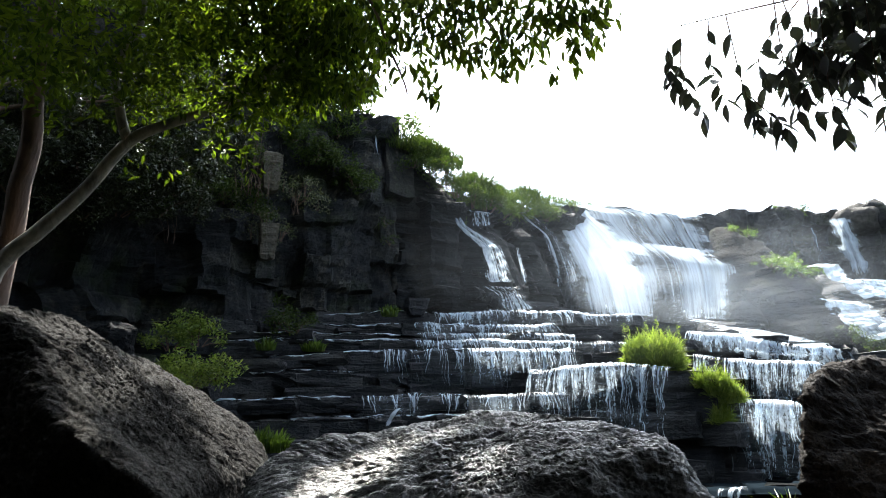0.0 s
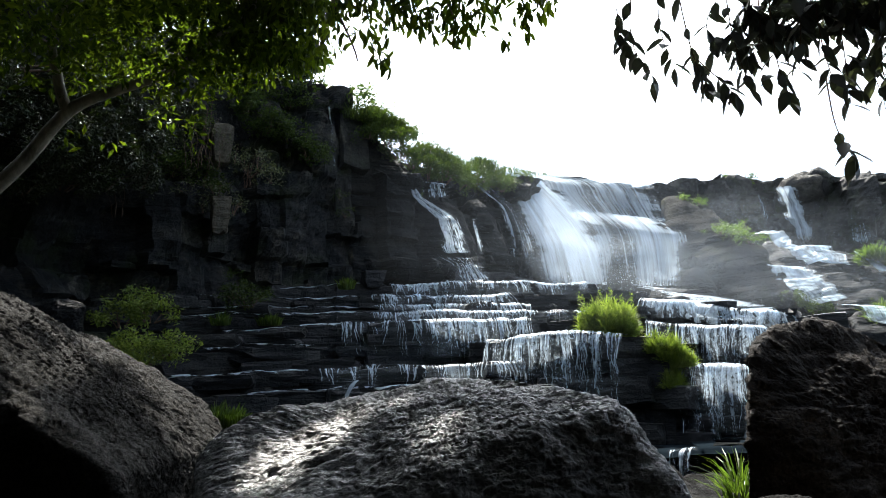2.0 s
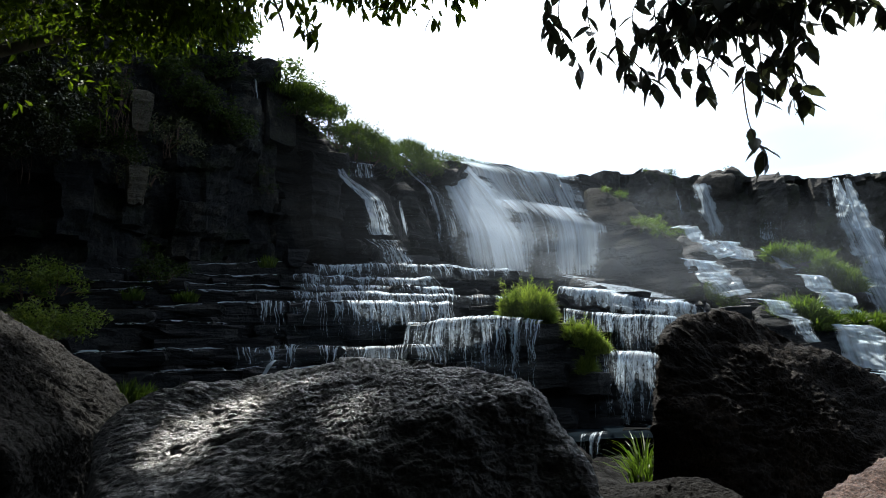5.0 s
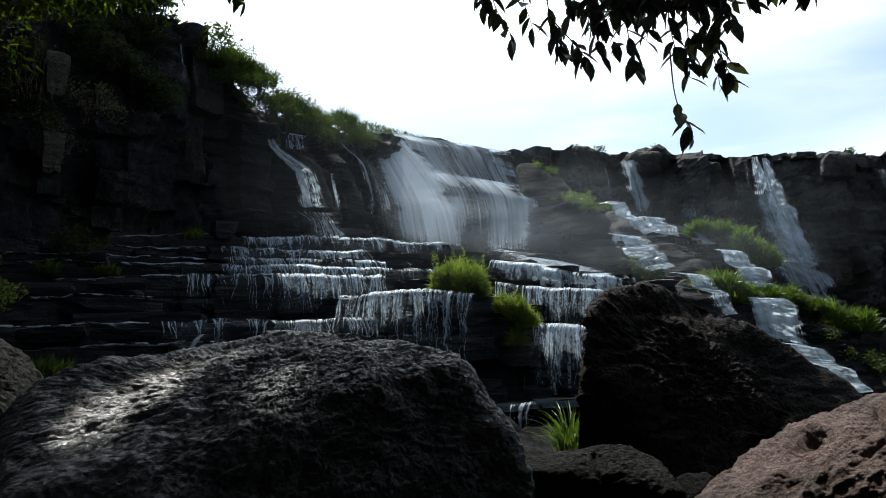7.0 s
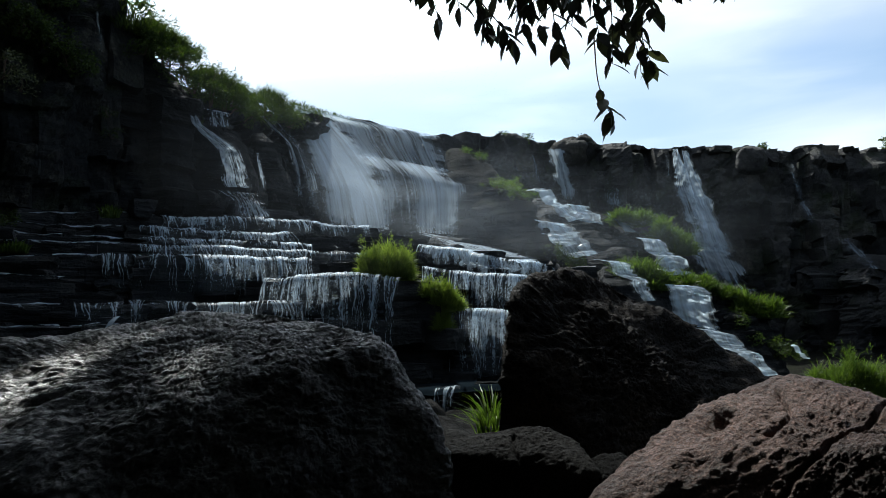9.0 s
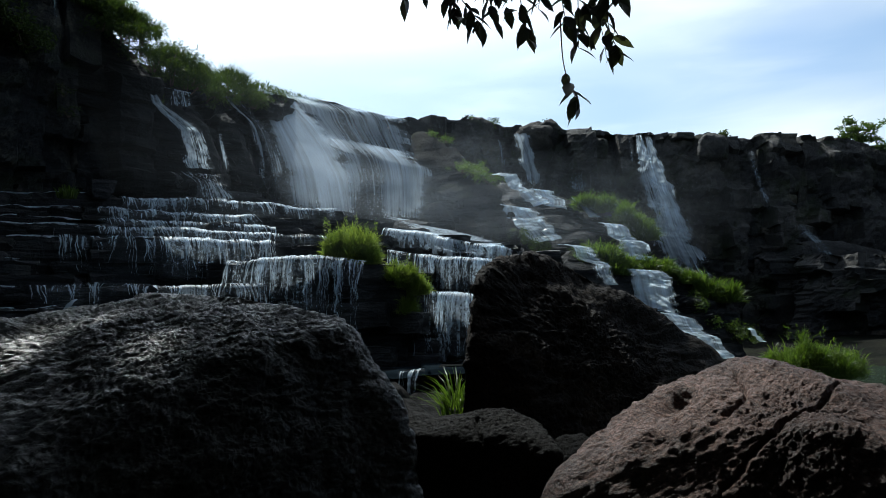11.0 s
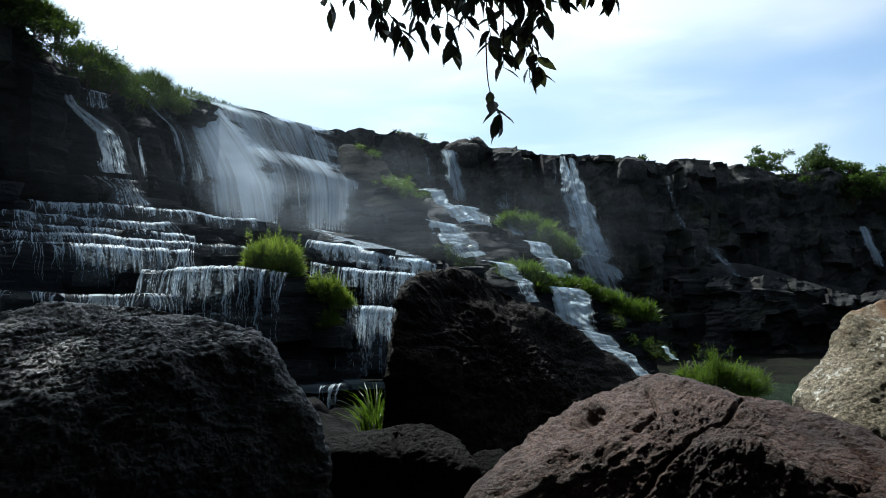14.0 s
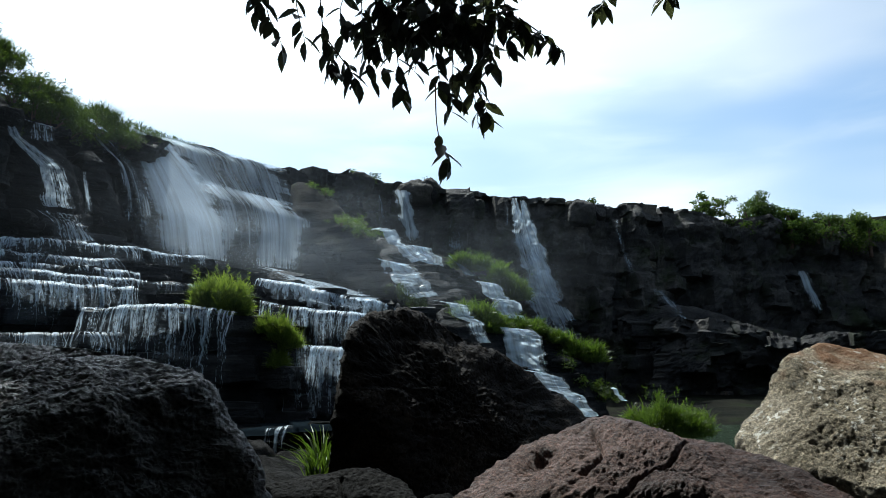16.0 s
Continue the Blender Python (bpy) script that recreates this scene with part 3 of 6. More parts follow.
def sheet(name, left, right, material, label, wob=0.12, step=0.25, seed=0, parent=None, amount=None):
    """A curtain of water between two edge lines that run down the fall."""
    L, R = [Vector(p) for p in left], [Vector(p) for p in right]
    def fine_line(pts, n):
        lens = [0.0]
        for a, b in zip(pts, pts[1:]):
            lens.append(lens[-1] + (b - a).length)
        res = []
        for i in range(n + 1):
            d = lens[-1] * i / n
            j = max(k for k in range(len(pts)) if lens[k] <= d + 1e-9)
            if j == len(pts) - 1:
                res.append(pts[-1].copy())
                continue
            # smooth through the corner points
            p0, p1, p2, p3 = pts[max(j - 1, 0)], pts[j], pts[j + 1], pts[min(j + 2, len(pts) - 1)]
            t = (d - lens[j]) / max(lens[j + 1] - lens[j], 1e-6)
            m1, m2 = (p2 - p0) * 0.3, (p3 - p1) * 0.3
            h = 2 * t**3 - 3 * t**2
            res.append(p1 * (1 + h) + m1 * (t**3 - 2 * t**2 + t) + p2 * (-h) + m2 * (t**3 - t**2))
        return res, lens[-1]
    nv = max(6, int(max((a - b).length for a, b in zip(L, L[1:])) * len(L) / step))
    nv = min(nv, 160)
    (fl, n1), (fr, n2) = fine_line(L, nv), fine_line(R, nv)
    width = max((a - b).length for a, b in zip(fl, fr))
    nu = min(160, max(4, int(width / step)))
    verts, uvs, faces, flow = [], [], [], []
    for j in range(nv + 1):
        for i in range(nu + 1):
            p = fl[j].lerp(fr[j], i / nu)
            q = Vector((i / nu * width, 0.12 * j, seed))
            toward = Vector((-p.x, -p.y, 0)).normalized()
            aside = Vector((-toward.y, toward.x, 0)) * 0.45 * min(wob, 0.5 * wob * 3 / width) * (1.6 * noise.noise(Vector((seed, j * step * 0.45, 2))) + 0.8 * noise.noise(Vector((seed, j * step * 1.6, i * 0.1))))
            p = p + aside + toward * (wob * (0.5 + noise.noise(q * 1.3) + 0.5 * noise.noise(q * 4))) + Vector((0, 0, 0.25 * wob * noise.noise(q * 2 + Vector((9, 9, 9)))))
            verts.append(p)
            uvs.append((i / nu * width + seed * 3.7, j / nv * (n1 + n2) / 2 + seed * 1.3))
            e = i / nu + 0.2 * noise.noise(Vector((seed * 3.1, j * step * 0.7, 5))) + 0.12 * noise.noise(Vector((seed, j * step * 2.2, i / nu * 2)))
            if amount:
                u, v = i / nu, j / nv
                edge = min(1.0, 0.3 + 5 * e, 0.3 + 5 * (1 - e))
                k = amount(u + 0.05 * noise.noise(Vector((v * 3, u * 2, seed))), v)
                flow.append(max(0.0, edge * k * (1 + 0.25 * noise.noise(Vector((u * width * 0.9, v * 0.7, seed))))))
                continue
            flow.append(max(0.0, min(1.0, 0.08 + 4.5 * e, 0.08 + 4.5 * (1 - e)) * min(1.0, 0.4 + 3 * (nv - j) / nv, 0.5 + 6 * j / nv) * (0.95 + 0.4 * noise.noise(Vector((i * step * 0.7, j * step * 0.5, seed))))))
    for j in range(nv):
        for i in range(nu):
            k = j * (nu + 1) + i
            faces.append((k, k + 1, k + nu + 2, k + nu + 1))
    me = mesh_from(name, verts, faces, material, True, uvs, flow)
    if parent:
        return part(name, me, parent)
    return tagged(new(name, me), label, "water", "falls and cascades", "structure")


def grass_clump(name, spots, height, material, label, seed, count, width=0.03, spread_out=0.35, category="grass"):
    """Arching blades from one or more root spots (x, y, z, radius)."""
    r = random.Random(seed)
    verts, faces = [], []
    for x, y, z, rad in spots:
        for _ in range(int(count / len(spots))):
            a, d = r.uniform(0, 2 * math.pi), rad * math.sqrt(r.random())
            bx, by = x + d * math.cos(a), y + d * math.sin(a)
            h = height * r.uniform(0.45, 1.15) * (1 - 0.45 * d / rad)
            la = a + r.uniform(-0.9, 0.9)
            lean = spread_out * h * r.uniform(0.2, 1.3) * (0.2 + d / rad)
            side = r.uniform(0, math.pi)
            w = width * r.uniform(0.6, 1.3)
            sx, sy = math.cos(side) * w, math.sin(side) * w
            k = len(verts)
            droop = r.uniform(0.0, 0.35)
            for f, ww in ((0, 0.7), (0.45, 1.0), (0.8, 0.7)):
                px, py = bx + math.cos(la) * lean * f * f, by + math.sin(la) * lean * f * f
                pz = z + h * (f - droop * f**3)
                verts += [(px - sx * ww, py - sy * ww, pz), (px + sx * ww, py + sy * ww, pz)]
            verts.append((bx + math.cos(la) * lean * 1.15, by + math.sin(la) * lean * 1.15, z + h * (1 - droop)))
            faces += [(k, k + 1, k + 3, k + 2), (k + 2, k + 3, k + 5, k + 4), (k + 4, k + 5, k + 6)]
    return tagged(new(name, mesh_from(name, verts, faces, material)), label, category)


def leaf_cloud(blobs, count, size, seed, long=2.4, hang=0.35, full=False):
    """Small pointed leaves scattered through uneven clumps; blobs are (x, y, z, rx, ry, rz)."""
    r = np.random.default_rng(seed)
    vol = np.array([b[3] * b[4] * b[5] for b in blobs]) ** 0.7
    pick = r.choice(len(blobs), count, p=vol / vol.sum())
    B = np.array(blobs)[pick]
    u = r.normal(size=(count, 3))
    u /= np.linalg.norm(u, axis=1, keepdims=True)
    c = B[:, :3] + u * B[:, 3:] * (r.random((count, 1)) ** 0.45)
    d = r.normal(size=(count, 3)) * (1, 1, 0.7) - (0, 0, hang * 2)
    d /= np.linalg.norm(d, axis=1, keepdims=True)
    n = r.normal(size=(count, 3)) + (0, 0, 0.8)
    s = np.cross(d, n)
    s /= np.linalg.norm(s, axis=1, keepdims=True)
    up = np.cross(s, d)
    L = size * r.uniform(0.65, 1.35, (count, 1))
    W = L / long
    if full:
        # rounded blades with a pointed tip
        a, b = c + d * L * 0.22 + up * W * 0.1, c + d * L * 0.62 + up * W * 0.05
        v = np.stack([c, a + s * W * 0.4, b + s * W * 0.44, c + d * L - up * L * 0.1, b - s * W * 0.44, a - s * W * 0.4], 1)
        i = np.arange(count)[:, None] * 6
        faces = np.concatenate([i + [[0, 1, 5]], i + [[1, 2, 5]], i + [[5, 2, 4]], i + [[2, 3, 4]]], 0)
        return [tuple(p) for p in v.reshape(-1, 3)], [tuple(f) for f in faces.tolist()]
    v = np.stack([c, c + d * L * 0.45 + s * W / 2 + up * W * 0.15, c + d * L + up * L * -0.1, c + d * L * 0.45 - s * W / 2 + up * W * 0.15], 1)
    i = np.arange(count)[:, None] * 4
    faces = np.concatenate([i + [[0, 1, 2]], i + [[0, 2, 3]]], 0)
    return [tuple(p) for p in v.reshape(-1, 3)], [tuple(f) for f in faces.tolist()]


def let_sun(cloud, shaded, gaps, nv=4):
    """Drops the leaves that would shade the small sunlit spots, and those that shade nothing near the stand."""
    v, f = np.array(cloud[0]).reshape(-1, nv, 3), np.array(cloud[1])
    c = v.mean(1)
    sd = np.array(sun_dir)
    keep = np.ones(len(c), bool)
    for g, rad in gaps:
        k = (c[:, 2:] - g[2]) / sd[2]
        keep &= np.hypot(*(c - sd * k - np.array(g))[:, :2].T) > rad
    k = (c[:, 2:] - 3.0) / sd[2]
    keep &= np.array([shaded(x, y) for x, y, _ in c - sd * k])
    fresh = np.cumsum(keep) - 1
    f = f[keep[f[:, 0] // nv]]
    f = fresh[f // nv] * nv + f % nv
    return [tuple(p) for p in v[keep].reshape(-1, 3)], [tuple(q) for q in f.tolist()]


def grass_dome(name, domes, blade, count, seed, label, material, thin=9, category="grass"):
    """A rounded tussock: fine blades that stand out and up all over a soft dome."""
    r = np.random.default_rng(seed)
    tufts = []
    for x, y, z, rx, ry, rz in domes:
        for _ in range(11):
            a, d = r.uniform(0, 6.28), r.uniform(0.0, 0.75)
            k = r.uniform(0.22, 0.55)
            tufts.append((x + rx * d * math.cos(a), y + ry * d * math.sin(a), z - 0.05 * rz, rx * k, ry * k, rz * r.uniform(0.5, 1.08) * (1 - 0.4 * d)))
    B = np.array(tufts)[r.integers(0, len(tufts), count)]
    u = r.normal(size=(count, 3))
    u /= np.linalg.norm(u, axis=1, keepdims=True)
    u[:, 2] = np.abs(u[:, 2])
    c = B[:, :3] + u * B[:, 3:] * (0.35 + 0.6 * r.random((count, 1)) ** 0.5)
    d = u * 0.55 + (0, 0, 0.75) + r.normal(size=(count, 3)) * 0.42
    d /= np.linalg.norm(d, axis=1, keepdims=True)
    n = r.normal(size=(count, 3))
    s = np.cross(d, n)
    s /= np.linalg.norm(s, axis=1, keepdims=True)
    L = blade * r.uniform(0.45, 1.5, (count, 1))
    stalk = (r.random((count, 1)) < 0.02) & (u[:, 2:] > 0.5)
    L = np.where(stalk, L * 1.9, L)
    W = np.minimum(L, blade * 1.4) / thin
    bend = u * (1, 1, 0) * L * 0.3 - np.array((0, 0, 1)) * L * 0.18
    v = np.stack([c - s * W / 2, c + s * W / 2, c + d * L * 0.6 + s * W * 0.4, c + d * L + bend, c + d * L * 0.6 - s * W * 0.4], 1)
    i = np.arange(count)[:, None] * 5
    faces = np.concatenate([i + [[0, 1, 2]], i + [[0, 2, 4]], i + [[4, 2, 3]]], 0)
    # small leaves on the stems, and loose sprigs over the top
    sprigs = [(x + 0.8 * rx * r.uniform(-1, 1), y + 0.8 * ry * r.uniform(-1, 1), z + rz * r.uniform(0.7, 1.05), 0.1 * rx, 0.1 * ry, 0.22 * rz) for x, y, z, rx, ry, rz in domes for _ in range(3)]
    lv, lf = leaf_cloud([(x, y, z + 0.45 * h, a, b, 0.5 * h) for x, y, z, a, b, h in tufts] * 2 + sprigs, int(count * 0.6), min(0.11, blade * 0.32), seed + 1, 3.0, -0.4)
    base = count * 5
    return tagged(new(name, mesh_from(name, [tuple(p) for p in v.reshape(-1, 3)] + lv, [tuple(f) for f in faces.tolist()] + [(a + base, b + base, c + base) for a, b, c in lf], material)), label, category)


def tube(pts, radii, sides=9, seed=0.0, bump=0.06):
    verts, faces = [], []
    P = [Vector(p) for p in pts]
    for i, (p, rad) in enumerate(zip(P, radii)):
        d = (P[min(i + 1, len(P) - 1)] - P[max(i - 1, 0)]).normalized()
        x = d.cross(Vector((0.3, 0.9, 0.1))).normalized()
        y = d.cross(x)
        for k in range(sides):
            a = 2 * math.pi * k / sides
            q = rad * (1 + bump * noise.noise(Vector((math.cos(a), math.sin(a), i * 0.5 + seed))))
            verts.append(p + x * math.cos(a) * q + y * math.sin(a) * q)
    for i in range(len(P) - 1):
        for k in range(sides):
            a, b = i * sides + k, i * sides + (k + 1) % sides
            faces.append((a, b, b + sides, a + sides))
    faces.append(tuple(range(sides))[::-1])
    faces.append(tuple(range(len(verts) - sides, len(verts))))
    return verts, faces


def bent(pts, n, wob, seed):
    """A smooth, slightly crooked line through a few points."""
    P = [Vector(p) for p in pts]
    P = [P[0] * 2 - P[1]] + P + [P[-1] * 2 - P[-2]]
    res = []
    for j in range(1, len(P) - 2):
        for i in range(n):
            t = i / n
            a, b, c, d = P[j - 1:j + 3]
            q = 0.5 * ((2 * b) + (c - a) * t + (2 * a - 5 * b + 4 * c - d) * t * t + (3 * b - a - 3 * c + d) * t**3)
            res.append(q + Vector((noise.noise(q * 2 + Vector((seed, 0, 0))), noise.noise(q * 2 + Vector((0, seed, 5))), 0)) * wob)
    res.append(P[-2])
    return res


def limb(name, pts, r0, r1, material, parent, label="", n=5, wob=0.02, seed=0.0, sides=9):
    line = bent(pts, n, wob, seed)
    radii = [r0 + (r1 - r0) * i / (len(line) - 1) for i in range(len(line))]
    v, f = tube(line, radii, sides, seed)
    return part(name, mesh_from(name, v, f, material, True), parent, label)


def shrub(name, spots, leaf, count, seed, label, material=None, category="shrub", stems=5, long=2.6, hang=0.1):
    """A bush: thin stems from its base and uneven leaf clumps round their ends."""
    r = random.Random(seed)
    material = material or MAT_SHRUB
    root = tagged(new(name), label, category)
    blobs = []
    for x, y, z, rad, h in spots:
        for _ in range(14):
            a, d = r.uniform(0, 6.28), rad * r.uniform(0.1, 1.0)
            cx, cy, cz = x + d * math.cos(a), y + d * math.sin(a), z + h * r.uniform(0.0, 0.85) * (1 - 0.5 * d / rad)
            s = rad * r.uniform(0.2, 0.45)
            blobs.append((cx, cy, cz, s, s, s * r.uniform(0.6, 1.1)))
            if r.random() < stems / 14:
                v, f = tube([(x + 0.2 * (cx - x), y + 0.2 * (cy - y), z - 0.1), ((x + cx) / 2, (y + cy) / 2, z + (cz - z) * 0.6), (cx, cy, cz)], [rad * 0.03, rad * 0.02, rad * 0.01], 4)
                part("stem", mesh_from("stem", v, f, MAT_BARK), root)
    v, f = leaf_cloud(blobs, count, leaf, seed, long, hang)
    part("leaves", mesh_from("leaves", v, f, material), root)
    return root


# ---- ground ----
RIM = [(-75, 24), (-60, 24), (-31, 28), (-20, 30.5), (-5, 34), (4, 41), (14, 49), (24, 58), (35, 60), (50, 68), (62, 74), (80, 80)]
STEP_R = (0, 8, 12, 18, 21, 23, 25, 27, 30, 36, 44)
STEP_Z = (1.1, 0.7, 0.2, -0.2, -0.2, 0.0, 0.4, 1.4, 4.6, 6.6, 7.6)


def ground_height(az, r):
    rim = float(np.interp(az, [p[0] for p in RIM], [p[1] for p in RIM]))
    low = float(np.interp(r, STEP_R, STEP_Z))
    flat = float(np.interp(r, (0, 6, 11, 30, 46, 60), (1.1, 0.5, -0.7, -0.8, 0.4, 1.0)))
    k = min(1.0, max(0.0, (az - 24) / 14))
    low = low + (flat - low) * k
    high = 16.2 + 0.6 * noise.noise(Vector((az * 0.1, r * 0.05, 0))) + (r - rim) * 0.01
    if az < -75 or az > 80:
        far = min(abs(az + 75), abs(az - 80), 40) / 40
        # rising bank out of view, added to keep sky light off the boulders
        bank = float(np.interp(r, (0, 5, 14, 30, 60), (1.1, 1.6, 8.0, 16.0, 18.0)))
        edge = low if r < rim else high
        return edge + (bank - edge) * min(1.0, far * 2.5)
    t = min(1.0, max(0.0, (r - rim + 0.5) / 1.0))
    return low + (high - low) * t


def make_ground():
    radii = [0.01] + [0.8 * i for i in range(1, 60)] + [48 + 1.0 * i for i in range(40)] + [92, 110, 150, 230, 400, 800, 1600, 3000]
    n = 260
    verts, faces = [], []
    for r in radii:
        for k in range(n):
            az = -180 + 360 * k / n
            a = radians(az)
            x, y = r * math.sin(a), r * math.cos(a)
            z = ground_height(az, r) + 0.15 * fill((x, y, 0), 2.0, 4)
            verts.append((x, y, z))
    for j in range(len(radii) - 1):
        for k in range(n):
            a, b = j * n + k, j * n + (k + 1) % n
            faces.append((a, a + n, b + n, b))
    tagged(new("ground", mesh_from("ground", verts, faces, MAT_GROUND, True)), "dark earth and low growth between wet rocks", "ground", kind="structure")


make_ground()
n_w = 48
pool = mesh_from("pool", [(12 * math.sin(radians(30 + 60 * k / n_w)) * s, 12 * math.cos(radians(30 + 60 * k / n_w)) * s, 0.0) for s in (0.7, 6.2) for k in range(n_w + 1)],
                 [(k, k + n_w + 1, k + n_w + 2, k + 1) for k in range(n_w)], MAT_POOL, True)
tagged(new("pool_water", pool), "still green-brown pool below the cliffs", "water", kind="structure")

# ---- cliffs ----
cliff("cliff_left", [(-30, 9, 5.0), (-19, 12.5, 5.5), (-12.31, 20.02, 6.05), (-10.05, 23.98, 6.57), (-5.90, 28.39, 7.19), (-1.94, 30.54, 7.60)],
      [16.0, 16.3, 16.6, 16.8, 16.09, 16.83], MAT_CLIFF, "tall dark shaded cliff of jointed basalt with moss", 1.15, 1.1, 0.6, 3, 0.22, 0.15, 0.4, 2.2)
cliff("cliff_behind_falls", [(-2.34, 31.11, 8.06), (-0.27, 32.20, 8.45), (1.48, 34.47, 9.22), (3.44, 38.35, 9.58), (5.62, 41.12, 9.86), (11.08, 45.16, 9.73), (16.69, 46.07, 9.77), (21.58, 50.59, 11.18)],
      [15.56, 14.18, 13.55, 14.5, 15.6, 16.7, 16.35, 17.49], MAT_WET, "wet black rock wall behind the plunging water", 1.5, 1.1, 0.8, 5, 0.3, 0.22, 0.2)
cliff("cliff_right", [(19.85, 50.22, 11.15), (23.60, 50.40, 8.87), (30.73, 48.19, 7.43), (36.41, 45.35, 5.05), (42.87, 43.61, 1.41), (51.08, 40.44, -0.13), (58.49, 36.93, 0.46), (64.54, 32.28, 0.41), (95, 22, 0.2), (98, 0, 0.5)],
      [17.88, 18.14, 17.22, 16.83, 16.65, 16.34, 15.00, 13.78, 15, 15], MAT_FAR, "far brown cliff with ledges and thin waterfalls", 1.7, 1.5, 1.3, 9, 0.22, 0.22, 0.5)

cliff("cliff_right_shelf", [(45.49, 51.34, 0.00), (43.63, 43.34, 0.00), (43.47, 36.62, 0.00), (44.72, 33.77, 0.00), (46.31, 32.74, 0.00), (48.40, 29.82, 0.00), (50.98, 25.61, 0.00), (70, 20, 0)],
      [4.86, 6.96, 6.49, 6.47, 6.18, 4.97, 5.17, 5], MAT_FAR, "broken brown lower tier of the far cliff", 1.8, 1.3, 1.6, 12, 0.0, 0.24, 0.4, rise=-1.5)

# ---- steps of the cascade ----
def lip_water(lip, a, b, drop, material, label, seed, run=1.0, step=0.12, lift=0.05):
    """Water that slides over a ledge between the shares a and b of its lip, and drops down its face."""
    total = plan_length(lip)
    n = max(4, int((b - a) * total / step))
    prof = [(run, lift), (run * 0.5, lift), (0.06, lift + 0.01), (-0.08, -0.01), (-0.15, -0.09)]
    k = max(2, int(drop / 0.18))
    prof += [(-0.17 - (0.05 + 0.12 * drop) * (i / k) ** 0.6, -0.10 - (drop - 0.08) * i / k) for i in range(1, k + 1)]
    verts, uvs, faces, flow = [], [], [], []
    for i in range(n + 1):
        s_ = a + (b - a) * i / n
        ends = min(1.0, 0.15 + 8 * i / n, 0.15 + 8 * (n - i) / n) * (0.96 + 0.4 * noise.noise(Vector((s_ * total * 0.55, seed * 4.1, 7))) + 0.5 * noise.noise(Vector((s_ * total * 1.5, seed * 4.1, 9))) + 0.35 * noise.noise(Vector((s_ * total * 4.5, seed * 4.1, 2))))
        p, t = along(lip, s_)
        nn = Vector((-t.y, t.x))
        v = 0.0
        fall = 0.72 + 0.55 * noise.noise(Vector((s_ * total * 0.8, seed * 2.3, 3)))
        for m, (d, z) in enumerate(prof):
            w = 0.10 * noise.noise(Vector((s_ * total * 1.2, seed, 0))) + 0.05 * noise.noise(Vector((s_ * total * 5, seed, m * 0.2)))
            d2 = d - w - 0.1
            verts.append((p.x + nn.x * d2, p.y + nn.y * d2, p.z + z + 0.03 * noise.noise(Vector((s_ * total * 3, seed, m)))))
            if m:
                v += math.hypot(d - prof[m - 1][0], z - prof[m - 1][1])
            uvs.append((s_ * total + seed * 5.3, v + seed * 2.1))
            # only a thin white line at the lip, standing in for edge glints
            if drop < 0.08:
                flow.append(max(0.0, ends * (0.0, 0.15, 1.05, 0.5, 0.0, 0.0, 0.0)[min(m, 6)]))
            else:
                down = max(0, m - 4) / max(1, len(prof) - 5)
                strand = 1.0 + (0.35 * noise.noise(Vector((s_ * total * 3.4, seed * 1.9, 11))) + 0.25 * noise.noise(Vector((s_ * total * 8, seed, 12)))) * min(1.0, 3 * down)
                flow.append(max(0.0, ends * strand * ((0.3, 0.6, 0.85, 0.9, 0.8)[m] if m < 5 else 0.76 - 0.3 * min(1.5, down / max(0.4, fall + 0.2)) ** 1.2)))
    c = len(prof)
    for i in range(n):
        for m in range(c - 1):
            faces.append((i * c + m, (i + 1) * c + m, (i + 1) * c + m + 1, i * c + m + 1))
    root = tagged(new("step_water", mesh_from("step_water", verts, faces, material, True, uvs, flow)), label, "water", "falls and cascades", "structure")
    if drop >= 0.08 and material is not MAT_SHALLOW:
        strands(lip, a, b, drop, root, seed, {MAT_THIN: 12.0, MAT_RUN: 24.0}.get(material, 26.0), prof)
    return root


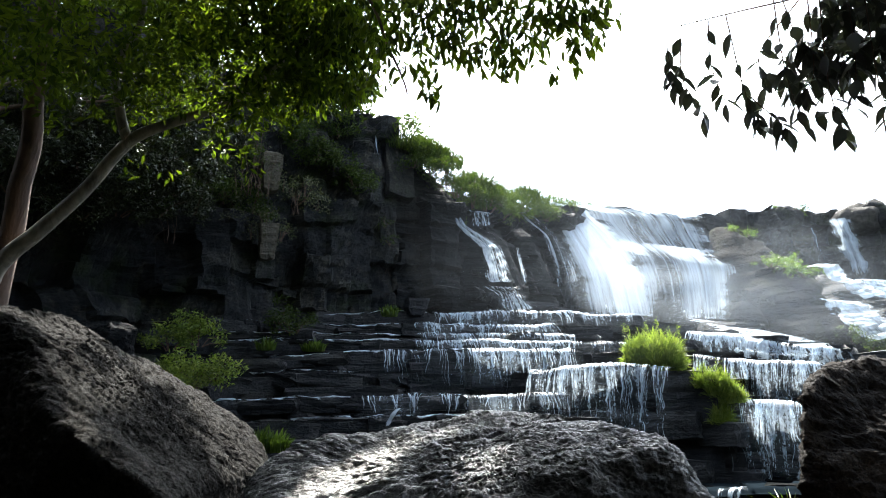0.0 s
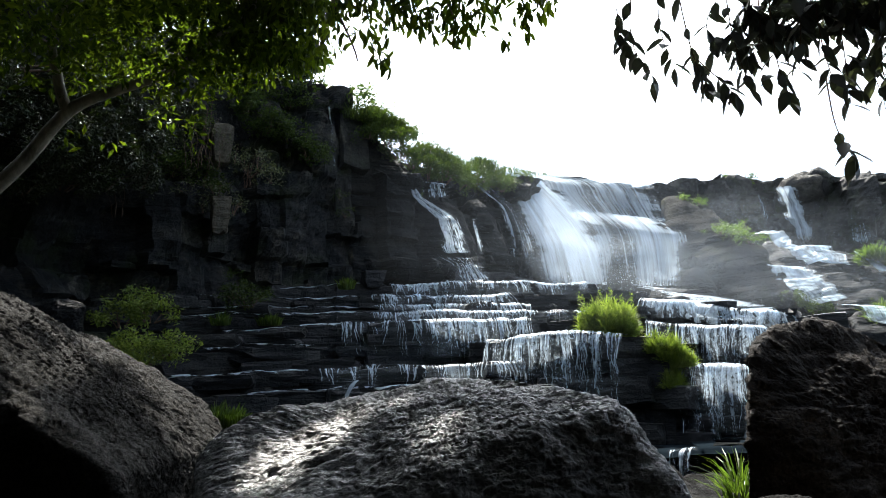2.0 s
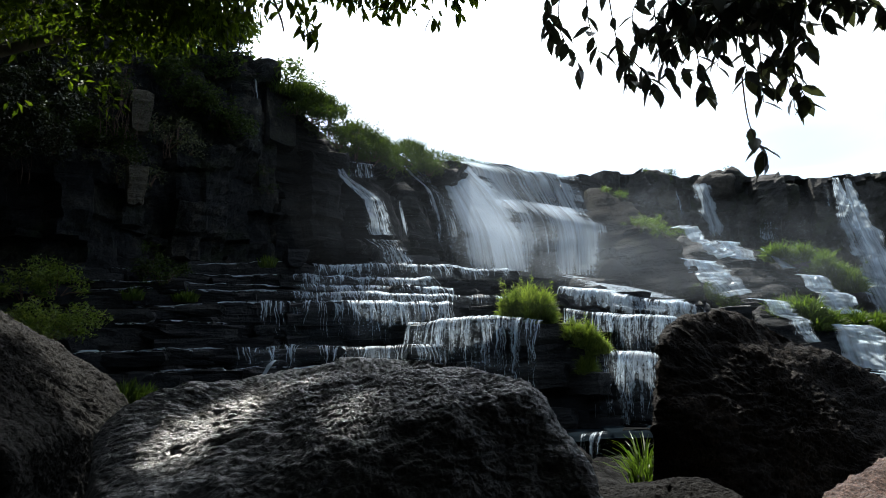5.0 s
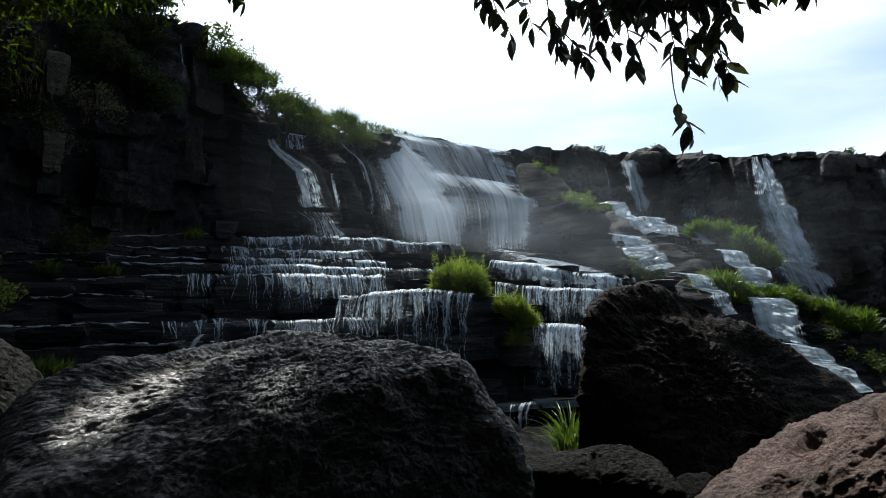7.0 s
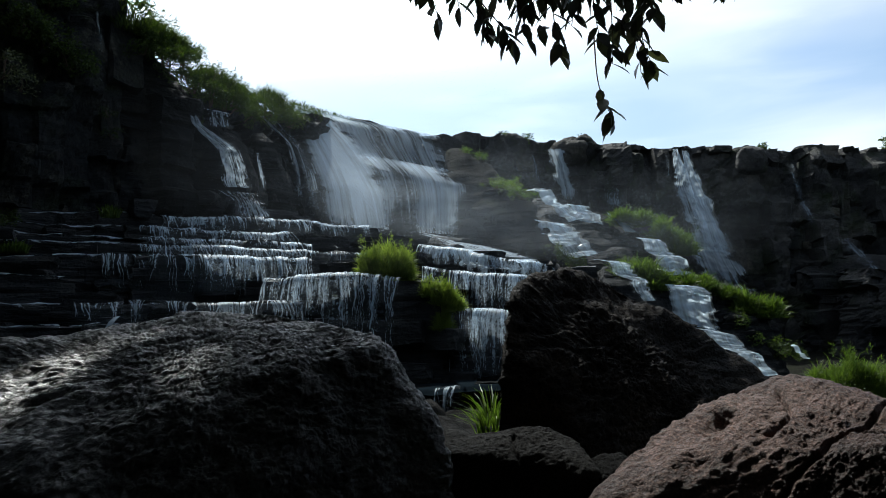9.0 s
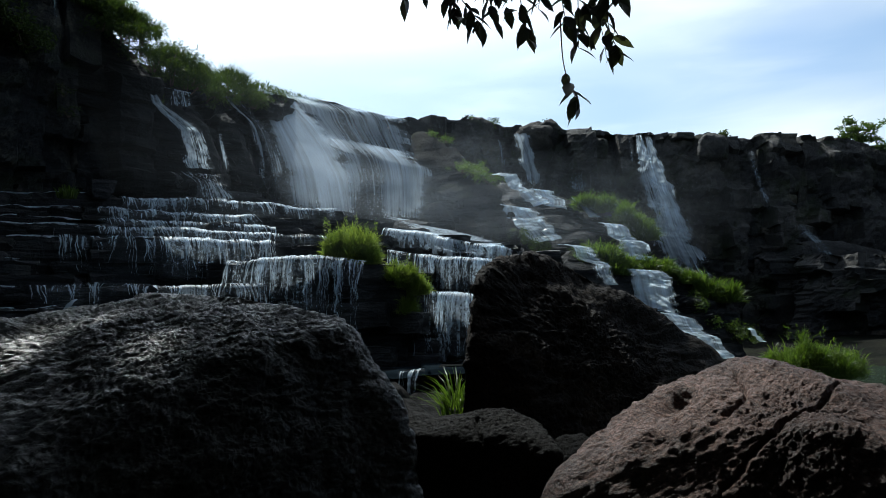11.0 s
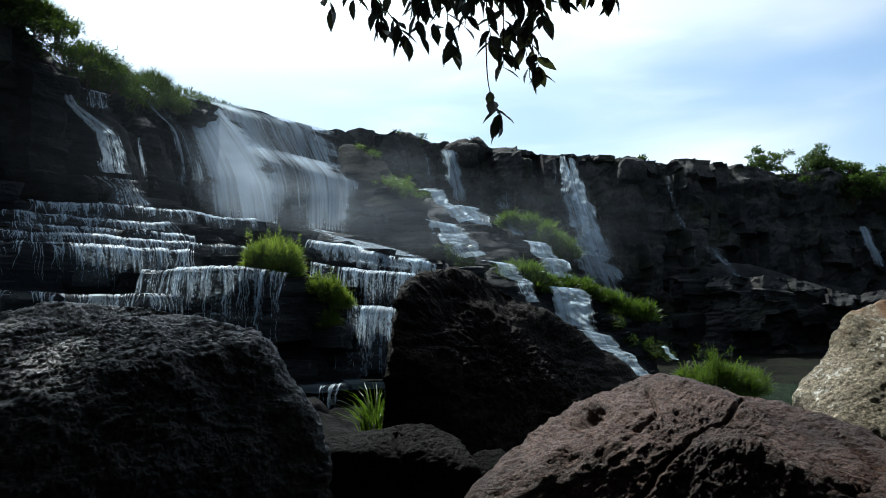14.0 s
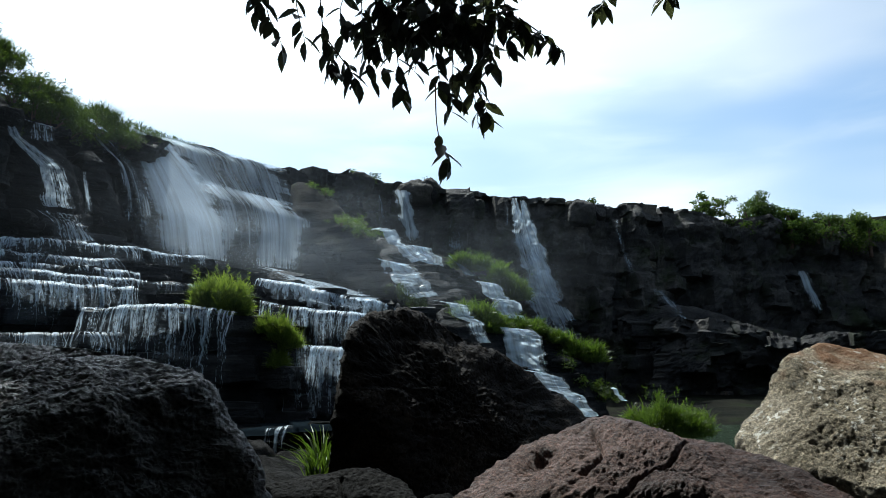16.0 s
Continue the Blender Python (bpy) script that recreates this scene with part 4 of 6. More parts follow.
def strands(lip, a, b, drop, root, seed, density, prof):
    """Single ragged strands of white water that run over a lip and come apart as they fall."""
    r = random.Random(int(seed * 31) + 5)
    total = plan_length(lip)
    verts, uvs, faces, flow = [], [], [], []
    for _ in range(int((b - a) * total * density)):
        s_ = a + (b - a) * r.random()
        thick = 0.5 + 0.9 * noise.noise(Vector((s_ * total * 0.6, seed * 4.1, 7))) + 0.7 * noise.noise(Vector((s_ * total * 2.1, seed * 4.1, 9)))
        if r.random() > thick + 0.25:
            continue
        hw = r.choice((0.009, 0.014, 0.02, 0.035, 0.06)) * r.uniform(0.7, 1.3)
        length = drop * min(1.0, r.uniform(0.15, 1.35) * (0.5 + 0.7 * max(0.0, thick)))
        p, t = along(lip, s_)
        nn = Vector((-t.y, t.x))
        k0, rows, skew = len(verts), 0, r.uniform(-0.2, 0.2)
        push = r.uniform(0.0, 0.07)
        v = r.uniform(0, 40)
        for m, (d, z) in enumerate(prof):
            if m == 0 or z < -length - 0.12:
                continue
            f = max(0.0, -z) / max(drop, 0.1)
            side = skew * f + 0.12 * noise.noise(Vector((s_ * total * 2.5, seed, z * 2.0))) * min(1.0, 3 * f) + 0.04 * noise.noise(Vector((s_ * total * 9, seed, z * 3.5)))
            d2 = d - push - 0.13 - 0.10 * noise.noise(Vector((s_ * total * 1.2, seed, 0)))
            c = Vector((p.x + nn.x * d2 + t.x * side, p.y + nn.y * d2 + t.y * side, p.z + z + 0.015))
            w = hw * (1.0 - 0.45 * f) * (1 + 0.3 * noise.noise(Vector((s_ * 300, z * 6, 1))))
            if m:
                v += math.hypot(d - prof[m - 1][0], z - prof[m - 1][1])
            for q, fl in ((-1, 0.5), (0, 1.2), (1, 0.5)):
                verts.append((c.x + t.x * w * q, c.y + t.y * w * q, c.z))
                uvs.append((s_ * total + w * q + seed * 5.3, v))
                flow.append(fl * (0.55 if m == 1 else 1.0) * (1.0 - 0.55 * max(0.0, -z / max(0.1, length)) ** 2) * (1 + 0.5 * noise.noise(Vector((s_ * 200, z * 4, 3)))))
            rows += 1
        for i in range(rows - 1):
            for q in (0, 1):
                e = k0 + i * 3 + q
                faces.append((e, e + 1, e + 4, e + 3))
    if faces:
        part("strands", mesh_from("strands", verts, faces, MAT_STRAND, True, uvs, flow), root)


THIN_LABEL, VEIL, STRONG = "thin wet rock ledge with water running over", "thin water and lip glints on a dark step", "white water spread over a thin ledge"
LIP_A = wavy([(-2.32, 30.91, 8.76), (-0.63, 31.49, 9.15), (1.88, 31.94, 8.98), (5.46, 32.54, 8.28)], 1)
LIP_B = wavy([(-4.97, 28.06, 7.39), (-1.07, 29.58, 7.65), (3.89, 30.25, 7.76), (7.63, 32.11, 7.84), (11.76, 34.03, 7.61)], 2)
LIP_C = wavy([(-9.25, 24.30, 6.79), (-4.03, 27.71, 6.95), (0.31, 29.00, 7.06), (7.13, 30.17, 7.08)], 3)
LIP_D = wavy([(-11.12, 22.39, 6.28), (-7.64, 25.37, 6.47), (-3.94, 27.12, 6.51), (1.39, 28.17, 6.59), (7.04, 28.96, 6.46)], 4)
LIP_E = wavy([(-7.83, 24.79, 6.09), (-3.85, 26.52, 6.20), (1.35, 27.57, 6.21), (6.78, 27.99, 6.04), (10.81, 30.12, 6.49)], 5)
LIP_F = wavy([(-7.59, 24.14, 5.33), (-5.59, 25.19, 5.55), (-1.78, 26.34, 5.76), (1.30, 26.77, 5.79), (4.68, 27.20, 5.74), (6.76, 27.17, 5.57)], 6)
LIP_G = wavy([(2.82, 25.85, 4.92), (4.09, 25.07, 4.99), (5.84, 24.31, 4.99), (7.48, 23.64, 4.78), (8.42, 23.22, 4.48)], 7)
LIP_H = wavy([(-7.61, 23.71, 4.79), (-5.04, 24.49, 4.95), (-2.84, 25.04, 4.88)], 8)
LIP_I = wavy([(-7.44, 22.82, 3.94), (-4.17, 23.94, 4.03), (-1.66, 24.54, 4.10), (4.16, 24.65, 4.06)], 9)
LIP_J = wavy([(-6.55, 22.26, 3.28), (-4.00, 23.06, 3.41), (-1.60, 23.75, 3.45), (3.78, 23.70, 3.35)], 10)
LIP_K = wavy([(-6.23, 21.31, 2.52), (-4.45, 21.95, 2.66), (-1.52, 22.55, 2.57)], 11)
LIP_L = wavy([(9.20, 26.98, 5.43), (10.45, 25.98, 5.23), (12.32, 24.59, 4.94), (14.26, 24.10, 4.68)], 12)
LIP_M = wavy([(9.10, 23.93, 3.73), (10.60, 22.86, 3.61), (12.10, 21.88, 3.39)], 13)
LIP_N = wavy([(5.54, 20.92, 1.26), (7.01, 20.16, 1.35), (8.59, 19.33, 1.44), (11.24, 19.09, 1.35)], 14)
LIP_O = wavy([(10.53, 31.28, 6.88), (11.83, 29.73, 6.52), (13.27, 28.01, 5.93), (15.85, 26.64, 5.36)], 15)
ledge(LIP_A, 1.2, 4, "dark wet ledge under the first small fall", 20)
ledge(LIP_B, 0.7, 3, THIN_LABEL, 21)
ledge(LIP_C, 0.45, 3, THIN_LABEL, 22)
ledge(LIP_D, 0.4, 3, THIN_LABEL, 23)
ledge(LIP_E, 0.5, 3, THIN_LABEL, 24)
ledge(LIP_F, 1.7, 3, "broad dark rock step behind a veil of water", 25)
ledge(LIP_G, 5.0, 4, "overhanging block of black rock below the grass", 26, thick=0.5)
ledge(LIP_H, 0.9, 2, THIN_LABEL, 27)
ledge(LIP_I, 0.9, 3, "long low wet ledge of dark rock", 28)
ledge(LIP_J, 1.1, 3, "lower wet ledge of dark rock", 29)
ledge(LIP_K, 2.8, 3, "lowest wet ledge of dark rock", 30)
ledge(LIP_L, 1.6, 4, "wet rock step beside the grass clumps", 31)
ledge(LIP_M, 3.0, 3, "tall wet rock step above the low pool", 32)
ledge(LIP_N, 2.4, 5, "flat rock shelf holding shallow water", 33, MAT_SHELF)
ledge(LIP_O, 0.7, 4, "sloping rock step under running white water", 34)
lip_water(LIP_B, 0.27, 0.60, 0.55, MAT_CASCADE, STRONG, 1)
lip_water(LIP_B, 0.62, 0.80, 0.5, MAT_CASCADE, STRONG, 2)
lip_water(LIP_B, 0.0, 0.27, 0.05, MAT_TRICKLE, VEIL, 3, 0.1)
lip_water(LIP_C, 0.52, 0.86, 0.45, MAT_CASCADE, STRONG, 4)
lip_water(LIP_C, 0.1, 0.52, 0.05, MAT_TRICKLE, VEIL, 5, 0.1)
lip_water(LIP_D, 0.58, 0.9, 0.4, MAT_CASCADE, STRONG, 6)
lip_water(LIP_D, 0.2, 0.58, 0.05, MAT_TRICKLE, VEIL, 7, 0.1)
lip_water(LIP_E, 0.36, 0.68, 0.45, MAT_CASCADE, STRONG, 8)
lip_water(LIP_E, 0.0, 0.36, 0.05, MAT_TRICKLE, VEIL, 9, 0.1)
lip_water(LIP_E, 0.68, 0.9, 0.4, MAT_THIN, VEIL, 10)
lip_water(LIP_F, 0.5, 0.88, 1.65, MAT_THIN, VEIL, 11, 1.2)
lip_water(LIP_F, 0.55, 0.86, 1.2, MAT_CASCADE, STRONG, 30, 1.3, lift=0.09)
lip_water(LIP_F, 0.38, 0.52, 1.5, MAT_THIN, VEIL, 62, 0.6)
lip_water(LIP_F, 0.1, 0.4, 0.05, MAT_TRICKLE, VEIL, 12, 0.1)
lip_water(LIP_G, 0.02, 0.80, 2.9, MAT_CASCADE, "curtain of water strands over a dark block", 13, 1.4)
lip_water(LIP_H, 0.2, 1.0, 0.05, MAT_TRICKLE, VEIL, 14, 0.1)
lip_water(LIP_I, 0.42, 1.0, 0.85, MAT_THIN, "thin water over a low ledge", 15)
lip_water(LIP_I, 0.0, 0.42, 0.05, MAT_TRICKLE, VEIL, 16, 0.1)
lip_water(LIP_J, 0.1, 1.0, 0.05, MAT_TRICKLE, VEIL, 17, 0.1)
lip_water(LIP_K, 0.2, 1.0, 0.05, MAT_TRICKLE, VEIL, 18, 0.1)
lip_water(LIP_L, 0.0, 0.75, 1.6, MAT_CASCADE, "curtain of water over a rock step", 19, 1.6)
lip_water(LIP_M, 0.02, 0.85, 3.2, MAT_CASCADE, "thin water over a tall rock step", 20, 1.2)
lip_water(LIP_N, 0.28, 0.40, 1.6, MAT_THIN, "thin strands falling from the rock shelf", 21, 0.6)
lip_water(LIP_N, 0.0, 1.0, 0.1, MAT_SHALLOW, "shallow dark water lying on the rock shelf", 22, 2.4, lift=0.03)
lip_water(LIP_O, 0.0, 0.85, 0.7, MAT_RUN, "white water racing over a rock slope", 23, 2.0)

# ---- falls ----
def nearer(pts, m):
    """The same line, m metres closer to the stand."""
    eye = Vector((0, 0, 3))
    return [eye + (Vector(p) - eye) * (1 - m / (Vector(p) - eye).length) for p in pts]


LBL = "broad white waterfall plunging over the cliff"
def wider(left, right, top, foot):
    """The two edge lines drawn apart, by the factor top at the lip and foot at the bottom."""
    res = ([], [])
    n = max(1, len(left) - 1)
    for k, (a, b) in enumerate(zip(left, right)):
        f = 0.5 * (top + (foot - top) * k / n)
        a, b = Vector(a), Vector(b)
        m, h = (a + b) / 2, (b - a)
        res[0].append(tuple(m - h * f))
        res[1].append(tuple(m + h * f))
    return res


def stepped(line, pieces):
    """The line broken into short runs and drops, as water takes over ledges."""
    pts = [Vector(p) for p in line]
    res, r = [tuple(pts[0])], random.Random(pieces)
    for a, b in zip(pts, pts[1:]):
        cuts = [0.0] + sorted(r.uniform(0.2, 0.85) for _ in range(pieces - 1)) + [1.0]
        for c, d in zip(cuts, cuts[1:]):
            p, q = a.lerp(b, c), a.lerp(b, d)
            run, sink = r.uniform(0.5, 0.75), r.uniform(0.25, 0.45)
            res.append((p.x + run * (q.x - p.x), p.y + run * (q.y - p.y), p.z + sink * (q.z - p.z)))
            res.append(tuple(q))
    return res


def step_flow(u, v):
    return 1.0 + 0.3 * noise.noise(Vector((u * 2.5, v * 9, 4.4))) + 0.3 * noise.noise(Vector((u * 9, v * 3, 1.4))) + 0.25 * bell(u, 0.5, 0.4)


def bell(x, at, half):
    return math.exp(-((x - at) / half) ** 2)


def threads(u, v, seed, much=1.0):
    """Uneven thickness across a fall, drawn out along it, fading out unevenly at the foot."""
    a = 0.34 * noise.noise(Vector((u * 7 + 0.8 * v, v * 1.3, seed))) + 0.26 * noise.noise(Vector((u * 19 + 0.8 * v, v * 1.8, seed + 4)))
    foot = max(0.0, v - 0.8 + 0.2 * noise.noise(Vector((u * 6, seed, 2)))) * 1.8
    return much * a - foot


def plume_flow(u, v):
    return (0.88 + 0.62 * bell(u, 0.5, 0.28)) * min(1.0, 1.2 - 0.4 * v) - 0.3 * bell(u, 0.0, 0.2) * (0.3 + v) - 0.2 * bell(u, 1.0, 0.12) * v + threads(u, v, 3.3)


def upper_flow(u, v):
    return 0.88 + 0.3 * max(0.0, 0.2 - v) * 5 * 0.3 + 0.22 * bell(u, 0.05, 0.2) - 0.2 * bell(u, 0.42, 0.1) - 0.25 * bell(u, 0.98, 0.08) - 0.2 * v + threads(u * 2, min(v, 0.6), 7.1, 0.8)


def lower_flow(u, v):
    rim = 0.3 * bell(v, 0.12, 0.1)
    return 0.62 + rim + 0.5 * bell(u, 0.02, 0.2) + 0.4 * bell(u, 0.58, 0.12) + 0.4 * bell(u, 0.84, 0.12) - 0.1 * bell(u, 0.36, 0.1) - 0.1 * v + threads(u * 1.6, v, 5.7, 0.8)


def side_flow(u, v):
    return 0.52 + threads(u * 0.7, v, 9.2, 0.6) + 0.5 * bell(u, 0.12, 0.14) * (1 - 0.6 * v) + 0.25 * max(0.0, 0.3 - v) * 3 + 0.25 * bell(u, 0.85, 0.12) * v


sheet("main_fall", [(3.9, 39.91, 15.52), (4.49, 38.84, 14.26), (5.32, 37.73, 13.16), (5.62, 37.08, 11.61), (5.7, 36.66, 9.58)], [(4.92, 40.81, 15.58), (5.85, 39.67, 14.29), (6.54, 38.55, 12.79), (7.0, 37.86, 11.2), (7.25, 37.41, 9.43)], MAT_FALL, "thin side veil of the broad waterfall", 0.03, 0.2, 1, amount=side_flow)
sheet("main_fall", [(5.97, 42.69, 16.69), (6.31, 41.83, 15.19), (6.65, 40.36, 13.38), (6.91, 38.69, 11.38), (6.89, 36.87, 8.65)], [(9.1, 43.36, 16.21), (10.4, 41.7, 14.18), (11.3, 39.95, 12.0), (11.6, 38.28, 10.3), (11.4, 36.5, 8.4)], MAT_FALL, LBL, 0.03, 0.2, 2, amount=plume_flow)
sheet("main_fall", [(6.49, 43.83, 16.95), (8.39, 44.3, 16.6), (8.61, 43.67, 15.72), (9.67, 42.42, 13.83)], [(16.79, 45.3, 16.2), (16.72, 44.9, 15.9), (16.7, 44.05, 14.63), (16.75, 42.75, 12.82)], MAT_FALL, "upper curtain of the broad white waterfall", 0.03, 0.2, 3, amount=upper_flow)
sheet("main_fall", [(9.64, 42.94, 14.27), (10.35, 41.43, 12.9), (10.64, 40.33, 11.14), (10.51, 39.33, 8.86)], [(16.67, 42.89, 13.22), (16.93, 41.38, 11.95), (16.55, 40.46, 10.23), (16.25, 39.93, 8.64)], MAT_FALL, "lower curtain of the broad white waterfall", 0.03, 0.2, 4, amount=lower_flow)
sheet("small_fall", nearer([(0.02, 33.40, 13.94), (0.57, 32.59, 12.36), (1.64, 31.96, 10.96), (1.87, 31.54, 9.31)], 1.1), nearer([(0.48, 33.60, 13.93), (1.03, 32.78, 12.41), (2.57, 32.10, 11.12), (3.13, 31.65, 9.31)], 1.1), MAT_CASCADE, "small cascade beside the dark cliff", 0.15, 0.12, 5, amount=lambda u, v: 0.9 + 0.25 * bell(u, 0.25, 0.15) + 0.2 * bell(u, 0.75, 0.12))
sheet("small_fall", nearer([(1.09, 34.18, 13.47), (1.07, 33.88, 13.27), (1.21, 33.68, 12.47)], 1.1), nearer([(2.37, 34.32, 13.38), (2.51, 34.01, 13.17), (2.63, 33.80, 12.47)], 1.1), MAT_CASCADE, "short curtain of water on the slope", 0.08, 0.12, 6)
sheet("small_fall", nearer([(3.43, 33.42, 11.35), (3.51, 33.01, 10.52), (3.59, 32.70, 9.46)], 1.1), nearer([(3.58, 33.41, 11.35), (3.72, 32.99, 10.51), (3.85, 32.67, 9.45)], 1.1), MAT_CASCADE, "thin strand of water on dark rock", 0.05, 0.1, 7)
sheet("step_water", [(1.31, 31.37, 9.16), (1.95, 30.74, 8.66), (2.03, 30.13, 7.78)], [(3.47, 31.41, 9.06), (3.55, 30.80, 8.52), (3.83, 30.16, 7.75)], MAT_CASCADE, "water tumbling down rock steps", 0.12, 0.12, 8)
sheet("back_fall", [(-2.95, 29.85, 15.70), (-2.83, 29.77, 14.03), (-2.76, 29.67, 12.21)], [(-2.80, 29.87, 15.71), (-2.66, 29.78, 14.04), (-2.57, 29.69, 12.21)], MAT_THIN, "thin white strand down the dark cliff", 0.06, 0.12, 63)
sheet("running_water", [(12.47, 39.06, 8.77), (12.21, 33.86, 7.45), (11.89, 30.79, 6.55), (11.21, 27.83, 5.60)], [(14.98, 38.17, 8.23), (15.69, 33.51, 7.03), (15.70, 30.16, 6.27), (14.91, 27.18, 5.39)], MAT_RUN, "white water racing over a rock slope", 0.1, 0.15, 14)
for k, (a, b) in enumerate([
        ([(20.98, 41.11, 11.80), (21.59, 39.66, 10.66), (22.26, 38.13, 9.36)], [(21.59, 41.02, 11.96), (22.45, 39.41, 10.66), (23.04, 37.90, 9.56)]),
        ([(19.98, 38.25, 9.44), (19.96, 37.13, 8.41), (20.39, 35.98, 7.56), (20.72, 35.21, 6.84)], [(21.46, 37.90, 9.16), (21.80, 36.55, 8.48), (21.70, 35.56, 7.79), (21.84, 34.76, 7.00)]),
        ([(23.00, 40.02, 10.79), (23.29, 39.15, 10.19), (23.36, 38.64, 9.51)], [(24.17, 39.56, 10.65), (24.28, 38.78, 10.09), (24.43, 38.22, 9.30)]),
        ([(25.78, 39.48, 10.27), (26.02, 38.61, 9.59), (26.20, 38.00, 8.80)], [(26.62, 39.16, 9.95), (26.70, 38.38, 9.40), (26.79, 37.83, 8.75)]),
        ([(25.41, 36.12, 8.21), (25.50, 34.82, 7.19), (25.53, 33.55, 5.85)], [(26.24, 35.76, 8.09), (26.62, 34.22, 6.99), (26.75, 32.84, 5.61)]),
        ([(24.66, 32.45, 5.20), (24.64, 31.96, 4.89), (24.61, 31.22, 3.07)], [(26.29, 31.67, 5.02), (26.24, 31.19, 4.69), (26.07, 30.54, 2.59)]),
        ([(24.70, 30.89, 2.92), (24.83, 28.97, 1.91), (24.89, 26.77, 0.59)], [(26.03, 30.31, 2.64), (26.07, 28.40, 1.73), (25.70, 26.55, 0.62)]),
        ([(20.70, 33.24, 6.58), (21.23, 31.71, 5.61), (21.58, 30.25, 4.23)], [(21.92, 32.69, 6.42), (22.16, 31.31, 5.53), (22.09, 30.12, 4.22)]),
        ([(28.56, 28.23, 1.88), (28.40, 27.81, 1.55), (28.37, 27.27, 1.26)], [(28.71, 28.08, 1.93), (28.58, 27.63, 1.55), (28.56, 27.07, 1.23)])]):
    left, right = wider(nearer(a, 1.3), nearer(b, 1.3), 1.05, 1.45)
    if k not in (3, 5):
        left, right = stepped(left, 2), stepped(right, 2)
    sheet("hill_cascade", left, right, MAT_BRIGHT if k != 7 else MAT_CASCADE, "white cascade stepping down a green rocky slope", 0.2, 0.1, 20 + k, amount=step_flow)
RIGHT_FALL = "tall narrow waterfall stepping down the far cliff"
sheet("right_fall", *wider([(35.13, 44.58, 16.24), (34.94, 43.96, 14.13), (34.76, 43.34, 12.50), (34.54, 41.97, 10.18), (34.26, 41.16, 8.44), (34.23, 39.35, 5.25)], [(35.52, 44.27, 16.20), (35.51, 43.50, 14.07), (35.53, 42.71, 12.42), (35.19, 41.43, 10.12), (35.13, 40.43, 8.37), (35.17, 38.52, 5.12)], 1.2, 2.8), MAT_BRIGHT, RIGHT_FALL, 0.25, 0.15, 31)
sheet("right_fall", *wider([(35.71, 44.12, 16.09), (35.38, 43.35, 14.03), (35.12, 42.53, 12.16), (35.00, 41.32, 10.10), (34.71, 40.26, 7.95)], [(36.02, 43.86, 16.05), (35.88, 42.94, 13.97), (35.72, 42.02, 12.10), (35.53, 40.87, 10.05), (35.35, 39.70, 7.90)], 1.2, 2.8), MAT_BRIGHT, RIGHT_FALL, 0.25, 0.15, 32)
sheet("right_fall", [(34.84, 45.06, 15.90), (34.66, 44.69, 14.05)], [(35.00, 44.93, 15.88), (34.85, 44.54, 14.03)], MAT_THIN, "thin strand beside the tall narrow waterfall", 0.1, 0.15, 39)
sheet("back_fall", [(26.49, 48.37, 16.71), (26.63, 47.84, 15.10), (26.63, 47.15, 12.59)], [(27.80, 47.64, 16.62), (27.84, 47.15, 15.03), (27.82, 46.46, 12.40)], MAT_BRIGHT, "narrow fall on the far cliff", 0.2, 0.2, 32)
sheet("back_fall", [(25.46, 48.93, 16.37), (25.56, 48.65, 15.21), (25.58, 48.41, 13.85)], [(25.68, 48.81, 16.36), (25.86, 48.49, 15.20), (25.95, 48.21, 13.83)], MAT_THIN, "thin strand on the far cliff", 0.1, 0.2, 33)
sheet("back_fall", [(30.89, 46.90, 15.08), (30.67, 46.80, 13.81), (30.31, 46.56, 11.79)], [(31.25, 46.66, 15.05), (31.72, 46.10, 13.73), (31.70, 45.62, 11.69)], MAT_THIN, "thin strands on the far cliff", 0.1, 0.2, 34)
sheet("back_fall", [(43.35, 41.70, 14.91), (43.44, 41.03, 12.06), (43.47, 40.41, 10.16)], [(43.68, 41.36, 14.85), (43.76, 40.69, 12.02), (43.91, 39.93, 10.10)], MAT_THIN, "thin strand on the far cliff", 0.1, 0.2, 35)
sheet("back_fall", [(45.55, 40.04, 9.18), (45.86, 38.93, 7.58), (46.15, 37.00, 5.36)], [(46.17, 39.33, 8.98), (46.56, 38.08, 7.50), (46.59, 36.45, 5.32)], MAT_THIN, "thin water spreading over dark rock", 0.1, 0.2, 36)
sheet("back_fall", [(57.87, 35.08, 10.76), (57.60, 34.55, 9.27), (57.43, 33.85, 7.43)], [(58.26, 34.42, 10.80), (58.06, 33.77, 9.21), (58.00, 32.87, 7.29)], MAT_BRIGHT, "short white fall on the far cliff", 0.1, 0.2, 37)


def spray(center, half, height, label, material, bulge=1.5):
    """A thin pale veil for drifting spray, haze and glare, bowed towards the open side."""
    c = Vector(center)
    side = Vector((c.y, -c.x, 0)).normalized()
    toward = Vector((-c.x, -c.y, 0)).normalized()
    verts, uvs, faces, n = [], [], [], 14
    for j in range(n + 1):
        for i in range(n + 1):
            u, v = 2 * i / n - 1, 2 * j / n - 1
            verts.append(c + side * u * half + Vector((0, 0, v * height)) + toward * bulge * (1 - 0.5 * u * u - 0.5 * v * v + 0.3 * noise.noise(Vector((u * 2, v * 2, half)))))
            uvs.append((u, v))
    for j in range(n):
        for i in range(n):
            k = j * (n + 1) + i
            faces.append((k, k + 1, k + n + 2, k + n + 1))
    ob = new("spray", mesh_from("spray", verts, faces, material, True, uvs))
    ob.visible_shadow = False
    return tagged(ob, label, "spray", kind="stuff")


